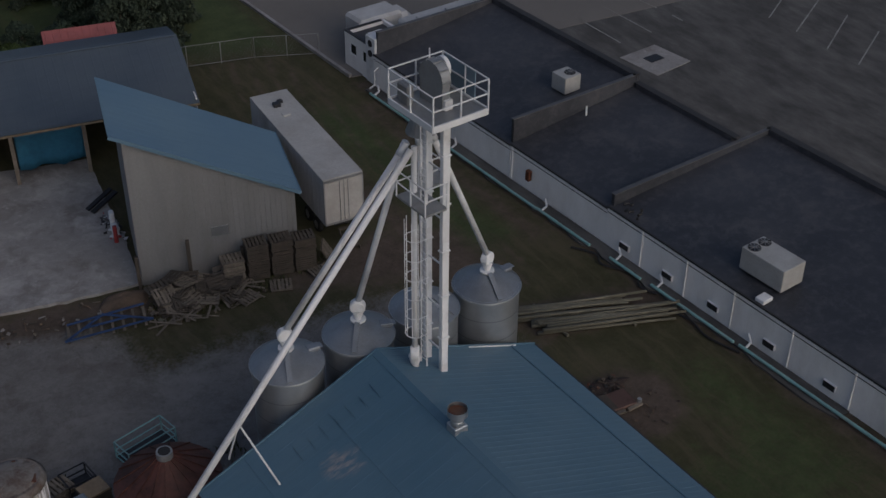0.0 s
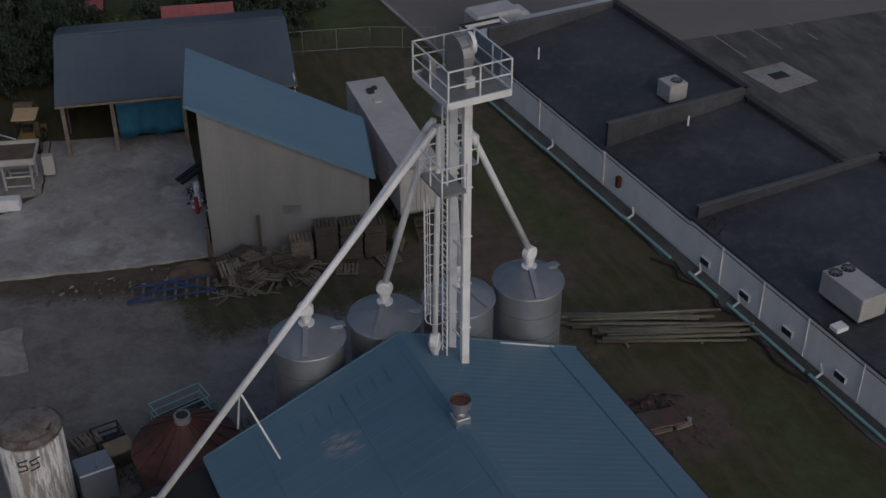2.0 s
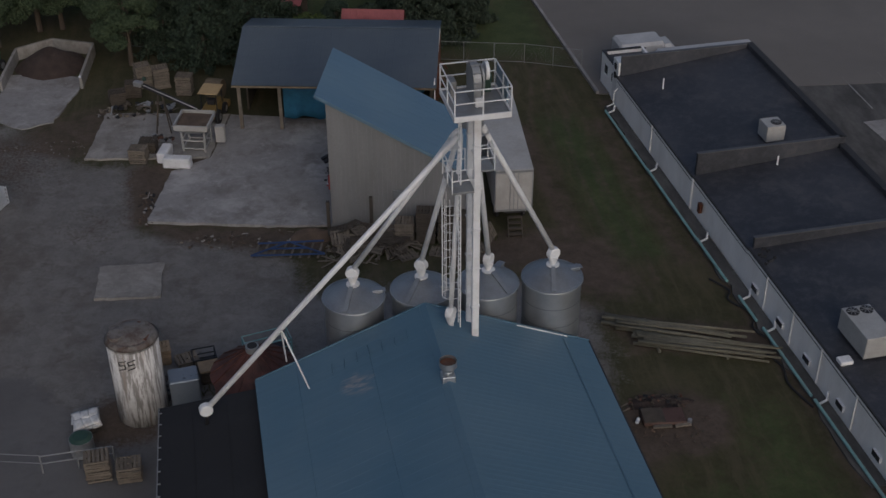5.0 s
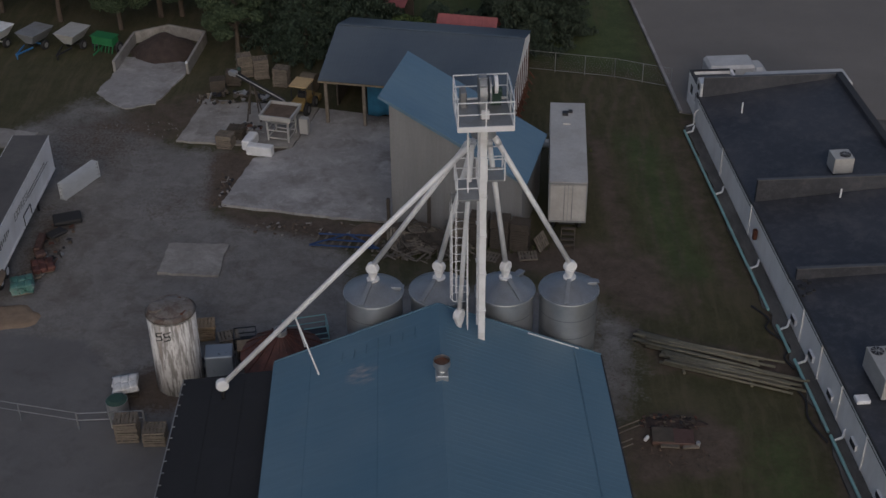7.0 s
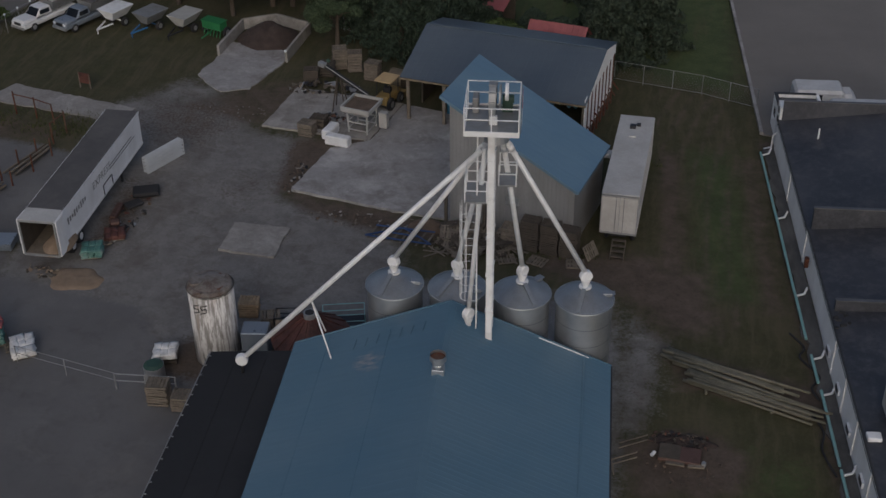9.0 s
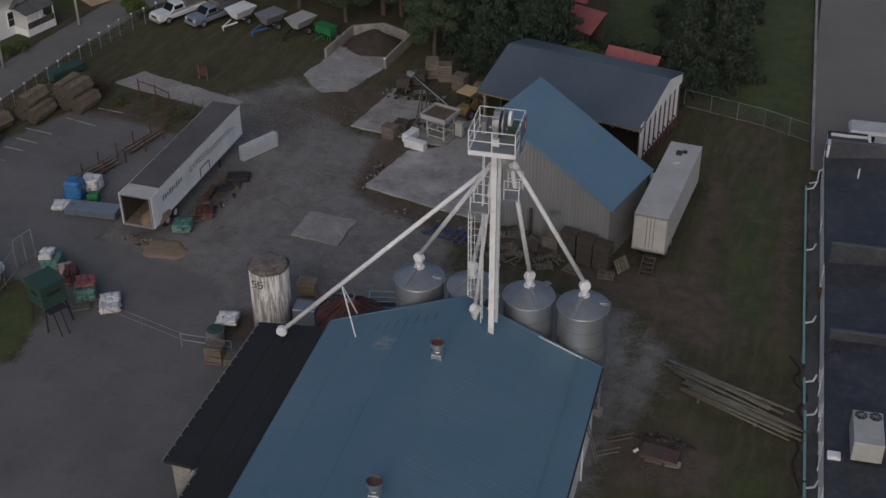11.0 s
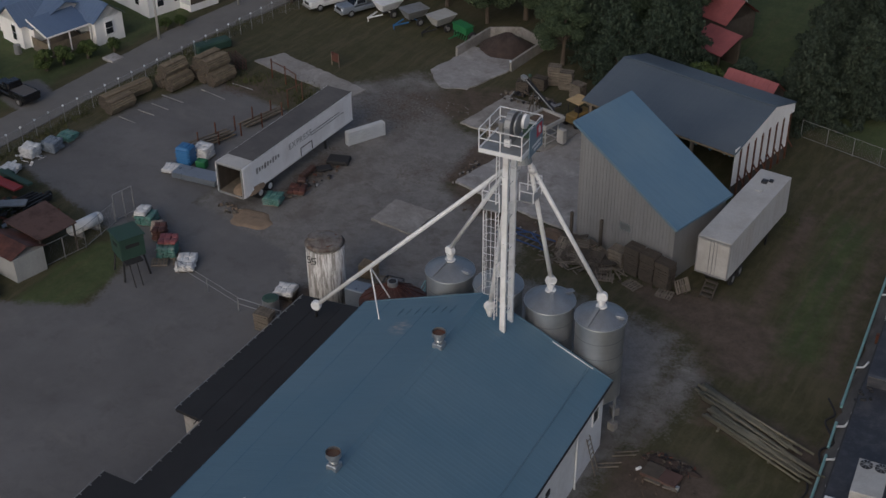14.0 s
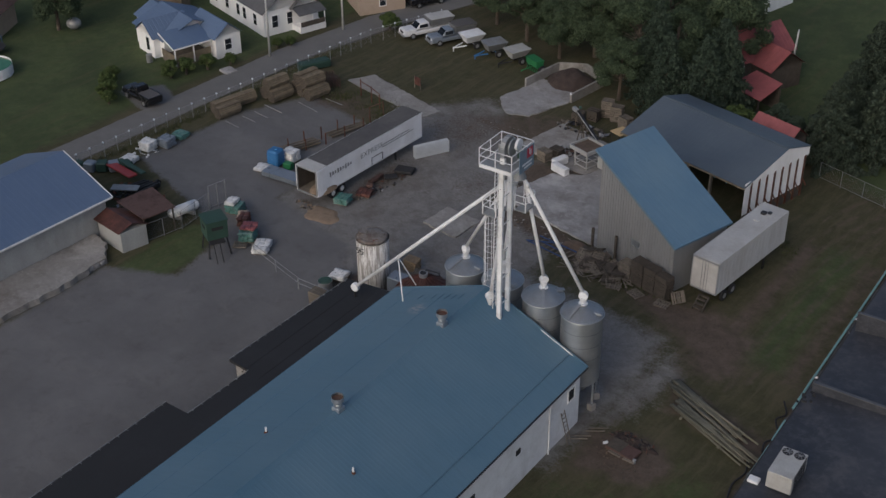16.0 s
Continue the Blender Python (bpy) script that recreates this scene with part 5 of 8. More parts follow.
# parking lot behind the block
sheet("parking_lot", [(30.5, 36.6), (35.5, -60), (110, -60), (110, 31.5)], 0.02, "tar_new", "dark asphalt parking lot with faded lines", "parking lot", 0.2)
sheet("lot_back", [(15.6, 60), (17.6, 36.7), (110, 31.6), (110, 160), (10.0, 160)], 0.04, "lot_far", "pale asphalt yard behind the shops", "parking lot", 0.2)
sheet("lot_slab", [(36.8, 25.7), (40.4, 26.3), (39.8, 29.8), (36.2, 29.4)], 0.06, "concrete", "pale concrete square in the asphalt", "concrete slab")
solid("drain_grate", box(nb(), (38.3, 28.0, 0.07), (1.3, 0.9, 0.05), 5), "dark_metal", "dark drain grate in the slab", "drain grate")
lines = [((37.54, 36.8), (37.8, 31.4)), ((40.7, 37.3), (41.0, 31.7)), ((43.9, 37.0), (44.2, 35.0)), ((44.4, 33.3), (44.45, 32.1)), ((54.7, 31.6), (50.7, 29.05)), ((56.6, 29.6), (50.8, 26.1)), ((56.5, 26.3), (50.7, 22.7)), ((56.4, 22.9), (50.8, 19.6)), ((56.5, 19.5), (51, 16.1))]
for a, b in lines:
    solid("parking_line", beam(nb(), (*a, 0.03), (*b, 0.03), 0.11, 0.02), "line", "faded white parking line", "road marking", "structure")
kerb = nb()
for a, b in (((15.5, 60), (17.5, 36.8)), ((12.5, 95), (15.5, 60))):
    beam(kerb, (*a, 0.1), (*b, 0.1), 0.25, 0.25)
solid("kerb", kerb, "concrete", "pale concrete kerb of the back lot", "kerb", "structure")
# annex, camper and long trailer behind the far block
an = thing("annex", "small white annex with a dark parapet roof", "building")
an.matrix_basis = RB
for at, size in (((0.3, 26.5, 1.25), (0.2, 4.0, 2.8)), ((3.5, 26.5, 1.25), (0.2, 4.0, 2.8)), ((1.9, 28.4, 1.25), (3.0, 0.2, 2.8))):
    part("wall", box(nb(), at, size), "white", an, "white painted wall")
part("roof", box(nb(), (1.9, 26.4, 2.3), (3.0, 3.8, 0.12)), "membrane", an, "dark flat roof")
for at, size in (((0.3, 26.5, 2.68), (0.26, 4.06, 0.06)), ((1.9, 28.4, 2.68), (2.94, 0.26, 0.06))):
    part("coping", box(nb(), at, size), "coping", an)
for y in (25.7, 27.3):
    w = part("window", box(nb(), (0.19, y, 1.6), (0.04, 0.6, 0.7)), "glass", an, "small dark window")
    part("sill", box(nb(), (0.15, y, 1.2), (0.12, 0.7, 0.06)), "white", w)
part("vent_box", box(nb(), (1.5, 26.0, 2.7), (1.2, 1.0, 0.7)), "white", an, "white rooftop vent box", bevel=0.04)
part("drain_pipe", tube(nb(), (0.1, 24.75, 0.1), (0.1, 24.75, 2.5), 0.06), "white_steel", an)
rv = thing("camper_van", "white camper with a rounded roof behind the annex", "camper")
rv.matrix_basis = RB @ pose(1.9, 28.9, 0)
part("body", box(nb(), (1.9, 1.2, 1.6), (3.8, 2.3, 2.1)), "store_white", rv, "white camper body", bevel=0.22)
part("nose", box(nb(), (4.2, 1.2, 1.45), (1.3, 2.1, 1.6)), "store_white", rv, bevel=0.4)
part("window", box(nb(), (1.6, 0.03, 2.1), (1.0, 0.05, 0.5)), "glass", rv)
for x in (0.8, 4.2):
    for y in (0.25, 2.15):
        wheel(rv, (x, y, 0.4), 0.4, 0.25, "Y")
lt = thing("long_trailer", "long white travel trailer behind the flat roofed block", "trailer")
lt.matrix_basis = RB @ pose(4.3, 25.3, 0)
part("body", box(nb(), (4.0, 1.25, 1.65), (8.0, 2.5, 2.3)), "store_white", lt, "white trailer body", bevel=0.18)
for x, sx in ((1.4, 0.7), (4.2, 1.0), (6.6, 0.5)):
    part("roof_vent", box(nb(), (x, 1.3, 2.88), (sx, 0.6, 0.26)), "store_white", lt, "pale roof vent", bevel=0.05)
part("tow_bar", beam(nb(), (8.0, 1.25, 0.55), (9.2, 1.25, 0.5), 0.1, 0.1), "dark_metal", lt)
for y in (0.25, 2.25):
    wheel(lt, (3.4, y, 0.4), 0.4, 0.25, "Y"), wheel(lt, (4.4, y, 0.4), 0.4, 0.25, "Y")



# ---------------------------------------------------------------- the open trailer and yard
def build_open_trailer():
    """Own axes: x across, y from the open rear to the front."""
    t = thing("semi_trailer", "long white box trailer open at the rear, parked", "trailer", (-30.97, 9.85, 0), 1.4)
    w, l, z0, z1 = 2.5, 15.6, 1.15, 3.8
    for x in (0.03, w - 0.03):
        part("side_wall", box(nb(), (x, l / 2, (z0 + z1) / 2), (0.06, l, z1 - z0)), "trailer_white", t, "white side wall with faded lettering")
    for x in (0.075, w - 0.075):
        part("lining", box(nb(), (x, l / 2, (z0 + z1) / 2), (0.02, l - 0.2, z1 - z0 - 0.1)), "brown_wood", t, "dark plywood lining")
    part("front_wall", box(nb(), (w / 2, l - 0.03, (z0 + z1) / 2), (w - 0.12, 0.056, z1 - z0)), "trailer_white", t)
    part("floor", box(nb(), (w / 2, l / 2, z0 + 0.05), (w - 0.12, l - 0.1, 0.1)), "wood", t)
    part("roof_sheet", box(nb(), (w / 2, l / 2 + 0.75, z1 + 0.025), (w, l - 1.5, 0.05)), "trailer_dark", t, "dark weathered roof sheet")
    part("rear_header", box(nb(), (w / 2, 0.75, z1 + 0.03), (w, 1.5, 0.06)), "trailer_top", t, "pale rear roof panel")
    bm = nb()
    box(bm, (0.04, 0.02, (z0 + z1) / 2), (0.1, 0.1, z1 - z0))
    box(bm, (w - 0.04, 0.02, (z0 + z1) / 2), (0.1, 0.1, z1 - z0))
    box(bm, (w / 2, 0.02, z1 - 0.05), (w, 0.1, 0.12))
    box(bm, (w / 2, 0.02, z0), (w, 0.1, 0.16))
    part("rear_frame", bm, "grey_metal", t)
    d = part("door", box(nb(), (w + 0.10, 0.62, (z0 + z1) / 2), (0.05, 1.2, z1 - z0)), "trailer_white", t, "open rear door folded along the side")
    part("door", box(nb(), (-0.08, 0.62, (z0 + z1) / 2), (0.05, 1.2, z1 - z0)), "trailer_white", t)
    bm = nb()
    for s, x in ((1, w + 0.02), (-1, -0.02)):
        box(bm, (x, l / 2, z1 - 0.03), (0.05, l, 0.12))
        box(bm, (x, l / 2, z0 + 0.04), (0.05, l, 0.12))
    part("side_rail", bm, "white_steel", t)
    # lettering that can be read, and worn bars
    cu = bpy.data.curves.new("lettering", "FONT")
    cu.body, cu.size, cu.extrude, cu.space_character = "EXPRESS", 0.78, 0.004, 1.15
    ob = new("lettering", cu)
    ob.parent = t
    ob.matrix_basis = pose(w + 0.036, 6.2, 2.55, 90, 0, 90)
    cu.materials.append(MAT["grey_metal"])
    bm = nb()
    for k in range(9):
        box(bm, (w + 0.035, 1.9 + k * 0.36, 2.75), (0.008, 0.2, 0.5 - 0.12 * (k % 3)))
    part("worn_lettering", bm, "grey_metal", t, "worn lettering bars")
    bm = nb()
    box(bm, (w + 0.035, 11.4, 2.75), (0.008, 4.4, 0.06)), box(bm, (w + 0.035, 11.8, 2.5), (0.008, 4.8, 0.05))
    part("stripe", bm, "dark_metal", t)
    bm = nb()
    for a, b in (((7.8, 1.2), (7.8, 2.0)), ((7.8, 2.0), (9.4, 2.0)), ((9.4, 2.0), (9.4, 1.2))):
        beam(bm, (w + 0.05, *a), (w + 0.05, *b), 0.05, 0.04)
    part("side_door_frame", bm, "dark_metal", t)
    for x in (0.35, w - 0.35):
        for y in (2.9, 4.15):
            wheel(t, (x, y - 0.6, 0.52), 0.52, 0.5, "X", "white_steel")
        part("landing_leg", box(nb(), (x, 11.8, 0.55), (0.14, 0.14, 1.3)), "dark_metal", t)
    part("chassis", box(nb(), (w / 2, l / 2, z0 - 0.16), (1.0, l - 0.6, 0.3)), "dark_metal", t)
    bm = nb()
    for k in range(10):
        beam(bm, (0.2, 5.0 + k * 0.9, z0 - 0.08), (w - 0.2, 5.0 + k * 0.9, z0 - 0.08), 0.06, 0.12)
    part("crossmember", bm, "dark_metal", t, kind="stuff")


build_open_trailer()


def heap(name, label, category, at, rx, ry, h, material, seed=1, n=26, rough=0.25):
    """A mound with an uneven top."""
    rng = random.Random(seed)
    bm = nb()
    rows = []
    for i in range(9):
        f = i / 8
        row = []
        for k in range(n):
            a = k * math.tau / n
            rr = f * (1 + rough * 0.6 * noise.noise((math.cos(a) * 1.5 + seed, math.sin(a) * 1.5, f)))
            z = h * (1 - f * f) * (1 + rough * noise.noise((math.cos(a) * 2.2 * f + seed, math.sin(a) * 2.2 * f, 3.1)))
            row.append(bm.verts.new((rx * rr * math.cos(a), ry * rr * math.sin(a), z - 0.04 if i < 8 else -0.15)))
        rows.append(row)
    for p, q in zip(rows[1:], rows[2:]):
        for k in range(n):
            bm.faces.new((p[k], p[(k + 1) % n], q[(k + 1) % n], q[k]))
    bm.faces.new(rows[1])
    for v in rows[0]:
        bm.verts.remove(v)
    ob = solid(name, bm, material, label, category, smooth=True)
    ob.matrix_basis = pose(*at)
    return ob


heap("grain_spill", "spilled brown grain on the asphalt", "grain heap", (-27.5, 9.3, 0.0), 2.0, 1.2, 0.1, "sand", 3, rough=0.9)
heap("grain_mound", "brown grain heaped in the trailer mouth", "grain heap", (-29.2, 11.5, 1.24), 1.05, 1.7, 0.6, "sand", 8)


# ---------------------------------------------------------------- trees
def leaf_cards(name, centres, size, count, seed, material, parent, flat=0.5, droop=0.0):
    """Many small bent leaf sheets scattered about clump centres: rows of (x, y, z, radius)."""
    rng = np.random.default_rng(seed)
    c = np.array(centres)
    pick = rng.choice(len(c), count, p=c[:, 3] ** 2 / (c[:, 3] ** 2).sum())
    d = rng.normal(size=(count, 3))
    d /= np.linalg.norm(d, axis=1)[:, None]
    at = c[pick, :3] + d * (c[pick, 3] * rng.uniform(0.55, 1.08, count))[:, None] * np.array([1, 1, 0.8])
    nrm = d + rng.normal(scale=flat, size=(count, 3)) + np.array([0, 0, 0.35])
    nrm /= np.linalg.norm(nrm, axis=1)[:, None]
    u = np.cross(nrm, rng.normal(size=(count, 3)))
    u /= np.linalg.norm(u, axis=1)[:, None] + 1e-9
    v = np.cross(nrm, u)
    s = size * rng.uniform(0.55, 1.35, count)[:, None]
    bend = nrm * s * 0.25
    quad = np.stack([at - u * s * 0.5, at + v * s * 0.36 - bend, at + u * s * 0.6 - np.array([0, 0, droop]) * s, at - v * s * 0.36 - bend], 1)
    me = bpy.data.meshes.new(name)
    me.from_pydata(quad.reshape(-1, 3).tolist(), [], np.arange(count * 4).reshape(-1, 4).tolist())
    me.materials.append(MAT[material])
    ob = new(name, me)
    ob.parent = parent
    return tagged(ob, kind="stuff")


def broad_tree(h, r, seed, material, label, count=5200):
    rng = random.Random(seed)
    t = thing("tree", label, "tree", group="trees behind the yard")
    bm = tube(nb(), (0, 0, -0.2), (0.1, 0.05, h * 0.45), 0.26, 9, 0.17)
    tube(bm, (0.1, 0.05, h * 0.44), (0.0, 0.2, h * 0.8), 0.17, 8, 0.05)
    tr = part("trunk", bm, "bark", t)
    clumps, limbs = [], nb()
    for k in range(26):
        f = rng.uniform(0.25, 1.0)
        a = rng.uniform(0, math.tau)
        rr = r * (0.35 + 0.65 * math.sin(math.pi * min(1, f * 0.85 + 0.1))) * rng.uniform(0.45, 0.95)
        p = (rr * math.cos(a), rr * math.sin(a), h * (0.22 + 0.72 * f))
        clumps.append((*p, r * rng.uniform(0.2, 0.42)))
        tube(limbs, (0.05, 0.05, h * (0.2 + 0.45 * f)), p, 0.07, 5, 0.02)
    part("limb", limbs, "bark", t)
    leaf_cards("crown", clumps, 0.27, int(count * 2.4), seed, material, t)
    return t


def fir_tree(h, r, seed, material, label, count=6500):
    rng = random.Random(seed)
    t = thing("conifer", label, "tree", group="conifers behind the barn")
    part("trunk", tube(nb(), (0, 0, -0.2), (0, 0, h * 0.96), 0.24, 8, 0.03), "bark", t)
    clumps, limbs = [], nb()
    for k in range(70):
        f = (k + rng.random()) / 70
        a = k * 2.4 + rng.uniform(-0.3, 0.3)
        reach = r * (1 - f) ** 0.75 * rng.uniform(0.75, 1.1) + 0.15
        z = h * (0.06 + 0.92 * f)
        tip = (reach * math.cos(a), reach * math.sin(a), z - reach * 0.18)
        tube(limbs, (0, 0, z), tip, 0.04, 4, 0.012)
        for g in (0.45, 0.72, 0.97):
            clumps.append((tip[0] * g, tip[1] * g, z - reach * 0.18 * g, 0.26 + 0.22 * reach * (1.15 - g) + 0.1))
    part("limb", limbs, "bark", t)
    leaf_cards("crown", clumps, 0.24, int(count * 2.2), seed, material, t, 0.7, 0.7)
    return t


def place(src, spots):
    """The first spot takes the thing itself, the others copies; rows of x, y, turn, scale."""
    first = spots[0]
    for x, y, turn, k in spots[1:]:
        c = copy_thing(src, pose(x, y, 0, 0, 0, turn))
        c.scale = (k, k, k * (0.92 + 0.16 * ((x * 7.3) % 1)))
    src.matrix_basis = pose(first[0], first[1], 0, 0, 0, first[2])
    src.scale = (first[3],) * 3


place(broad_tree(9.5, 3.6, 1, "leaf_dark", "leafy dark green tree behind the yard"), [(-21.5, 54.5, 0, 1.0), (-27.5, 55, 80, 1.05), (-16.0, 53.5, 160, 1.0), (-33.5, 57.5, 250, 1.1), (-12.5, 60, 30, 1.05), (-39.5, 60, 120, 1.0), (-22, 62, 200, 1.15), (-31, 66, 280, 1.1), (-45, 64, 10, 1.05), (-17, 68, 300, 1.0), (-38, 71, 210, 1.1)])
place(broad_tree(8.0, 3.2, 7, "leaf_dark", "rounded leafy tree at the yard's edge"), [(-19.2, 47.2, 10, 0.85), (-25.6, 55.2, 100, 0.95), (-30.5, 52.2, 190, 0.9), (-36.5, 54.0, 280, 0.95), (-42.5, 56, 60, 0.9), (-48.0, 60.5, 140, 0.9)])
place(fir_tree(10.5, 3.4, 3, "leaf_fir", "dense dark conifer behind the barn"), [(-9.4, 47.6, 0, 0.95), (-8.0, 50.0, 70, 0.95), (-13.2, 46.6, 140, 0.9), (-10.0, 52.2, 220, 1.05), (-16.6, 50.0, 300, 1.0)])
place(fir_tree(9.0, 3.6, 11, "leaf_pine", "broad grey green conifer beside the lawn", 9000), [(4.8, 48.0, 0, 1.0), (8.2, 51.4, 90, 1.0), (4.2, 52.6, 200, 0.95), (2.6, 62.5, 20, 1.0), (6.0, 66.0, 70, 1.1)])
place(broad_tree(3.2, 1.4, 15, "leaf_fir", "low dark shrub beside the garage", 1200), [(0.2, 49.0, 0, 1.0), (-2.2, 50.5, 80, 0.9), (2.4, 51.5, 30, 0.8)])
place(broad_tree(2.6, 1.5, 5, "leaf_light", "bright green bush behind the barn roof", 1300), [(-4.4, 46.0, 0, 1.5), (-61.1, 22.2, 40, 0.7), (-60.2, 24.6, 90, 0.7), (-59.2, 27.2, 10, 0.5), (-61.7, 20.5, 200, 0.75), (-51.6, 46.5, 300, 0.8), (-63.2, 12.8, 130, 0.7), (-65, 14.2, 20, 0.75), (-61.8, 11.8, 70, 0.55), (-66.4, 16, 110, 0.65), (-57.6, 35.3, 0, 0.45), (-58.4, 34.0, 90, 0.45)])
place(broad_tree(6.5, 3.2, 9, "leaf_dark", "wide garden tree on the lawn", 4200), [(-83.4, 21.2, 0, 1.0), (-89.4, 30.2, 60, 1.2), (-80, 40, 100, 1.1), (-92.4, 12.2, 30, 1.0), (-72, 48, 10, 1.2), (-98, 40, 60, 1.3), (-66, 60, 190, 1.1)])


def tufts(name, label, spots, seed, size=0.35, per=26, material="weed"):
    """Tall weeds as many narrow blades; spots: x, y, spread."""
    rng = np.random.default_rng(seed)
    quads = []
    for x, y, spread in spots:
        for k in range(per):
            px, py = x + rng.normal() * spread, y + rng.normal() * spread
            a, h, w = rng.uniform(0, 6.28), size * rng.uniform(0.5, 1.5), 0.035
            dx, dy = math.cos(a), math.sin(a)
            lean = rng.normal(size=2) * 0.3 * h
            quads += [(px - dx * w, py - dy * w, -0.05), (px + dx * w, py + dy * w, -0.05), (px + lean[0] + dx * w * 0.4, py + lean[1] + dy * w * 0.4, h), (px + lean[0] - dx * w * 0.4, py + lean[1] - dy * w * 0.4, h)]
    me = bpy.data.meshes.new(name)
    me.from_pydata(quads, [], np.arange(len(quads)).reshape(-1, 4).tolist())
    me.materials.append(MAT[material])
    tagged(new(name, me), label, "weeds", kind="stuff")


rw = random.Random(3)
tufts("weeds", "tall weeds along fences, slabs and walls", [(-52.2 + rw.uniform(-0.5, 0.5), -4 + k * 0.55, 0.35) for k in range(80)] + [(-4.6 + k * 0.5, 17.4 + rw.uniform(-0.8, 0.8), 0.3) for k in range(22)]
      + [(6 + k * 0.5, 31 + rw.uniform(-1, 1), 0.4) for k in range(8)]
      + [(-12.5 + k * 0.5, 3 + rw.uniform(-1.0, 4), 0.4) for k in range(16)] + [(rw.uniform(-47.1, -34), rw.uniform(27.5, 31), 0.5) for k in range(40)], 2, 0.2)


# ---------------------------------------------------------------- pallets, logs and clutter
def make_pallet(material, label):
    p = thing("pallet", label, "pallet", group="pallets")
    s = None
    for y in (-0.48, 0, 0.48):
        if s is None:
            s = part("stringer", box(nb(), (0, 0, 0.065), (1.2, 0.05, 0.09)), material, p)
            s.matrix_basis = pose(0, y, 0)
        else:
            again(s, "stringer", p, pose(0, y, 0))
    b = None
    for x in (-0.55, -0.33, -0.11, 0.11, 0.33, 0.55):
        if b is None:
            b = part("deck_board", box(nb(), (0, 0, 0.121), (0.13, 1.02, 0.022)), material, p)
            b.matrix_basis = pose(x, 0, 0)
        else:
            again(b, "deck_board", p, pose(x, 0, 0))
    for x in (-0.5, 0, 0.5):
        again(b, "bottom_board", p, pose(x, 0, -0.11))
    return p


PALLET = {"wood": make_pallet("wood", "weathered grey wooden pallet"), "wood_new": make_pallet("wood_new", "pale wooden shipping pallet"), "brown_wood": make_pallet("brown_wood", "dark stained wooden pallet")}
used = set()


def pallet(kind, m):
    if kind not in used:
        used.add(kind)
        PALLET[kind].matrix_basis = m
        return PALLET[kind]
    return copy_thing(PALLET[kind], m)


def stack(kind, x, y, n, rz=0.0, seed=0, z=0.0):
    rng = random.Random(seed + n)
    for k in range(n):
        pallet(kind, pose(x + rng.uniform(-0.04, 0.04), y + rng.uniform(-0.04, 0.04), z + 0.01 + k * 0.135, 0, 0, rz + rng.uniform(-3, 3)))


stack("brown_wood", 1.75, 17.95, 17, -11, 1)
stack("brown_wood", 3.1, 17.68, 17, -11, 2)
stack("brown_wood", 4.4, 17.4, 16, -11, 3)
stack("wood", 0.35, 18.2, 11, -11, 4)
stack("wood", -17.4, -1.5, 10, 4, 5)
stack("wood", -15.8, -1.8, 7, 2, 6)
stack("wood", -17.5, 31.0, 8, -13, 7)
stack("brown_wood", -16.9, 32.3, 7, -9, 8)
stack("wood", -17.9, 43.0, 14, 20, 9)
stack("wood", -16.5, 42.7, 13, 14, 10)
stack("brown_wood", -19.7, 40.2, 8, 15, 11)
stack("wood", -14.6, 41.3, 12, -10, 12)
stack("brown_wood", -18.6, 41.4, 9, 4, 15)
stack("wood_new", -14.8, 7.5, 8, 8, 13)
stack("wood", -13.2, 6.8, 5, 20, 14)
rng = random.Random(12)
for k in range(40):
    u, v = rng.random(), rng.random()
    x = -4.0 + 4.0 * u
    back = 19.0 - 0.2 * (x + 4.0)
    pallet(("brown_wood", "wood", "brown_wood", "wood", "brown_wood")[k % 5], pose(x, back - 1.9 * v, 0.15 + (1.15 - 0.9 * v) * rng.random(), rng.uniform(-28, 28), rng.uniform(-26, 26), rng.uniform(0, 180)))
for x, y, rz in ((0.3, 16.2, 20), (2.4, 16.3, -20), (4.9, 16.4, 5), (-27.3, 13.6, 30), (-35.2, 5.2, 20), (-29.3, 0.8, 35), (-28, 1.8, 35)):
    pallet("wood", pose(x, y, 0.01, 0, 0, rz))
lean = pose(5.75, 17.4, 0.55, 60, 0, 60)
pallet("wood", lean)
boards = thing("scrap_boards", "loose weathered boards lying by the pallets", "scrap wood")
b0 = None
for k in range(22):
    m = pose(-4.5 + rng.random() * 5.5, 15.8 + rng.random() * 1.8, 0.06 + rng.random() * 0.25, rng.uniform(-8, 8), rng.uniform(-8, 8), rng.uniform(0, 180))
    if b0 is None:
        b0 = part("board", box(nb(), (0, 0, 0), (1.9, 0.12, 0.03)), "wood", boards)
        b0.matrix_basis = m
    else:
        again(b0, "board", boards, m)

# blue roof trusses lying by the slab
tr = thing("roof_truss", "blue painted steel truss lying on the ground", "roof truss", (-7.2, 17.75, 0), -8, "blue frames")
for a, b in (((-2.3, -0.9), (0.0, 0.7)), ((0.0, 0.7), (2.4, -0.7)), ((-2.3, -0.9), (2.4, -0.7)), ((-1.2, -0.1), (1.2, -0.05)), ((-2.0, 0.5), (2.2, 0.8))):
    part("bar", beam(nb(), (*a, 0.3), (*b, 0.34), 0.09, 0.09), "blue_steel", tr)
for k in range(8):
    x = -2.1 + k * 0.58
    part("slat", beam(nb(), (x, -0.95, 0.18), (x + 0.15, 0.75, 0.2), 0.14, 0.04), "wood", tr, "grey cross board")

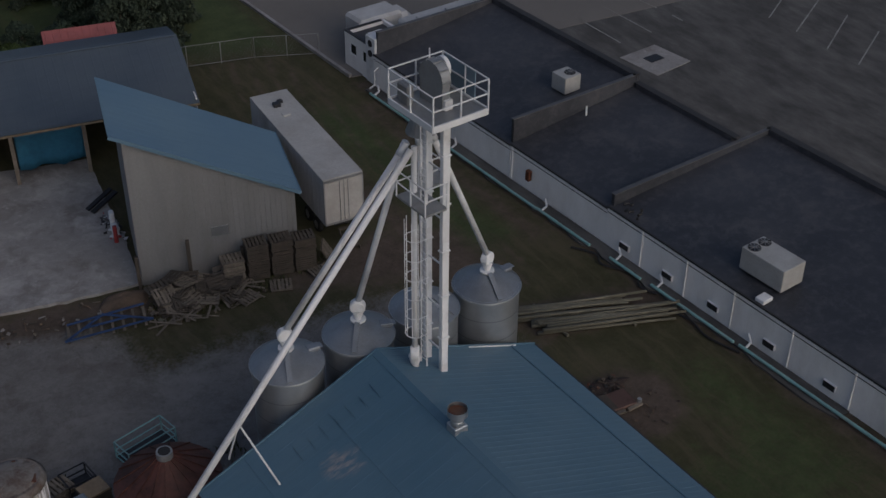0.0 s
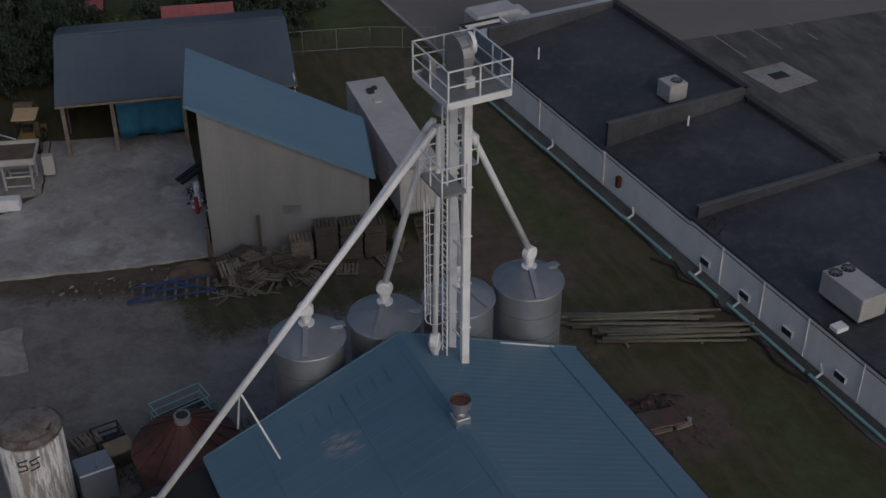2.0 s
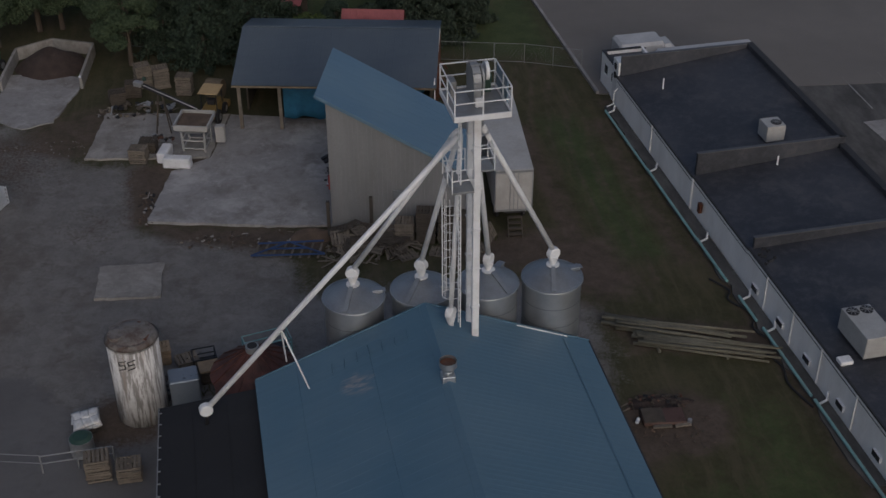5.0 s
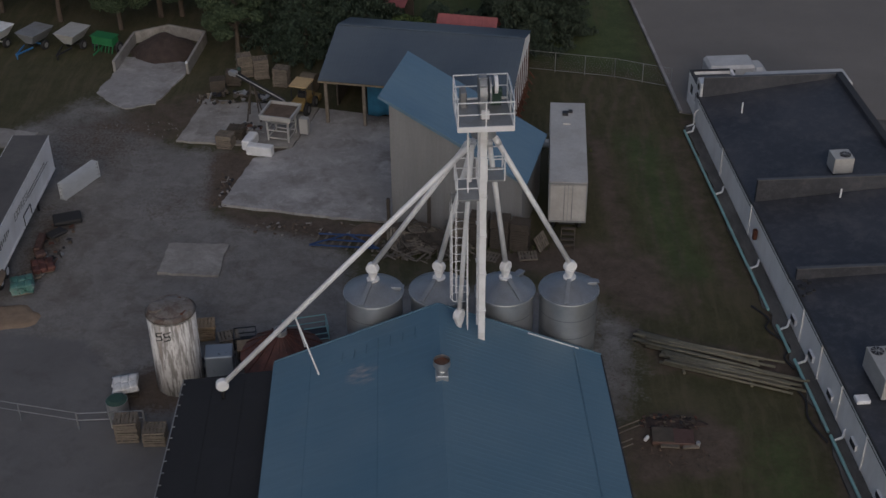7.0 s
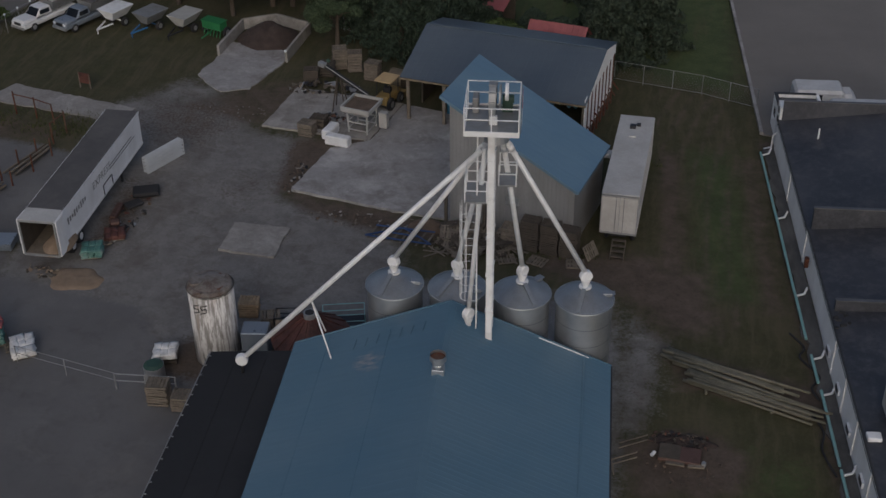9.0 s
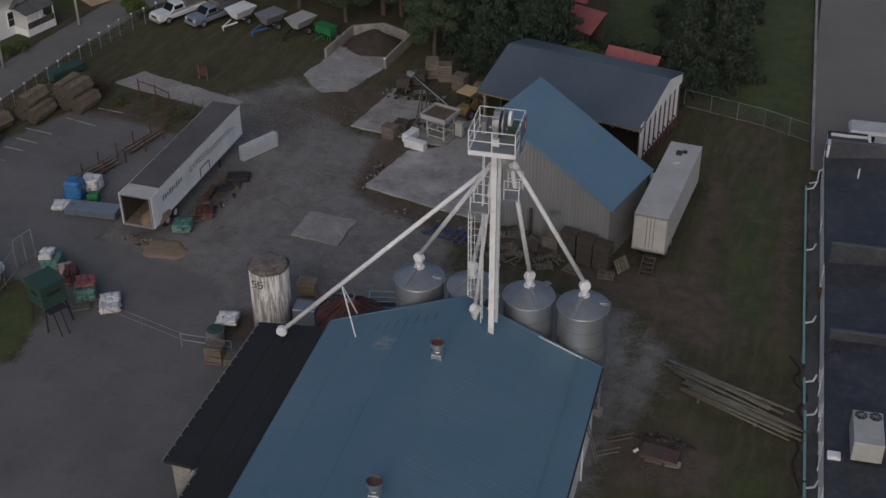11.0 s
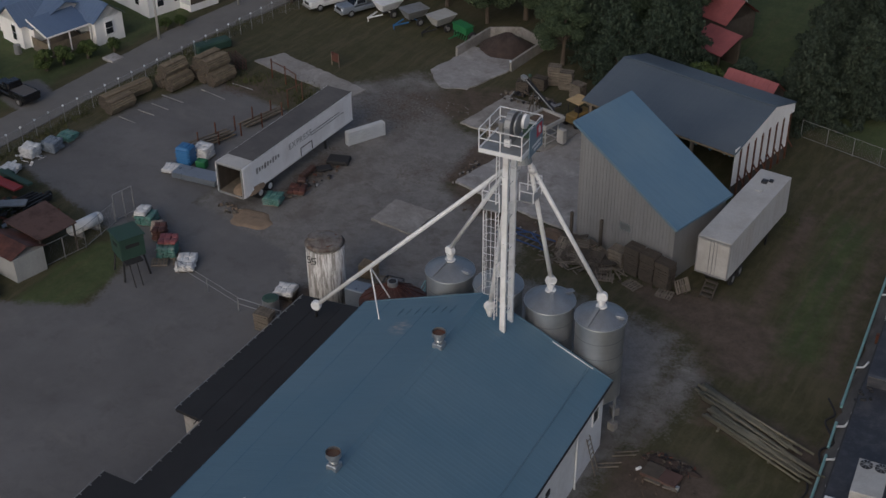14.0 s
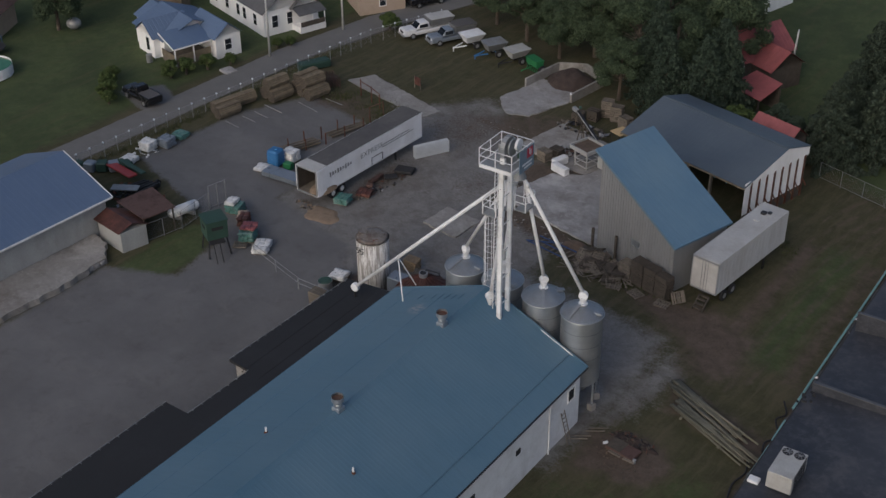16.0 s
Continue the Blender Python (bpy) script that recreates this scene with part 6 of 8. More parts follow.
# long poles in the grass
for k in range(24):
    n, up = k % 12, k // 12
    o = 0.0 if n < 6 else 1.0
    q = (n % 6) * 0.26 + up * 0.13
    a = Vector((11.2 + 1.3 * o + rng.uniform(-0.35, 0.6), 8.3 - 1.75 * o - q + rng.uniform(-0.16, 0.16), 0.14 + 0.2 * up))
    b = Vector((19.3 + 0.9 * o + rng.uniform(-1.6, 0.6), 5.6 - 1.8 * o - q * 0.8 + rng.uniform(-0.3, 0.3), 0.13 + 0.18 * up))
    solid("log_pole", tube(nb(), a, b, 0.11 + rng.uniform(-0.02, 0.025), 8, 0.07), "log", "long grey green timber pole in the grass", "log", group="timber poles", smooth=True)
for f in (0.25, 0.75):
    a, b = Vector((11.6, 8.3, 0.05)).lerp(Vector((19.5, 5.6, 0.05)), f), Vector((11.8, 5.0, 0.05)).lerp(Vector((19.2, 2.8, 0.05)), f)
    solid("log_bearer", tube(nb(), a, b, 0.09, 7), "log", "short log lying under the poles", "log", group="timber poles")

# burn pit
def clutter(name, label, category, x, y, rx, ry, n, mats, seed, size=0.5, high=0.25):
    """A scatter of broken boards, sheets and lumps in one heap."""
    rg = random.Random(seed)
    t = thing(name, label, category, (x, y, 0))
    shapes = []
    for mat in mats:
        for kind in range(3):
            s = ((1.0, 0.12, 0.05), (0.5, 0.4, 0.04), (0.35, 0.25, 0.22))[kind]
            bm = box(nb(), (0, 0, 0), tuple(v * size for v in s))
            for v in bm.verts:
                v.co += Vector((rg.uniform(-1, 1), rg.uniform(-1, 1), rg.uniform(-1, 1))) * 0.05 * size
            shapes.append([("scrap_board", "scrap_sheet", "scrap_lump")[kind], bm, mat, None])
    for k in range(n):
        a, r = rg.uniform(0, math.tau), math.sqrt(rg.random())
        g = 1 - r
        m = pose(rx * r * math.cos(a), ry * r * math.sin(a), 0.03 + high * g * rg.random(), rg.uniform(-25, 25), rg.uniform(-25, 25), rg.uniform(0, 180))
        sh = shapes[k % len(shapes)] if k < len(shapes) else rg.choice(shapes)
        if sh[3] is None:
            sh[3] = part(sh[0], sh[1], sh[2], t)
            sh[3].matrix_basis = m
        else:
            again(sh[3], sh[0], t, m)
    return t


pit = thing("rusty_sheet_bed", "rusty flat sheet bed lying in the bare earth", "scrap metal", (12.3, -1.1, 0), -3)
part("bed", box(nb(), (0, 0, 0.14), (2.3, 1.25, 0.2)), "brown_roof", pit, bevel=0.04)
part("bed_top", box(nb(), (-0.55, 0.02, 0.26), (1.15, 1.15, 0.04)), "brown_wood", pit)
part("pale_rail", beam(nb(), (-0.7, -0.78, 0.15), (0.3, -0.8, 0.17), 0.2, 0.1), "wood", pit)
part("pale_rail", beam(nb(), (0.5, -0.78, 0.12), (1.35, -0.7, 0.14), 0.2, 0.1), "wood", pit)
part("bucket", tube(nb(), (1.3, -0.55, 0.0), (1.32, -0.55, 0.34), 0.12, 10), "grey_metal", pit)
part("can", tube(nb(), (-1.5, -0.35, 0.12), (-1.35, -0.05, 0.12), 0.1, 10), "white_steel", pit)
clutter("burnt_rubble", "charred rubble and scrap behind the sheet bed", "rubble", 12.3, 0.2, 1.9, 0.7, 60, ("black", "brown_wood", "rust", "brown_wood"), 3, 0.45, 0.35)
clutter("earth_rubble", "clods and stones on the bare earth", "rubble", 13.0, -2.2, 2.6, 1.6, 46, ("soil", "brown_wood", "soil"), 5, 0.3, 0.08)
clutter("wood_rubble", "broken boards and stones beside the slab", "rubble", -10.5, 19.6, 4.5, 1.0, 60, ("soil", "wood", "concrete_dark", "brown_wood"), 6, 0.4, 0.12)
clutter("wood_rubble", "broken boards strewn below the pallets", "rubble", -1.6, 17.2, 3.6, 1.7, 60, ("wood", "brown_wood", "wood", "log"), 7, 0.6, 0.3)
clutter("scrap_heap", "scrap iron and sheeting beside the trailer", "scrap metal", -26.8, 17.6, 1.0, 3.8, 70, ("black", "rust", "brown_wood", "soil", "grey_metal"), 8, 0.6, 0.3)
clutter("scrap_heap", "machine scrap and timber beside the hopper", "scrap metal", -16.6, 33.4, 1.6, 1.2, 50, ("grey_metal", "brown_wood", "dark_metal", "rust"), 9, 0.7, 0.6)
clutter("scrap_heap", "dark scrap and timber at the back of the pad", "scrap metal", -18.0, 38.6, 3.2, 1.3, 70, ("wood", "brown_wood", "dark_metal", "grey_metal"), 10, 0.9, 1.0)
clutter("scrap_heap", "loose farm scrap behind the low shelter", "scrap metal", -43.6, 0.6, 3.0, 2.6, 80, ("dark_metal", "black", "grey_metal", "rust", "dark_green"), 11, 0.9, 0.9)
clutter("scrap_heap", "boards and crates behind the old tank", "scrap wood", -13.6, 4.4, 1.2, 2.2, 50, ("wood", "brown_wood", "dark_metal"), 12, 0.7, 0.5)
clutter("spilled_sacks", "torn white sacks lying by the fence", "sacks", -50, 7.2, 1.3, 2.6, 40, ("bag", "bag", "car_grey"), 13, 0.6, 0.4)
clutter("scrap_heap", "tools and bottles against the shed wall", "scrap metal", -3.9, 26.4, 0.55, 1.8, 40, ("dark_metal", "white_steel", "black", "grey_metal", "red"), 16, 0.6, 0.5)
clutter("scrap_heap", "broken planks at the trailer mouth", "scrap wood", -29.9, 9.6, 1.2, 0.6, 20, ("wood", "sand", "brown_wood"), 17, 0.6, 0.15)
clutter("gravel_lumps", "loose lumps of gravel by the drive", "rubble", -24.5, 33.2, 3.5, 1.6, 40, ("concrete_dark", "soil"), 14, 0.22, 0.03)
clutter("slab_rubble", "broken concrete along the slab corner", "rubble", -16.5, 24.8, 0.8, 3.0, 44, ("soil", "concrete_dark", "black"), 15, 0.45, 0.1)
heap("ash_mound", "low mound of ash and soil with scraps", "soil heap", (12.2, 0.2, 0), 1.9, 0.6, 0.18, "mulch", 4, rough=0.8)
heap("soil_mound", "heap of rubble and soil by the slab", "soil heap", (-5.6, 19.4, 0), 1.7, 0.8, 0.5, "soil", 2, rough=0.5)
for x, y in ((9.9, -0.6), (9.4, -2.1)):
    solid("scrap_ladder", beam(beam(nb(), (x - 0.9, y, 0.05), (x + 0.6, y + 0.2, 0.7), 0.06, 0.05), (x - 0.9, y - 0.4, 0.05), (x + 0.6, y - 0.2, 0.7), 0.06, 0.05), "wood", "grey ladder rails leaning by the wall", "scrap wood")

# ---------------------------------------------------------------- old tank, rusty bin and stuff by the lean-to
tank = thing("round_tank", "old round tank with flaking white paint and rusty top", "tank", (-15.45, 3.3, 0))
bm = nb()
bmesh.ops.create_cone(bm, cap_ends=True, segments=36, radius1=1.35, radius2=1.35, depth=5.05, matrix=Matrix.Translation((0, 0, 2.4)))
part("shell", bm, "tank", tank, "streaked white shell", smooth=True)
bm = nb()
bmesh.ops.create_cone(bm, cap_ends=True, segments=36, radius1=1.42, radius2=1.2, depth=0.22, matrix=Matrix.Translation((0, 0, 5.2)))
ball(bm, (0, 0, 5.22), 1.15, 20, 0.22)
part("top", bm, "tank_top", tank, "rust stained domed top", smooth=True)
part("drum_lid", tube(nb(), (-0.75, -0.25, 5.2), (-0.75, -0.25, 5.5), 0.42, 18), "tank_top", tank)
rt = random.Random(4)
for k in range(22):
    a, r = rt.uniform(0, math.tau), 1.2 * math.sqrt(rt.random())
    part("rust_lump", box(nb(), (r * math.cos(a), r * math.sin(a), 5.36 - 0.06 * r), (rt.uniform(0.15, 0.5), rt.uniform(0.1, 0.35), rt.uniform(0.05, 0.16)), rt.uniform(0, 180)), "tank_top" if k % 3 else "rust", tank)
for k in range(2):
    mk = []
    for a, b in (((0.0, 0.34), (0.42, 0.44)), ((0.0, 0.34), (0.05, 0.2)), ((0.05, 0.2), (0.34, 0.26)), ((0.34, 0.26), (0.36, 0.1)), ((0.36, 0.1), (-0.04, 0.0))):
        mk.append((a, b))
    bm = nb()
    for a, b in mk:
        def on(p):
            ang = -1.75 + (p[0] + k * 0.5 - 0.45) / 1.37
            return (1.365 * math.cos(ang), 1.365 * math.sin(ang), 3.85 + p[1] * 1.5 + k * 0.06)
        beam(bm, on(a), on(b), 0.09, 0.03)
    part("spray_mark", bm, "graffiti", tank, "black sprayed zigzag mark")

rb = thing("rusty_bin", "wide rusted red grain bin with conical roof", "grain bin", (-9.26, 2.5, 0))
bm = nb()
bmesh.ops.create_cone(bm, cap_ends=True, segments=32, radius1=2.2, radius2=2.2, depth=2.9, matrix=Matrix.Translation((0, 0, 1.35)))
part("shell", bm, "red_rust", rb, smooth=True)
bm = nb()
bmesh.ops.create_cone(bm, cap_ends=False, segments=32, radius1=2.36, radius2=0.36, depth=1.35, matrix=Matrix.Translation((0, 0, 3.45)))
part("roof", bm, "red_rust", rb, "rusted red cone roof")
for k in range(16):
    a = k * math.tau / 16
    part("seam", beam(nb(), (2.34 * math.cos(a), 2.34 * math.sin(a), 2.82), (0.38 * math.cos(a), 0.38 * math.sin(a), 4.15), 0.03, 0.06), "red_rust", rb)
bm = tube(nb(), (0, 0, 4.0), (0, 0, 4.45), 0.36, 18)
part("collar", bm, "grey_metal", rb)
# the collar is closed; a black disc imitates the shaded opening
part("mouth", tube(nb(), (0, 0, 4.4), (0, 0, 4.47), 0.27, 16), "black", rb, "black disc for the darkness inside the mouth")


def wire_cage(x, y, rz, w, d, h, material, label):
    c = thing("wire_crate", label, "crate", (x, y, 0), rz, "crates")
    for i in (0, 1):
        for j in (0, 1):
            part("post", beam(nb(), (i * w, j * d, 0), (i * w, j * d, h), 0.06, 0.06), material, c)
    for z in (h, h * 0.5, 0.1):
        bm = nb()
        for a, b in (((0, 0), (w, 0)), ((w, 0), (w, d)), ((w, d), (0, d)), ((0, d), (0, 0))):
            beam(bm, (*a, z), (*b, z), 0.05, 0.05)
        part("rail", bm, material, c)
    part("floor", box(nb(), (w / 2, d / 2, 0.08), (w, d, 0.05)), "dark_metal", c)


wire_cage(-9.8, 6.7, 15, 2.6, 1.2, 1.0, "teal", "pale green steel pen panels in a frame")
wire_cage(-12.8, 6.2, 10, 1.3, 1.1, 0.8, "dark_metal", "dark steel crate by the rusty bin")
solid("steel_bin", box(nb(), (-13.2, 3.9, 0.85), (1.6, 1.3, 1.9), 8), "car_grey", "blue grey steel bin beside the tank", "bin", bevel=0.06)
solid("plywood_sheet", box(nb(), (-11.9, 5.6, 0.86), (1.2, 1.0, 0.1), 12), "wood_new", "pale plywood sheet on a stack", "plywood")
stack("brown_wood", -11.9, 5.6, 6, 12, 30)
stack("brown_wood", -18.3, 2.2, 4, 10, 31)
solid("plastic_tub", tube(nb(), (-18.4, 0.4, 0), (-18.4, 0.4, 1.0), 0.62, 18), "grey_metal", "round grey tub with a green lid", "tub")
solid("tub_lid", tube(nb(), (-18.4, 0.4, 1.0), (-18.4, 0.4, 1.12), 0.6, 18, 0.4), "dark_green", "green plastic lid on the tub", "lid")


def fence(name, pts, h, label, post="grey_metal", rails=(1.0, 0.06), mid=None, gap=2.6, r=0.03, wires=0, cap=None):
    f = thing(name, label, "fence")
    for (x1, y1), (x2, y2) in zip(pts, pts[1:]):
        n = max(1, round(math.hypot(x2 - x1, y2 - y1) / gap))
        for k in range(n + 1):
            x, y = x1 + (x2 - x1) * k / n, y1 + (y2 - y1) * k / n
            p = part("post", tube(nb(), (x, y, -0.2), (x, y, h), r, 7), post, f)
            if cap:
                part("cap", ball(nb(), (x, y, h + 0.02), 0.11, 8), cap, p, "white post cap")
        for z in rails:
            part("rail", tube(nb(), (x1, y1, h * z), (x2, y2, h * z), r * 0.7, 6), post, f)
        if wires:
            bm = nb()
            m = int(math.hypot(x2 - x1, y2 - y1) / 0.28)
            for k in range(m):
                for s in (0, 1):
                    xa, ya = x1 + (x2 - x1) * k / m, y1 + (y2 - y1) * k / m
                    xb, yb = x1 + (x2 - x1) * min(m, k + 4) / m, y1 + (y2 - y1) * min(m, k + 4) / m
                    beam(bm, (xa, ya, h if s else 0.05), (xb, yb, 0.05 if s else h), 0.005, 0.005)
            part("wire_mesh", bm, post, f, kind="stuff")
    return f


fence("chain_fence", [(5.5, 44.6), (12.8, 43.0), (17.2, 41.2)], 1.7, "chain link fence with leaning posts", wires=1, gap=2.4)
fence("chain_fence", [(-36.3, -4.2), (-35.6, -0.5), (-36.2, 3.3)], 1.8, "grey chain link fence by the sheds", wires=1, gap=2.2)
fence("chain_fence", [(-52.3, -6), (-52.3, 12), (-51.3, 28.6), (-50.7, 42), (-48.0, 52)], 1.6, "roadside wire fence with white capped posts", "grey_metal", (1.0,), gap=1.7, cap="sign_white", wires=1, r=0.03)
fence("chain_fence", [(-21.4, 51.6), (-15.6, 49.0)], 1.5, "old wire fence under the trees", wires=1, gap=2.0)
fence("pipe_gate", [(-27.2, 0.5), (-20.3, -0.9)], 1.15, "long pipe gate across the yard", rails=(1.0, 0.55), gap=4.0, r=0.035)
fence("pipe_gate", [(-20.3, -0.9), (-16.7, -0.6)], 1.1, "grey pipe fence by the pallets", rails=(1.0, 0.55), gap=1.9, r=0.05)
fence("pole_tripod", [(-36.3, 3.5), (-36.0, 5.3)], 2.4, "bent pipe posts at the fence end", gap=1.0, r=0.05)


# ---------------------------------------------------------------- round post bundles, racks, sacks
def post_bundle(x, y, rz, n, z=0.0, l=2.8):
    b = thing("post_bundle", "round bundle of brown treated fence posts", "post bundle", (x, y, z), rz, "post bundles")
    first = None
    rows = [(4, 0), (5, 1), (6, 2), (7, 3), (6, 4), (5, 5), (4, 6)]
    cap = None
    for m, r in rows:
        for k in range(m):
            at = pose(0, (k - (m - 1) / 2) * 0.2, 0.13 + r * 0.18)
            if first is None:
                first = part("post", tube(nb(), (-l / 2, 0, 0), (l / 2, 0, 0), 0.1, 8), "post_wood", b)
                first.matrix_basis = at
            else:
                again(first, "post", b, at)
    # thin dark discs on the sawn ends put their shade into the colour
    ends = nb()
    for m, r in rows:
        for k in range(m):
            for e in (-1, 1):
                c = (e * l / 2, (k - (m - 1) / 2) * 0.2, 0.13 + r * 0.18)
                tube(ends, c, (c[0] + e * 0.015, c[1], c[2]), 0.094, 8)
    part("post_end", ends, "brown_wood", b, "sawn post ends with shade painted in as dark discs", kind="stuff")
    return b


B0 = post_bundle(-49.6, 18.0, 84, 0)
for x, y, z, rz in ((-50.8, 18.6, 0, 82), (-50.4, 21.0, 0, 80), (-48.1, 24.4, 0, 86), (-49.4, 24.6, 0, 86), (-48.8, 24.5, 1.15, 85), (-45.3, 27.2, 0, 84), (-46.6, 27.4, 0, 84), (-47.9, 27.7, 0, 84), (-46.0, 27.3, 1.15, 83), (-47.2, 27.6, 1.15, 85)):
    copy_thing(B0, pose(x, y, z, 0, 0, rz))
for k, (a, b) in enumerate((((-48.8, 16.9), (-46.6, 16.7)), ((-48.2, 18.8), (-46.2, 18.7)), ((-48, 20.4), (-45.8, 20.2)), ((-48.4, 22.2), (-45.6, 22)), ((-46, 25), (-42.7, 24.5)), ((-44.3, 27.5), (-41.7, 27.4)))):
    solid("parking_line", beam(nb(), (*a, 0.0), (*b, 0.0), 0.08, 0.06), "line", "faded white bay line by the post bundles", "road marking", "structure")
g = thing("green_bundle", "stack wrapped in dark green sheeting", "wrapped stack", (-50.9, 32.5, 0), 68)
part("wrap", box(nb(), (0, 0, 0.45), (3.8, 1.3, 0.95)), "dark_green", g, bevel=0.15)
fr = thing("red_frames", "red painted steel gates leaning together", "steel gates", (-46.7, 30.3, 0), -25)
for k in range(4):
    gate = part("gate", beam(nb(), (-1.2 + k * 0.15, k * 0.3, 0.0), (-1.2 + k * 0.15, k * 0.3, 1.2), 0.05, 0.05), "red_rust", fr)
    part("stile", beam(nb(), (1.1 + k * 0.15, k * 0.3, 0.0), (1.1 + k * 0.15, k * 0.3, 1.2), 0.05, 0.05), "red_rust", gate)
    for z in (0.15, 0.5, 0.85, 1.15):
        part("bar", beam(nb(), (-1.2 + k * 0.15, k * 0.3, z), (1.1 + k * 0.15, k * 0.3, z), 0.05, 0.05), "red_rust", gate)

# iron stake rack with timbers
rk = thing("stake_rack", "rusty iron stake rack holding timber", "rack")
for x, y, h in ((-38.9, 16.4, 1.3), (-38.5, 18.3, 1.5), (-38, 20.3, 1.4), (-37.5, 22.2, 1.6), (-37, 24.2, 1.5), (-36.6, 26.2, 1.8), (-36.3, 28, 1.9), (-37.6, 17.6, 1.2), (-36.9, 19.8, 1.2), (-36.3, 22, 1.4), (-35.9, 24.4, 1.5), (-41.7, 30.4, 2.0), (-39.7, 29.9, 1.9), (-37.9, 29.2, 1.8)):
    part("stake", beam(nb(), (x, y, -0.1), (x, y, h), 0.09, 0.09), "rust", rk)
for a, b in (((-41.7, 30.4), (-39.7, 29.9)), ((-39.7, 29.9), (-37.9, 29.2)), ((-36.6, 26.2), (-36.3, 28))):
    part("crossbar", beam(nb(), (*a, 1.75), (*b, 1.75), 0.07, 0.07), "rust", rk)
for k in range(16):
    f = k % 8
    a, b = ((-38.2 + 0.16 * f, 21.0), (-37.0 + 0.1 * f, 25.2)) if k < 8 else ((-39.4 + 0.16 * f, 15.6), (-38.2 + 0.14 * f, 19.4))
    solid("timber", beam(nb(), (*a, 0.2 + 0.13 * (k % 3)), (*b, 0.2 + 0.13 * (k % 3)), 0.14, 0.1), "wood" if k % 3 else "post_wood", "sawn timber lying in the rack", "timber", group="timbers")


def sacks(name, label, x, y, rz, w, d, h, material, seed=0, z=0.0):
    s = thing(name, label, "sacks", (x, y, z), rz, "sack stacks")
    rg = random.Random(seed)
    first = None
    nz = max(1, round(h / 0.16))
    for k in range(nz):
        for i in range(max(1, round(w / 0.45))):
            for j in range(max(1, round(d / 0.65))):
                m = pose(-w / 2 + 0.22 + i * 0.45 + rg.uniform(-0.05, 0.05), -d / 2 + 0.3 + j * 0.65 + rg.uniform(-0.05, 0.05), 0.16 + k * 0.15, rg.uniform(-4, 4), rg.uniform(-4, 4), rg.uniform(-16, 16))
                if first is None:
                    bm = box(nb(), (0, 0, 0), (0.5, 0.72, 0.18))
                    bmesh.ops.subdivide_edges(bm, edges=bm.edges[:], cuts=3, use_grid_fill=True)
                    for v in bm.verts:
                        e = max(abs(v.co.x) / 0.25, abs(v.co.y) / 0.36)
                        v.co.z *= 1.15 - 0.55 * e ** 3 + rg.uniform(-0.12, 0.12)
                        v.co.x *= 1 - 0.12 * (abs(v.co.y) / 0.36) ** 2 * (abs(v.co.y) < 0.3)
                    first = part("sack", bm, material, s, smooth=True)
                    first.matrix_basis = m
                else:
                    again(first, "sack", s, m)
    pl = part("base_board", box(nb(), (0, 0, 0.05), (w, d, 0.1)), "wood", s)
    return s


sacks("sack_stack", "white plastic feed sacks piled loosely", -49.6, 4.9, 10, 1.3, 1.6, 0.5, "bag", 1)
sacks("sack_stack", "white sacks stacked on a pallet", -50.2, 7.7, 10, 1.3, 1.4, 0.9, "bag", 2)
sacks("sack_stack", "pale wrapped sacks stacked on a pallet", -49.3, 9.4, 5, 1.3, 1.4, 0.9, "car_grey", 3)
sacks("sack_stack", "dark green sacks on a pallet", -49.6, 11.5, 5, 1.4, 1.4, 0.5, "teal_bag", 4)
sacks("sack_stack", "white sacks stacked beside blue drums", -37.1, 15.1, 5, 1.4, 1.4, 1.1, "bag", 5)
sacks("sack_stack", "teal and white sacks on a pallet", -34.1, 4.8, 20, 1.4, 1.5, 0.75, "teal_bag", 6)
sacks("sack_stack", "white sacks lying on teal ones", -34.4, 4.7, 20, 0.9, 1.4, 0.25, "bag", 7, 0.8)
sacks("sack_stack", "red printed sacks on a pallet", -31.6, 3.5, 30, 1.0, 1.1, 0.9, "red_rust", 8)
sacks("sack_stack", "teal wrapped sacks under netting", -29.5, 2.1, 30, 1.5, 1.5, 1.0, "teal_bag", 9)
sacks("sack_stack", "white sacks flat on a pallet", -27.4, 1.6, 30, 1.3, 2.0, 0.45, "bag", 10)
sacks("sack_stack", "pink printed sacks on top of teal ones", -29.7, 2.3, 30, 1.2, 1.3, 0.16, "red_roof", 41, 1.05)
sacks("sack_stack", "cream paper sacks leaning on red ones", -32.6, 4.2, 40, 0.9, 1.3, 0.5, "cream", 42)
sacks("sack_stack", "teal sacks on a pallet by the trailer wheels", -27.4, 12.2, 20, 1.3, 1.3, 0.7, "teal_bag", 11)
sacks("sack_stack", "red and green sacks by the trailer", -26.7, 14.4, 25, 1.3, 1.0, 0.3, "red_rust", 12)
sacks("sack_stack", "small white bags on the asphalt", -38, 11.9, 20, 1.2, 1.2, 0.35, "bag", 13)
solid("black_sheeting", box(box(nb(), (-26.7, 20.3, 0.2), (1.9, 1.3, 0.35), 20), (-27, 18.6, 0.12), (1.3, 0.9, 0.22), 50), "black", "folded black plastic sheeting by the trailer", "sheeting", bevel=0.08)
solid("rusty_scrap", box(box(nb(), (-27.7, 17.2, 0.25), (0.5, 2.0, 0.4), 5), (-27.3, 15.9, 0.2), (0.7, 0.7, 0.35), 30), "brown_roof", "rusty scrap iron under the trailer side", "scrap metal", bevel=0.08)
d = thing("plastic_tank", "tall blue plastic tank with moulded ribs", "tank", (-37.7, 13.5, 0), 10)
part("shell", box(nb(), (0, 0, 0.85), (1.35, 1.3, 1.7)), "blue_plastic", d, bevel=0.16)
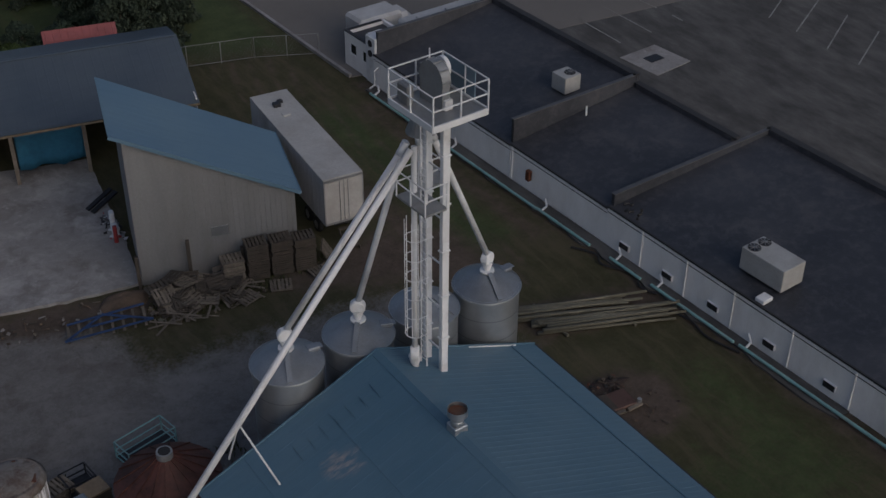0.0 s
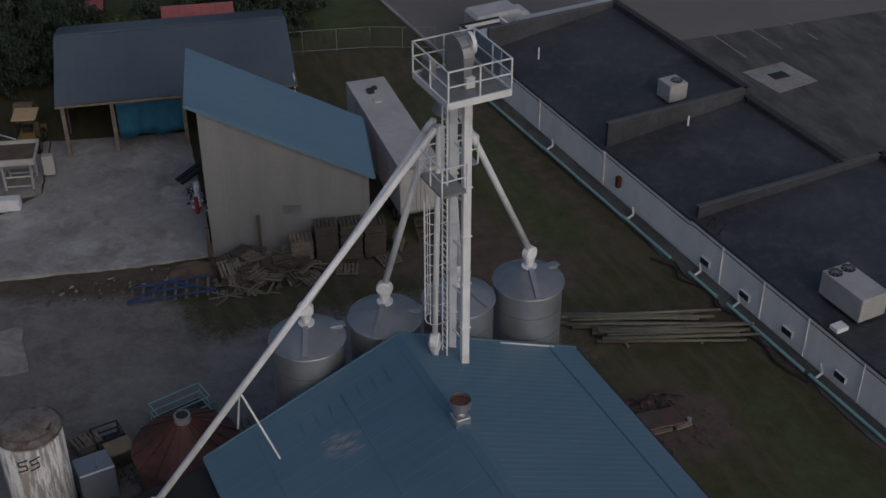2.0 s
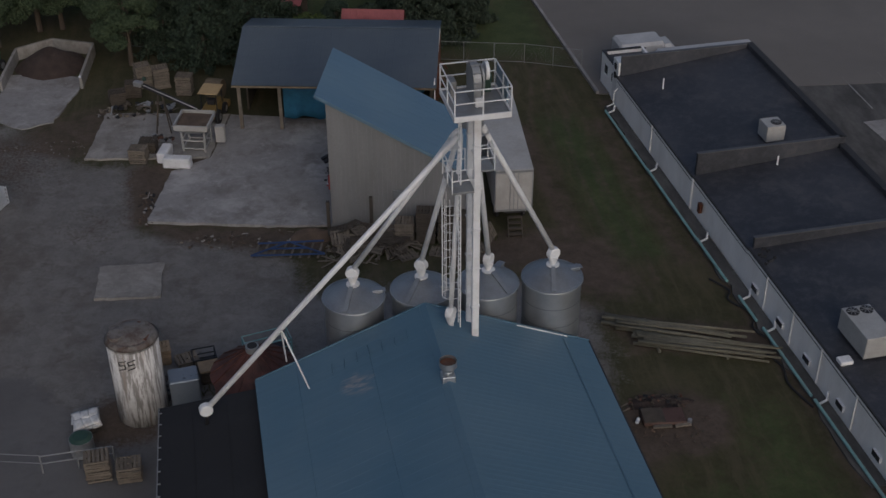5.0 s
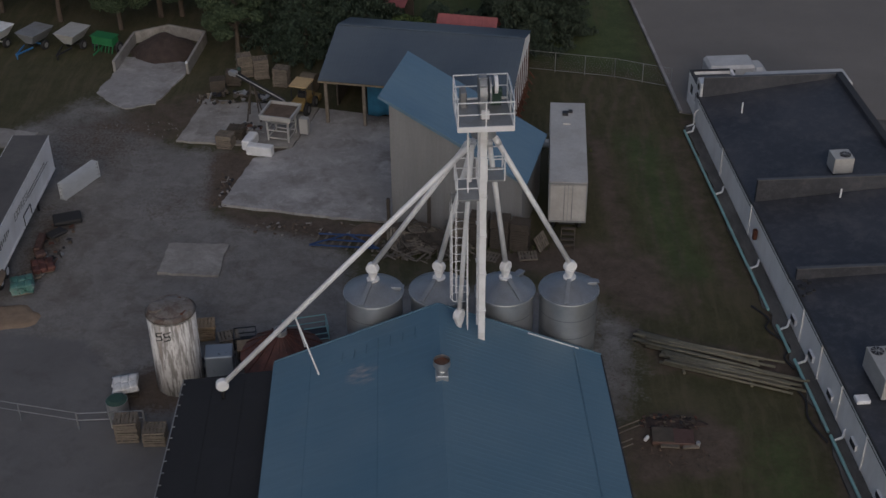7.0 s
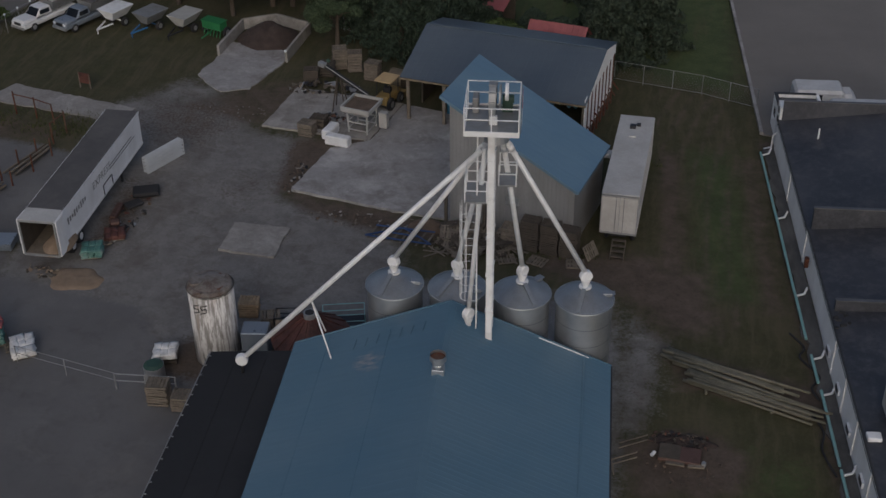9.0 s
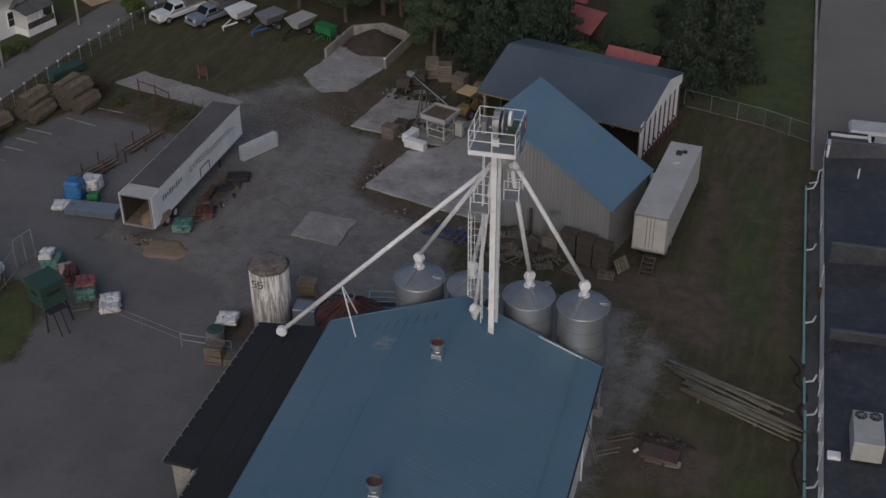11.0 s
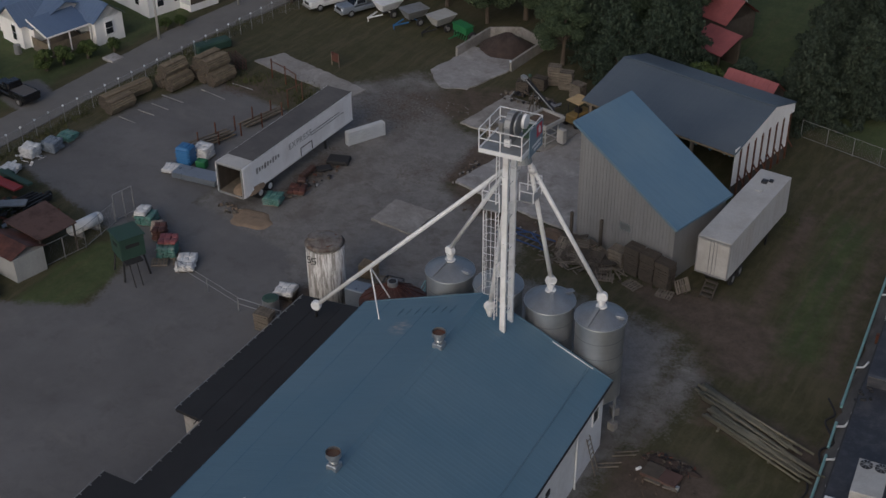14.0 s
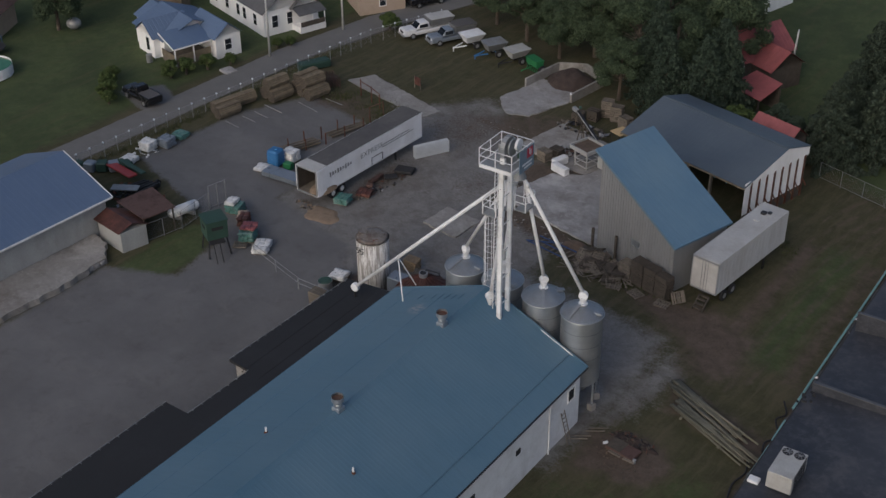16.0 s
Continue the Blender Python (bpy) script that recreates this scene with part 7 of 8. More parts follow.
part("lid", tube(nb(), (0.1, 0.1, 1.68), (0.1, 0.1, 1.78), 0.26, 16), "blue_plastic", d)
for z in (0.45, 0.85, 1.25):
    part("rib", box(nb(), (0, 0, z), (1.39, 1.34, 0.07)), "blue_plastic", d, bevel=0.02)
gp = thing("sheet_stack", "stack of long grey roofing sheets", "roofing sheets", (-35.1, 11.9, 0), 8)
for k in range(9):
    part("sheet", box(nb(), (0, 0.02 * (k % 3), 0.12 + k * 0.055), (4.2, 1.5, 0.035)), "car_grey", gp)
solid("green_box", box(nb(), (-36.1, 13.6, 0.35), (0.9, 0.7, 0.7), 15), "green", "small green metal box", "box", bevel=0.05)

# stack of galvanised gates by the trailer
gs = thing("gate_stack", "stack of galvanised farm gates leaning upright", "farm gates", (-27.5, 22.9, 0), 65)
for k in range(4):
    y = k * 0.16
    gate = part("gate", beam(nb(), (0, y, 0.05), (0, y, 1.35), 0.05, 0.05), "tin_bright", gs, "pale galvanised gate")
    for x in (1.85, 3.7):
        part("stile", beam(nb(), (x, y, 0.05), (x, y, 1.35), 0.05, 0.05), "tin_bright", gate)
    for z in (0.12, 0.42, 0.72, 1.02, 1.3):
        part("bar", beam(nb(), (0, y, z), (3.7, y, z), 0.05, 0.09), "tin_bright", gate)

sacks("sack_stack", "white sacks heaped on pallets by the tank", -18.3, 2.2, 15, 1.4, 1.5, 0.35, "bag", 21, 0.55)


# ---------------------------------------------------------------- hopper, conveyor and loader on the slab
hp = thing("feed_hopper", "grey steel hopper on legs half full of brown feed", "hopper", (-13.4, 32.4, 0), -13)
w0, w1, zt, zm = 1.22, 0.45, 2.35, 1.35
bm = nb()
lo = [bm.verts.new((sx * w1, sy * w1, zm)) for sx, sy in ((-1, -1), (1, -1), (1, 1), (-1, 1))]
hi = [bm.verts.new((sx * w0, sy * w0, zt - 0.35)) for sx, sy in ((-1, -1), (1, -1), (1, 1), (-1, 1))]
tp = [bm.verts.new((sx * w0, sy * w0, zt)) for sx, sy in ((-1, -1), (1, -1), (1, 1), (-1, 1))]
for k in range(4):
    n = (k + 1) % 4
    bm.faces.new((lo[k], lo[n], hi[n], hi[k])), bm.faces.new((hi[k], hi[n], tp[n], tp[k]))
bm.faces.new(lo[::-1])
part("bowl", bm, "ac_metal", hp, "tapered steel bowl")
bm = nb()
for a, b in (((-1, -1), (1, -1)), ((1, -1), (1, 1)), ((1, 1), (-1, 1)), ((-1, 1), (-1, -1))):
    beam(bm, (a[0] * w0, a[1] * w0, zt), (b[0] * w0, b[1] * w0, zt), 0.12, 0.12)
part("rim", bm, "ac_metal", hp)
part("feed", box(nb(), (0, 0, zt - 0.2), (w0 * 1.9, w0 * 1.9, 0.06)), "soil", hp, "brown feed in the bowl")
for sx in (-1, 1):
    for sy in (-1, 1):
        part("leg", beam(nb(), (sx * 0.8, sy * 0.8, 0), (sx * 0.85, sy * 0.85, 1.9), 0.12, 0.12), "ac_metal", hp)
for z in (0.35, 1.0):
    bm = nb()
    for a, b in (((-1, -1), (1, -1)), ((1, -1), (1, 1)), ((1, 1), (-1, 1)), ((-1, 1), (-1, -1))):
        beam(bm, (a[0] * 0.82, a[1] * 0.82, z), (b[0] * 0.82, b[1] * 0.82, z), 0.08, 0.1)
    part("brace", bm, "ac_metal", hp)
part("control_box", box(nb(), (1.75, 0.3, 1.1), (0.7, 0.5, 1.3)), "ac_metal", hp, bevel=0.04)

cv = thing("belt_conveyor", "long inclined grain conveyor on a stand", "conveyor")
a, b = Vector((-17.2, 36.0, 3.55)), Vector((-13.3, 33.9, 2.35))
part("trough", beam(nb(), a, b, 0.34, 0.16), "dark_metal", cv, "dark rubber belt trough")
part("side_rail", tube(nb(), a + Vector((0.1, -0.25, 0.1)), b + Vector((0.1, -0.25, 0.1)), 0.035), "ac_metal", cv)
part("head", box(nb(), a + Vector((-0.25, 0.1, 0.05)), (0.7, 0.45, 0.4), -30), "grey_metal", cv, "grey conveyor head", bevel=0.06)
part("head_motor", ball(nb(), a + Vector((0.2, 0.3, 0.3)), 0.17, 10), "dark_green", cv)
for f in (0.3, 0.36):
    p = a.lerp(b, f)
    part("stand_leg", beam(nb(), p, (p.x + (f - 0.33) * 14, p.y - 0.6, 0.05), 0.08, 0.08), "brown_wood", cv)
    part("stand_leg", beam(nb(), p, (p.x + (f - 0.33) * 14, p.y + 0.6, 0.05), 0.08, 0.08), "brown_wood", cv)
ld = thing("loader", "small yellow loader with a tan canopy", "loader", (-12.3, 36.9, 0), 75)
part("body", box(nb(), (0, 0, 0.85), (2.4, 1.1, 0.8)), "yellow", ld, bevel=0.08)
part("seat", box(nb(), (-0.1, 0, 1.4), (0.5, 0.6, 0.5)), "black", ld, bevel=0.05)
part("canopy", box(nb(), (-0.1, 0, 2.45), (1.7, 1.5, 0.1)), "tan", ld, "tan canopy roof", bevel=0.03)
for x in (-0.8, 0.6):
    for y in (-0.6, 0.6):
        part("canopy_post", beam(nb(), (x, y, 1.1), (x, y, 2.45), 0.06, 0.06), "dark_metal", ld)
for x, r in ((-0.8, 0.55), (0.85, 0.45)):
    for y in (-0.65, 0.65):
        wheel(ld, (x, y, r), r, 0.3, "Y")
part("bucket", box(nb(), (1.8, 0, 0.35), (0.6, 1.5, 0.5)), "yellow", ld, bevel=0.05)
solid("round_bale", tube(nb(), (-12.8, 40.6, 0.75), (-11.6, 40.2, 0.75), 0.75, 22), "post_wood", "round hay bale beside the barn", "hay bale")
for x, y, rz, sx in ((-15.65, 31.05, 77, 1.7), (-14.7, 29.7, -13, 2.0)):
    solid("concrete_block", box(nb(), (x, y, 0.42), (sx, 0.75, 0.8), rz), "block", "white painted concrete block on the slab", "concrete block", group="white blocks", bevel=0.08)
sc = thing("loading_ramp", "dark metal ramp leaning at the slab edge", "ramp", (-3.4, 29.0, 0), 20)
for k in range(2):
    part("channel", beam(nb(), (-1.0, k * 0.5, 0.15), (0.9, k * 0.5, 0.75), 0.3, 0.12), "dark_metal", sc)
solid("cart_trolley", box(box(nb(), (-3.75, 26.6, 0.6), (0.3, 0.5, 1.2), -10), (-3.9, 25.8, 0.5), (0.4, 0.7, 0.5), -10), "white_steel", "white and red hand trolley by the shed", "trolley", bevel=0.06)
solid("fire_bottle", tube(nb(), (-4.1, 25.0, 0.1), (-4.1, 25.0, 1.2), 0.13, 12), "red", "tall red gas bottle by the shed wall", "gas bottle")

# ---------------------------------------------------------------- mulch bay
bay = thing("mulch_bay", "concrete walled bay holding dark mulch", "storage bay", (0, 0, 0))
for k, (a, b) in enumerate((((-29.0, 43.5), (-28.6, 49.4)), ((-28.6, 49.4), (-25.9, 51.0)), ((-25.9, 51.0), (-22.4, 49.6)), ((-22.4, 49.6), (-22.8, 43.3)))):
    part("panel", box(nb(), ((a[0] + b[0]) / 2, (a[1] + b[1]) / 2, 0.45), (math.hypot(b[0] - a[0], b[1] - a[1]), 0.22, 1.1), math.degrees(math.atan2(b[1] - a[1], b[0] - a[0]))), "concrete_dark", bay, "weathered bay wall")
heap("mulch_mound", "dark mound of mulch in the bay", "mulch heap", (-25.6, 47.6, 0), 3.0, 2.6, 1.5, "mulch", 9, rough=0.45)
part("marker", ball(nb(), (-22.8, 43.3, 1.02), 0.12, 10), "sign_white", bay, "small white marker")


# ---------------------------------------------------------------- vehicles
def pickup(label, x, y, rz, paint, rear, l=5.4):
    """Own axes: x ahead."""
    v = thing("truck", label, "truck", (x, y, 0), rz, "parked trucks")
    part("hood", box(nb(), (l * 0.36, 0, 0.92), (l * 0.26, 1.75, 0.55)), paint, v, bevel=0.14)
    part("lower_body", box(nb(), (0, 0, 0.68), (l, 1.85, 0.5)), paint, v, bevel=0.1)
    bm = nb()
    lo = [bm.verts.new((px, py, 1.1)) for px, py in ((l * 0.25, -0.85), (l * 0.25, 0.85), (-l * 0.05, 0.85), (-l * 0.05, -0.85))]
    hi = [bm.verts.new((px, py, 1.78)) for px, py in ((l * 0.14, -0.7), (l * 0.14, 0.7), (-l * 0.03, 0.7), (-l * 0.03, -0.7))]
    bm.faces.new(hi), bm.faces.new(lo[::-1])
    for k in range(4):
        bm.faces.new((lo[k], lo[(k + 1) % 4], hi[(k + 1) % 4], hi[k]))
    cab = part("cab", bm, paint, v, bevel=0.06)
    bm = nb()
    ws = [bm.verts.new(p) for p in ((l * 0.243, -0.72, 1.17), (l * 0.243, 0.72, 1.17), (l * 0.152, 0.62, 1.72), (l * 0.152, -0.62, 1.72))]
    bm.faces.new(ws)
    bmesh.ops.solidify(bm, geom=bm.faces[:], thickness=-0.03)
    part("windscreen", bm, "glass", cab)
    for s in (-1, 1):
        part("side_window", box(nb(), (l * 0.085, s * 0.795, 1.42), (l * 0.17, 0.06, 0.4)), "glass", cab)
        part("headlight", box(nb(), (l * 0.495, s * 0.65, 0.92), (0.06, 0.3, 0.2)), "sign_white", v)
    part("grille", box(nb(), (l * 0.496, 0, 0.86), (0.05, 0.9, 0.26)), "dark_metal", v)
    part("bumper", box(nb(), (l * 0.505, 0, 0.52), (0.12, 1.8, 0.2)), "grey_metal", v)
    if rear == "bed":
        for s in (-1, 1):
            part("bed_side", box(nb(), (-l * 0.28, s * 0.86, 1.05), (l * 0.44, 0.1, 0.42)), paint, v)
        part("tailgate", box(nb(), (-l * 0.49, 0, 1.05), (0.08, 1.7, 0.42)), paint, v)
        part("bed_cover", box(nb(), (-l * 0.28, 0, 1.2), (l * 0.42, 1.62, 0.06)), "trailer_dark", v)
    else:
        bm = nb()
        lo = [bm.verts.new((px, py, 1.1)) for px, py in ((-0.5, -0.6), (-0.5, 0.6), (-l * 0.52, 0.6), (-l * 0.52, -0.6))]
        hi = [bm.verts.new((px, py, 2.05)) for px, py in ((-0.3, -1.05), (-0.3, 1.05), (-l * 0.56, 1.05), (-l * 0.56, -1.05))]
        for k in range(4):
            bm.faces.new((lo[k], lo[(k + 1) % 4], hi[(k + 1) % 4], hi[k]))
        bm.faces.new(lo[::-1])
        part("box_body", bm, "grey_metal", v, "grey spreader body")
        part("box_cover", box(nb(), (-l * 0.31, 0, 2.07), (l * 0.5, 2.1, 0.06)), rear, v, "sheet over the load")
    for px in (l * 0.32, -l * 0.3):
        for s in (-1, 1):
            wheel(v, (px, s * 0.82, 0.4), 0.4, 0.26, "Y")
    return v


def spreader(label, x, y, rz, cover, frame):
    v = thing("spreader_cart", label, "spreader", (x, y, 0), rz, "spreader carts")
    bm = nb()
    lo = [bm.verts.new((px, py, 0.8)) for px, py in ((0.9, -0.4), (0.9, 0.4), (-0.9, 0.4), (-0.9, -0.4))]
    hi = [bm.verts.new((px, py, 1.75)) for px, py in ((1.3, -1.0), (1.3, 1.0), (-1.3, 1.0), (-1.3, -1.0))]
    for k in range(4):
        bm.faces.new((lo[k], lo[(k + 1) % 4], hi[(k + 1) % 4], hi[k]))
    bm.faces.new(lo[::-1])
    part("hopper", bm, cover, v)
    part("cover", box(nb(), (0, 0, 1.77), (2.65, 2.05, 0.06)), cover, v, "flat hopper cover")
    for s in (-1, 1):
        part("drawbar", beam(nb(), (1.0, s * 0.5, 0.6), (2.6, 0, 0.45), 0.1, 0.12), frame, v)
        wheel(v, (-0.2, s * 0.75, 0.42), 0.42, 0.3, "Y")
    part("axle", beam(nb(), (-0.2, -0.75, 0.42), (-0.2, 0.75, 0.42), 0.1, 0.1), frame, v)
    part("hitch_stand", beam(nb(), (2.5, 0, 0.0), (2.5, 0, 0.45), 0.08, 0.08), frame, v)
    return v


pickup("white truck with a covered spreader body", -47.3, 48.0, -115, "car_white", "trailer_top", 6.2)
pickup("blue grey flatbed truck facing the grass", -43.6, 48.2, -115, "car_grey", "trailer_dark", 5.6)
spreader("white spreader trailer with a pale cover", -40.4, 48.4, -112, "white_steel", "white_steel")
spreader("grey spreader trailer on a blue frame", -36.9, 48.1, -115, "grey_metal", "blue_plastic")
spreader("grey spreader trailer on a dark frame", -33.6, 48.1, -110, "ac_metal", "dark_metal")
gm = thing("seed_drill", "green farm seed drill parked on the grass", "farm machine", (-30.7, 47.6, 0), -110)
part("seed_box", box(nb(), (0, 0, 1.1), (1.0, 2.1, 0.7)), "green", gm, bevel=0.05)
part("lid", box(nb(), (0, 0, 1.5), (1.15, 2.2, 0.08)), "green", gm)
for k in range(6):
    part("coulter", beam(nb(), (0.1, -0.9 + k * 0.36, 1.0), (0.5, -0.9 + k * 0.36, 0.1), 0.07, 0.07), "green", gm)
part("drawbar", beam(nb(), (0.4, 0, 0.6), (1.9, 0, 0.45), 0.1, 0.1), "green", gm)
for s in (-1, 1):
    wheel(gm, (-0.2, s * 1.2, 0.5), 0.5, 0.22, "Y")
pickup("black pickup parked beside the road", -59.6, 14.7, 174, "car_black", "bed", 5.2)
pickup("dark pickup farther along the road", -53.4, 55.5, 70, "car_black", "bed", 5.2)
sn = thing("yard_sign", "small rusty red board on posts", "sign", (-38.0, 35.6, 0), -10)
part("board", box(nb(), (0, 0, 0.95), (1.1, 0.06, 0.95)), "red_rust", sn)
for x in (-0.5, 0.5):
    part("post", beam(nb(), (x, 0, 0), (x, 0, 1.4), 0.08, 0.08), "wood", sn)

# ---------------------------------------------------------------- long shed with the blue roof, sheds and stand
ls = thing("warehouse", "long warehouse with a violet blue metal roof", "warehouse")
part("wall", prism(nb(), [(-40.7, -60), (-40.45, -60), (-40.45, -5), (-40.7, -5)], -0.3, 3.55), "tin", ls, "grey green wall panels")
bm = nb()
pts = [(-52.7, -0.3), (-40.5, -0.3), (-40.5, 3.5), (-46.6, 5.9), (-52.7, 3.5)]
a, b = [bm.verts.new((x, -4.9, z)) for x, z in pts], [bm.verts.new((x, -5.15, z)) for x, z in pts]
bm.faces.new(a), bm.faces.new(b[::-1])
for i in range(5):
    bm.faces.new((a[i], a[(i + 1) % 5], b[(i + 1) % 5], b[i]))
part("gable_wall", bm, "tin", ls)
part("roof", ribbed(nb(), (-40.1, -60, 3.5), (-46.6, -60, 6.0), (-46.6, -4.4, 6.0), (-40.1, -4.4, 3.5), 0.6, 0.008, 0.04), "house_blue", ls, "violet blue roof slope")
part("roof", ribbed(nb(), (-53.1, -60, 3.5), (-46.6, -60, 6.0), (-46.6, -4.4, 6.0), (-53.1, -4.4, 3.5), 0.6, 0.008, 0.04), "house_blue", ls)
part("gutter", beam(nb(), (-40.05, -60, 3.42), (-40.05, -4.4, 3.42), 0.12, 0.14), "white_steel", ls, "white gutter")
part("rake_trim", beam(nb(), (-40.05, -4.36, 3.45), (-46.6, -4.36, 5.95), 0.06, 0.18), "white_steel", ls)
for k in range(14):
    part("wall_joint", box(nb(), (-41.335, -6.5 - k * 3.0, 1.7), (0.03, 0.06, 3.3)), "grey_metal", ls)
sheet("loading_dock", [(-40.4, -60), (-35.7, -60), (-35.8, -22), (-35.7, -14), (-36.4, -8.6), (-38.3, -7), (-40.4, -6.6)], 0.55, "concrete_dark", "crumbling raised concrete dock along the warehouse", "loading dock", 0.8, 0.1)
rg = random.Random(8)
for k in range(26):
    y = -9 - k * 0.62
    solid("dock_stone", box(nb(), (-36.35 + rg.uniform(-0.15, 0.1), y, 0.2), (0.5, 0.55, 0.42), rg.uniform(-8, 8)), "concrete", "rough stone block along the dock edge", "stone block", group="dock stones", bevel=0.07)

rs = thing("tin_shed", "small grey tin shed with a rusty red roof", "shed")
part("wall", prism(nb(), [(-40.1, -6.3), (-36.5, -6.6), (-36.05, -4.1), (-39.7, -3.7)], -0.2, 1.95), "tin", rs)
bm = slab3(nb(), [(-40.3, -5, 2.55), (-36.3, -5.3, 2.55), (-35.9, -3.9, 2.0), (-39.8, -3.5, 2.0)], 0.05)
part("roof", bm, "red_rust", rs, "rusty red tin roof slope")
part("roof", slab3(nb(), [(-40.4, -6.5, 2.0), (-36.5, -6.8, 2.0), (-36.3, -5.3, 2.55), (-40.3, -5, 2.55)], 0.05), "red_rust", rs)
lt = thing("open_shelter", "low shelter with a dark brown metal roof", "shelter")
part("roof", slab3(nb(), [(-40.3, -3.9, 2.7), (-36.2, -4.2, 2.45), (-35.7, -0.9, 2.45), (-39.8, -0.1, 2.7)], 0.07), "brown_roof", lt, "dark brown roof sheet")
for x, y in ((-40.1, -3.7), (-36.4, -4.0), (-35.9, -1.1), (-39.6, -0.3)):
    part("post", beam(nb(), (x, y, -0.1), (x, y, 2.5), 0.12, 0.12), "brown_wood", lt)
part("back_wall", box(nb(), (-39.5, -1.7, 1.2), (0.1, 3.6, 2.4), 14), "brown_wood", lt)
solid("propane_tank", ball(ball(tube(nb(), (-37.4, 0, 0.75), (-37, 2.2, 0.75), 0.5, 18), (-37.4, 0, 0.75), 0.5, 14), (-37, 2.2, 0.75), 0.5, 14), "white", "white horizontal propane tank behind the fence", "propane tank", smooth=True)
for x, y in ((-37.3, 0.4), (-37.1, 1.8)):
    solid("tank_saddle", box(nb(), (x, y, 0.15), (0.9, 0.25, 0.4), 12), "concrete", "concrete saddle below the propane tank", "saddle")
bl = thing("deer_blind", "dark green hunting blind raised on legs", "hunting blind", (-30.3, -1.1, 0), 66)
bl.scale = (1.12, 1.12, 1.05)
part("cabin", box(nb(), (0, 0, 2.45), (1.7, 1.7, 1.65)), "dark_green", bl, "dark green plywood cabin", bevel=0.03)
part("roof", box(nb(), (0, 0, 3.32), (1.85, 1.85, 0.08)), "dark_green", bl)
for x, y, sx, sy in ((0, -0.86, 0.95, 0.03), (0.86, 0, 0.03, 0.95), (-0.86, 0, 0.03, 0.6)):
    part("slot_window", box(nb(), (x, y, 2.65), (sx, sy, 0.28)), "black", bl, "dark slot window")
for sx in (-1, 1):
    for sy in (-1, 1):
        part("leg", beam(nb(), (sx * 0.7, sy * 0.7, 1.65), (sx * 0.9, sy * 0.9, -0.05), 0.1, 0.1), "black", bl)
part("platform", box(nb(), (-0.2, -1.1, 1.6), (1.2, 0.6, 0.08)), "black", bl)
for s in (-0.25, 0.25):
    part("ladder_rail", beam(nb(), (s - 0.3, -1.3, 1.6), (s - 0.3, -1.9, -0.05), 0.06, 0.06), "black", bl)
# farm gear behind the shelter
fg = thing("farm_implement", "dark steel farm implement with red and green panels", "farm machine", (-45.7, 2.0, 0), 15)
part("red_panel", beam(nb(), (-3.4, 1.2, 0.9), (0.4, -0.3, 1.1), 0.9, 0.15), "red", fg)
part("green_panel", beam(nb(), (-2.6, 1.7, 1.3), (1.2, 0.3, 1.3), 0.5, 0.15), "dark_green", fg)
for k in range(5):
    part("bar", beam(nb(), (0.0 + k * 0.5, -2.3, 0.5 + 0.1 * (k % 2)), (1.4 + k * 0.4, 0.2, 0.6), 0.16, 0.3), "dark_metal", fg)
for x, y in ((-0.6, -2.0), (2.6, 0.4), (2.9, -1.2)):
    wheel(fg, (x, y, 0.42), 0.42, 0.3)
part("rack", box(nb(), (0.8, -2.2, 0.9), (2.6, 1.0, 0.12), 20), "grey_metal", fg)
for k in range(5):
    solid("wrapped_package", box(nb(), (-52.0 + k * 0.9, 0.4 + k * 0.75, 0.5), (1.1, 1.0, 1.0), 20 * k), "car_grey" if k % 2 else "dark_green", "wrapped grey package behind the warehouse", "bundle", group="wrapped bundles", bevel=0.12)


# ---------------------------------------------------------------- houses across the road
def window(parent, at, rz, w=0.8, h=1.3):
    m = pose(*at, 0, 0, rz)
    fr = part("window", box(nb(), (0, 0, 0), (w + 0.16, 0.08, h + 0.16)), "white", parent)
    fr.matrix_basis = m
    for s in (-1, 1):
        pn = part("pane", box(nb(), (0, -0.035, s * h / 4), (w, 0.04, h / 2 - 0.05)), "glass", fr)


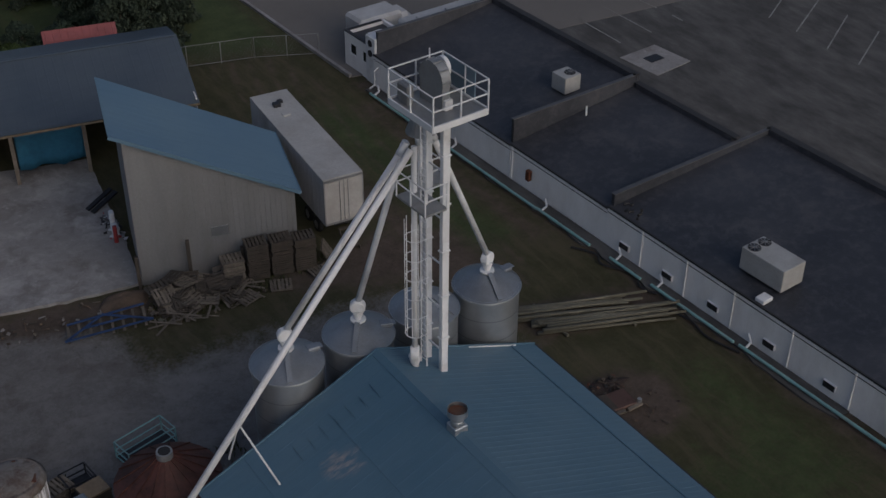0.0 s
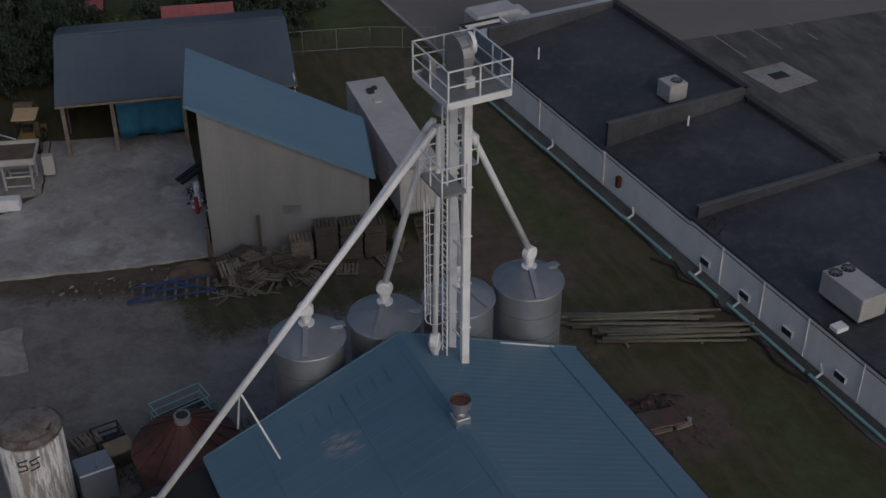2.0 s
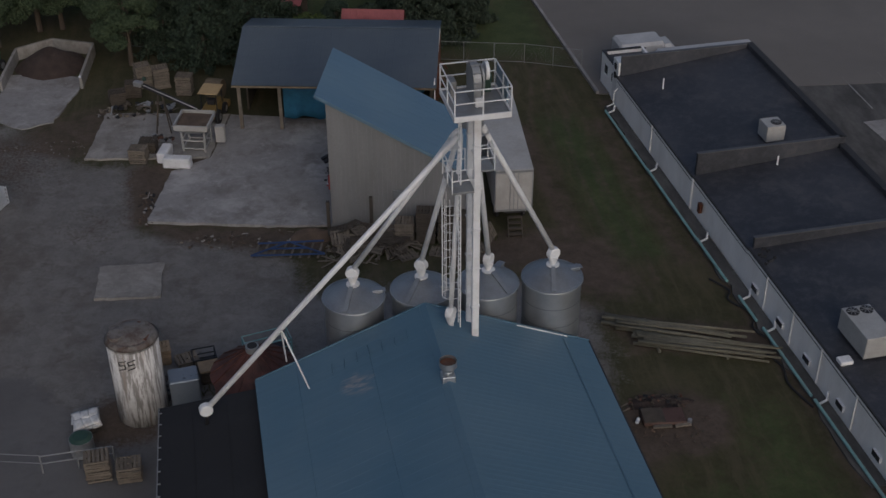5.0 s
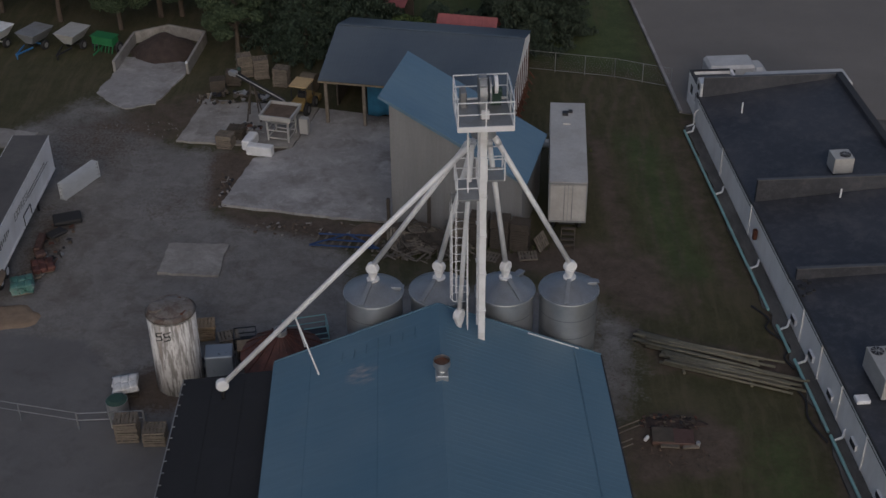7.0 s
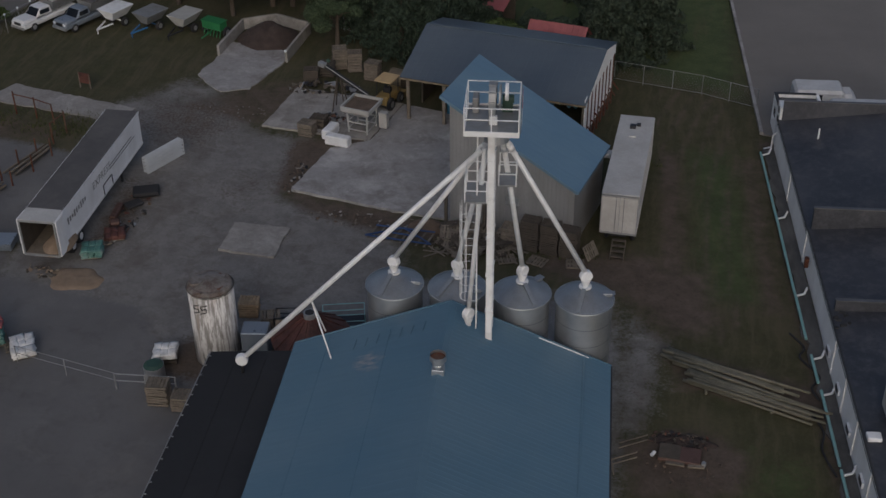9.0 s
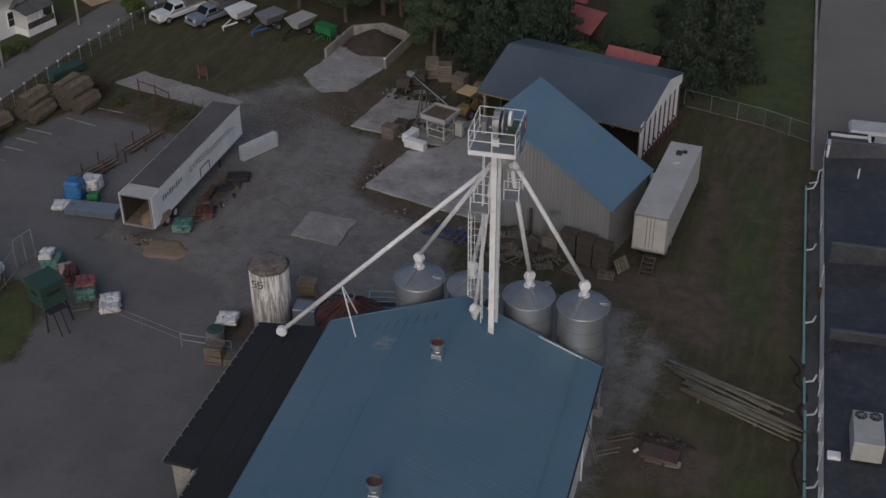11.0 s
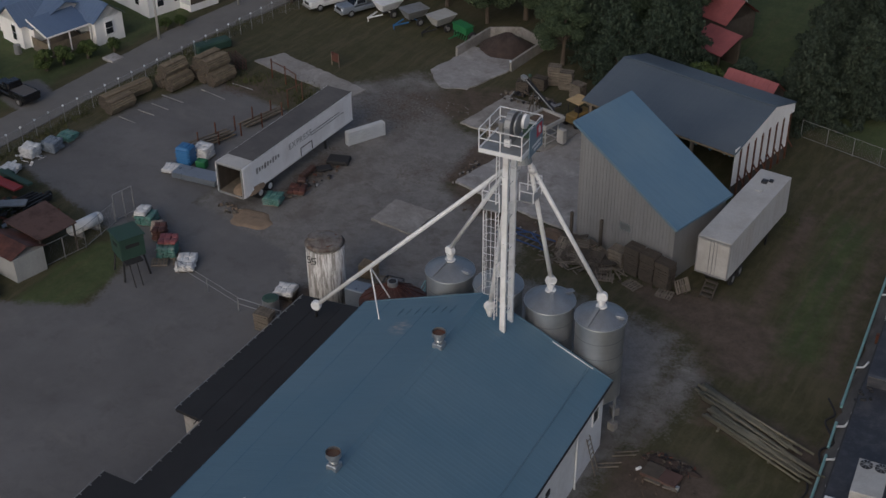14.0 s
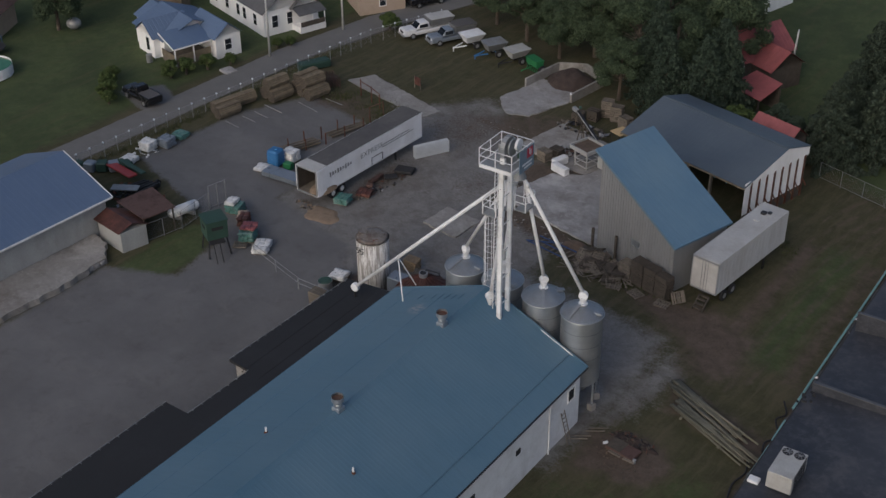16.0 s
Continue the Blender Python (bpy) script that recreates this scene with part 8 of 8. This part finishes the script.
def gable_house(parent, x0, x1, y0, y1, eave, ridge, along, wall, roof, over=0.35):
    """A block with a gable roof in its thing's own axes; along: 'x' or 'y' for the ridge."""
    part("wall", box(nb(), ((x0 + x1) / 2, (y0 + y1) / 2, eave / 2 - 0.15), (x1 - x0, y1 - y0, eave + 0.3)), wall, parent)
    xm, ym = (x0 + x1) / 2, (y0 + y1) / 2
    if along == "x":
        sl = [((x0 - over, y0 - over, eave - 0.1), (x0 - over, ym, ridge), (x1 + over, ym, ridge), (x1 + over, y0 - over, eave - 0.1)),
              ((x0 - over, y1 + over, eave - 0.1), (x0 - over, ym, ridge), (x1 + over, ym, ridge), (x1 + over, y1 + over, eave - 0.1))]
        ga = [[(x, y0, eave), (x, y1, eave), (x, ym, ridge - 0.15)] for x in (x0 + 0.01, x1 - 0.01)]
    else:
        sl = [((x0 - over, y0 - over, eave - 0.1), (xm, y0 - over, ridge), (xm, y1 + over, ridge), (x0 - over, y1 + over, eave - 0.1)),
              ((x1 + over, y0 - over, eave - 0.1), (xm, y0 - over, ridge), (xm, y1 + over, ridge), (x1 + over, y1 + over, eave - 0.1))]
        ga = [[(x0, y, eave), (x1, y, eave), (xm, y, ridge - 0.15)] for y in (y0 + 0.01, y1 - 0.01)]
    for a, b, c, d in sl:
        part("roof", ribbed(nb(), a, b, c, d, 0.5, 0.02, 0.04, 0.06), roof, parent)
    for t in ga:
        bm = nb()
        f = bm.faces.new([bm.verts.new(p) for p in t])
        bmesh.ops.solidify(bm, geom=[f], thickness=0.12)
        part("gable", bm, wall, parent)


h1 = thing("house", "white house with a blue metal roof and porch", "house", (-66.6, 23.3, 0), -12)
gable_house(h1, -6.6, 0.4, 0.3, 8.0, 2.4, 4.0, "x", "white", "house_blue")
gable_house(h1, -1.5, 4.2, 4.9, 8.2, 2.6, 4.1, "x", "white", "house_blue")
gable_house(h1, -4.6, -0.6, -0.5, 4.5, 2.5, 4.05, "y", "white", "house_blue", 0.25)
gable_house(h1, -9.6, -5.5, 2.0, 6.5, 2.1, 3.3, "x", "white", "house_blue")
part("porch_roof", slab3(nb(), [(0.2, -0.2, 3.3), (3.7, -0.2, 2.35), (3.7, 4.9, 2.35), (0.2, 4.9, 3.3)], 0.08), "house_blue", h1, "blue porch roof")
part("porch_floor", box(nb(), (1.9, 2.3, 0.35), (3.2, 4.6, 0.7)), "wood", h1)
part("porch_rail", box(nb(), (3.45, 2.4, 1.05), (0.08, 4.8, 0.8)), "post_wood", h1, "brown plank porch rail")
part("porch_rail", box(nb(), (1.9, 0.02, 1.05), (3.2, 0.08, 0.8)), "post_wood", h1)
for y in (0.0, 2.4, 4.7):
    part("porch_post", beam(nb(), (3.5, y, 0.2), (3.5, y, 2.35), 0.12, 0.12), "white", h1)
part("fascia", beam(nb(), (3.74, -0.2, 2.32), (3.74, 4.9, 2.32), 0.06, 0.16), "white", h1)
part("fascia", beam(nb(), (0.2, -0.24, 3.27), (3.7, -0.24, 2.32), 0.06, 0.16), "white", h1)
window(h1, (4.24, 6.5, 1.5), 90)
window(h1, (-2.0, -0.54, 1.4), 0, 0.7, 1.6)
window(h1, (-5.2, 0.26, 1.6), 0, 0.6, 0.9)
part("door", box(nb(), (0.44, 3.6, 1.2), (0.08, 0.9, 2.0)), "brown_wood", h1)
solid("bin_barrel", tube(nb(), (-67, 21.8, 0), (-67, 21.8, 0.95), 0.36, 14), "grey_metal", "grey rubbish bin on the lawn", "rubbish bin")
solid("garden_step", box(nb(), (-57.9, 25.7, 0.08), (1.6, 1.4, 0.25), -8), "concrete", "pale concrete step by the road", "step")

h2 = thing("house", "white wooden house with grey shingle roof", "house", (-61.9, 35.3, 0), -14)
gable_house(h2, -14.0, 0.0, 0.0, 5.4, 3.0, 5.0, "x", "white", "shingle")
gable_house(h2, -6.0, 0.2, 3.9, 7.5, 2.8, 4.5, "x", "white", "shingle")
part("porch_roof", slab3(nb(), [(0.1, 3.8, 2.9), (2.1, 3.8, 2.35), (2.1, 7.6, 2.35), (0.1, 7.6, 2.9)], 0.08), "shingle", h2)
part("porch_floor", box(nb(), (1.1, 5.7, 0.35), (1.7, 3.6, 0.75)), "white", h2)
for y in (4.0, 5.7, 7.4):
    part("porch_post", beam(nb(), (1.9, y, 0.3), (1.9, y, 2.3), 0.1, 0.1), "white", h2)
part("porch_rail", box(nb(), (1.92, 5.7, 1.05), (0.07, 3.4, 0.6)), "brown_wood", h2)
for y in (1.5, 3.6):
    window(h2, (0.04, y, 1.6), 90, 0.75, 1.5)
for x in (-2.0, -4.6, -6.2, -9.0, -12.0):
    window(h2, (x, -0.04, 1.6), 0, 0.7, 1.4)
h3 = thing("house", "cream house with a brown roof on the lawn", "house", (-92.4, 10.7, 0), 30)
gable_house(h3, 0, 7, 0, 6, 2.8, 4.8, "y", "cream", "brown_roof")
window(h3, (3, -0.04, 1.5), 0)
h4 = thing("house", "pale house farther along the road", "house", (-57.5, 47.5, 0), 60)
gable_house(h4, 0, 6, 0, 8, 2.8, 4.6, "y", "cream", "shingle")
window(h4, (3, -0.04, 1.5), 0)
h5 = thing("garden_shed", "small brown shed behind the house", "shed", (-78.4, 31.7, 0), 30)
gable_house(h5, 0, 4, 0, 3, 2.2, 3.2, "x", "post_wood", "brown_roof", 0.2)
rh = thing("house", "log house with a red metal roof among the trees", "house", (-15.7, 60.9, 0), -20)
gable_house(rh, 0, 5.6, 0, 7.0, 2.8, 5.2, "y", "brown_wood", "red_roof")
gable_house(rh, 4.0, 8.6, 1.0, 5.5, 2.6, 4.4, "x", "brown_wood", "red_roof")
for k in range(9):
    part("chinking", box(nb(), (2.8, -0.05, 0.4 + k * 0.44), (5.4 - max(0, k - 5) * 1.2, 0.1, 0.2)), "white", rh, "white chinking between the logs")
part("porch_roof", slab3(nb(), [(8.2, -4.6, 2.2), (13.0, -4.6, 2.2), (12.6, -1.2, 3.2), (8.6, -1.2, 3.2)], 0.08), "red_roof", rh, "low red porch roof")
part("porch_wall", box(nb(), (10.6, -1.3, 1.6), (3.8, 0.15, 3.1)), "brown_wood", rh)
for x in (8.6, 10.6, 12.6):
    part("porch_post", beam(nb(), (x, -4.4, 0), (x, -4.4, 2.25), 0.14, 0.14), "brown_wood", rh)
rl = thing("garage", "low garage with a red metal roof behind the barn", "garage", (-1.9, 43.5, 0), -11)
gable_house(rl, 0, 4.6, 0, 3.0, 3.5, 4.8, "x", "brown_wood", "red_roof", 0.2)
wh = thing("house", "small white house beyond the lawn", "house", (-25.2, 80.2, 0), -10)
gable_house(wh, 0, 7, 0, 6, 2.8, 4.6, "x", "white", "shingle")
window(wh, (2, -0.04, 1.5), 0)
pool = thing("garden_pool", "round above ground pool with green water", "pool", (-78.6, 8.2, 0))
bm = nb()
bmesh.ops.create_cone(bm, cap_ends=False, segments=32, radius1=2.6, radius2=2.6, depth=1.2, matrix=Matrix.Translation((0, 0, 0.6)))
part("wall", bm, "white_steel", pool)
part("water", tube(nb(), (0, 0, 0.2), (0, 0, 1.0), 2.55, 32), "water", pool)
tp = thing("trampoline", "round dark trampoline behind the pool", "trampoline", (-83.4, 11.7, 0))
part("mat", tube(nb(), (0, 0, 0.8), (0, 0, 0.86), 1.7, 24), "black", tp)
for k in range(4):
    a = k * math.pi / 2
    part("leg", beam(nb(), (1.6 * math.cos(a), 1.6 * math.sin(a), 0), (1.6 * math.cos(a), 1.6 * math.sin(a), 1.9), 0.06, 0.06), "blue_steel", tp)
solid("propane_tank", ball(nb(), (-82, 22.5, 0.7), 0.9, 14, 0.8), "grey_metal", "grey tank on the far lawn", "tank", smooth=True)


def utility_pole(x, y, h, lean=0.0, arm=False):
    p = thing("utility_pole", "grey wooden utility pole beside the road", "utility pole", (x, y, 0), 0, "utility poles")
    part("shaft", tube(nb(), (0, 0, -0.3), (lean, 0, h), 0.14, 9, 0.1), "ac_metal", p, smooth=True)
    if arm:
        part("crossarm", beam(nb(), (lean - 0.8, 0, h - 0.5), (lean + 0.8, 0, h - 0.5), 0.1, 0.12), "wood", p)
        part("lamp_arm", tube(nb(), (lean, 0, h - 1.2), (lean - 1.2, -0.4, h - 0.7), 0.03), "grey_metal", p)


utility_pole(-57.2, 31.6, 8.5, 0.0, True)
utility_pole(-55.9, 42.7, 8.5, 0.0, True)
utility_pole(-52.5, 66, 8.5, 0, True)
utility_pole(-7.1, 63.5, 6.0, 0.3)
utility_pole(-16.3, 70.9, 6.0)
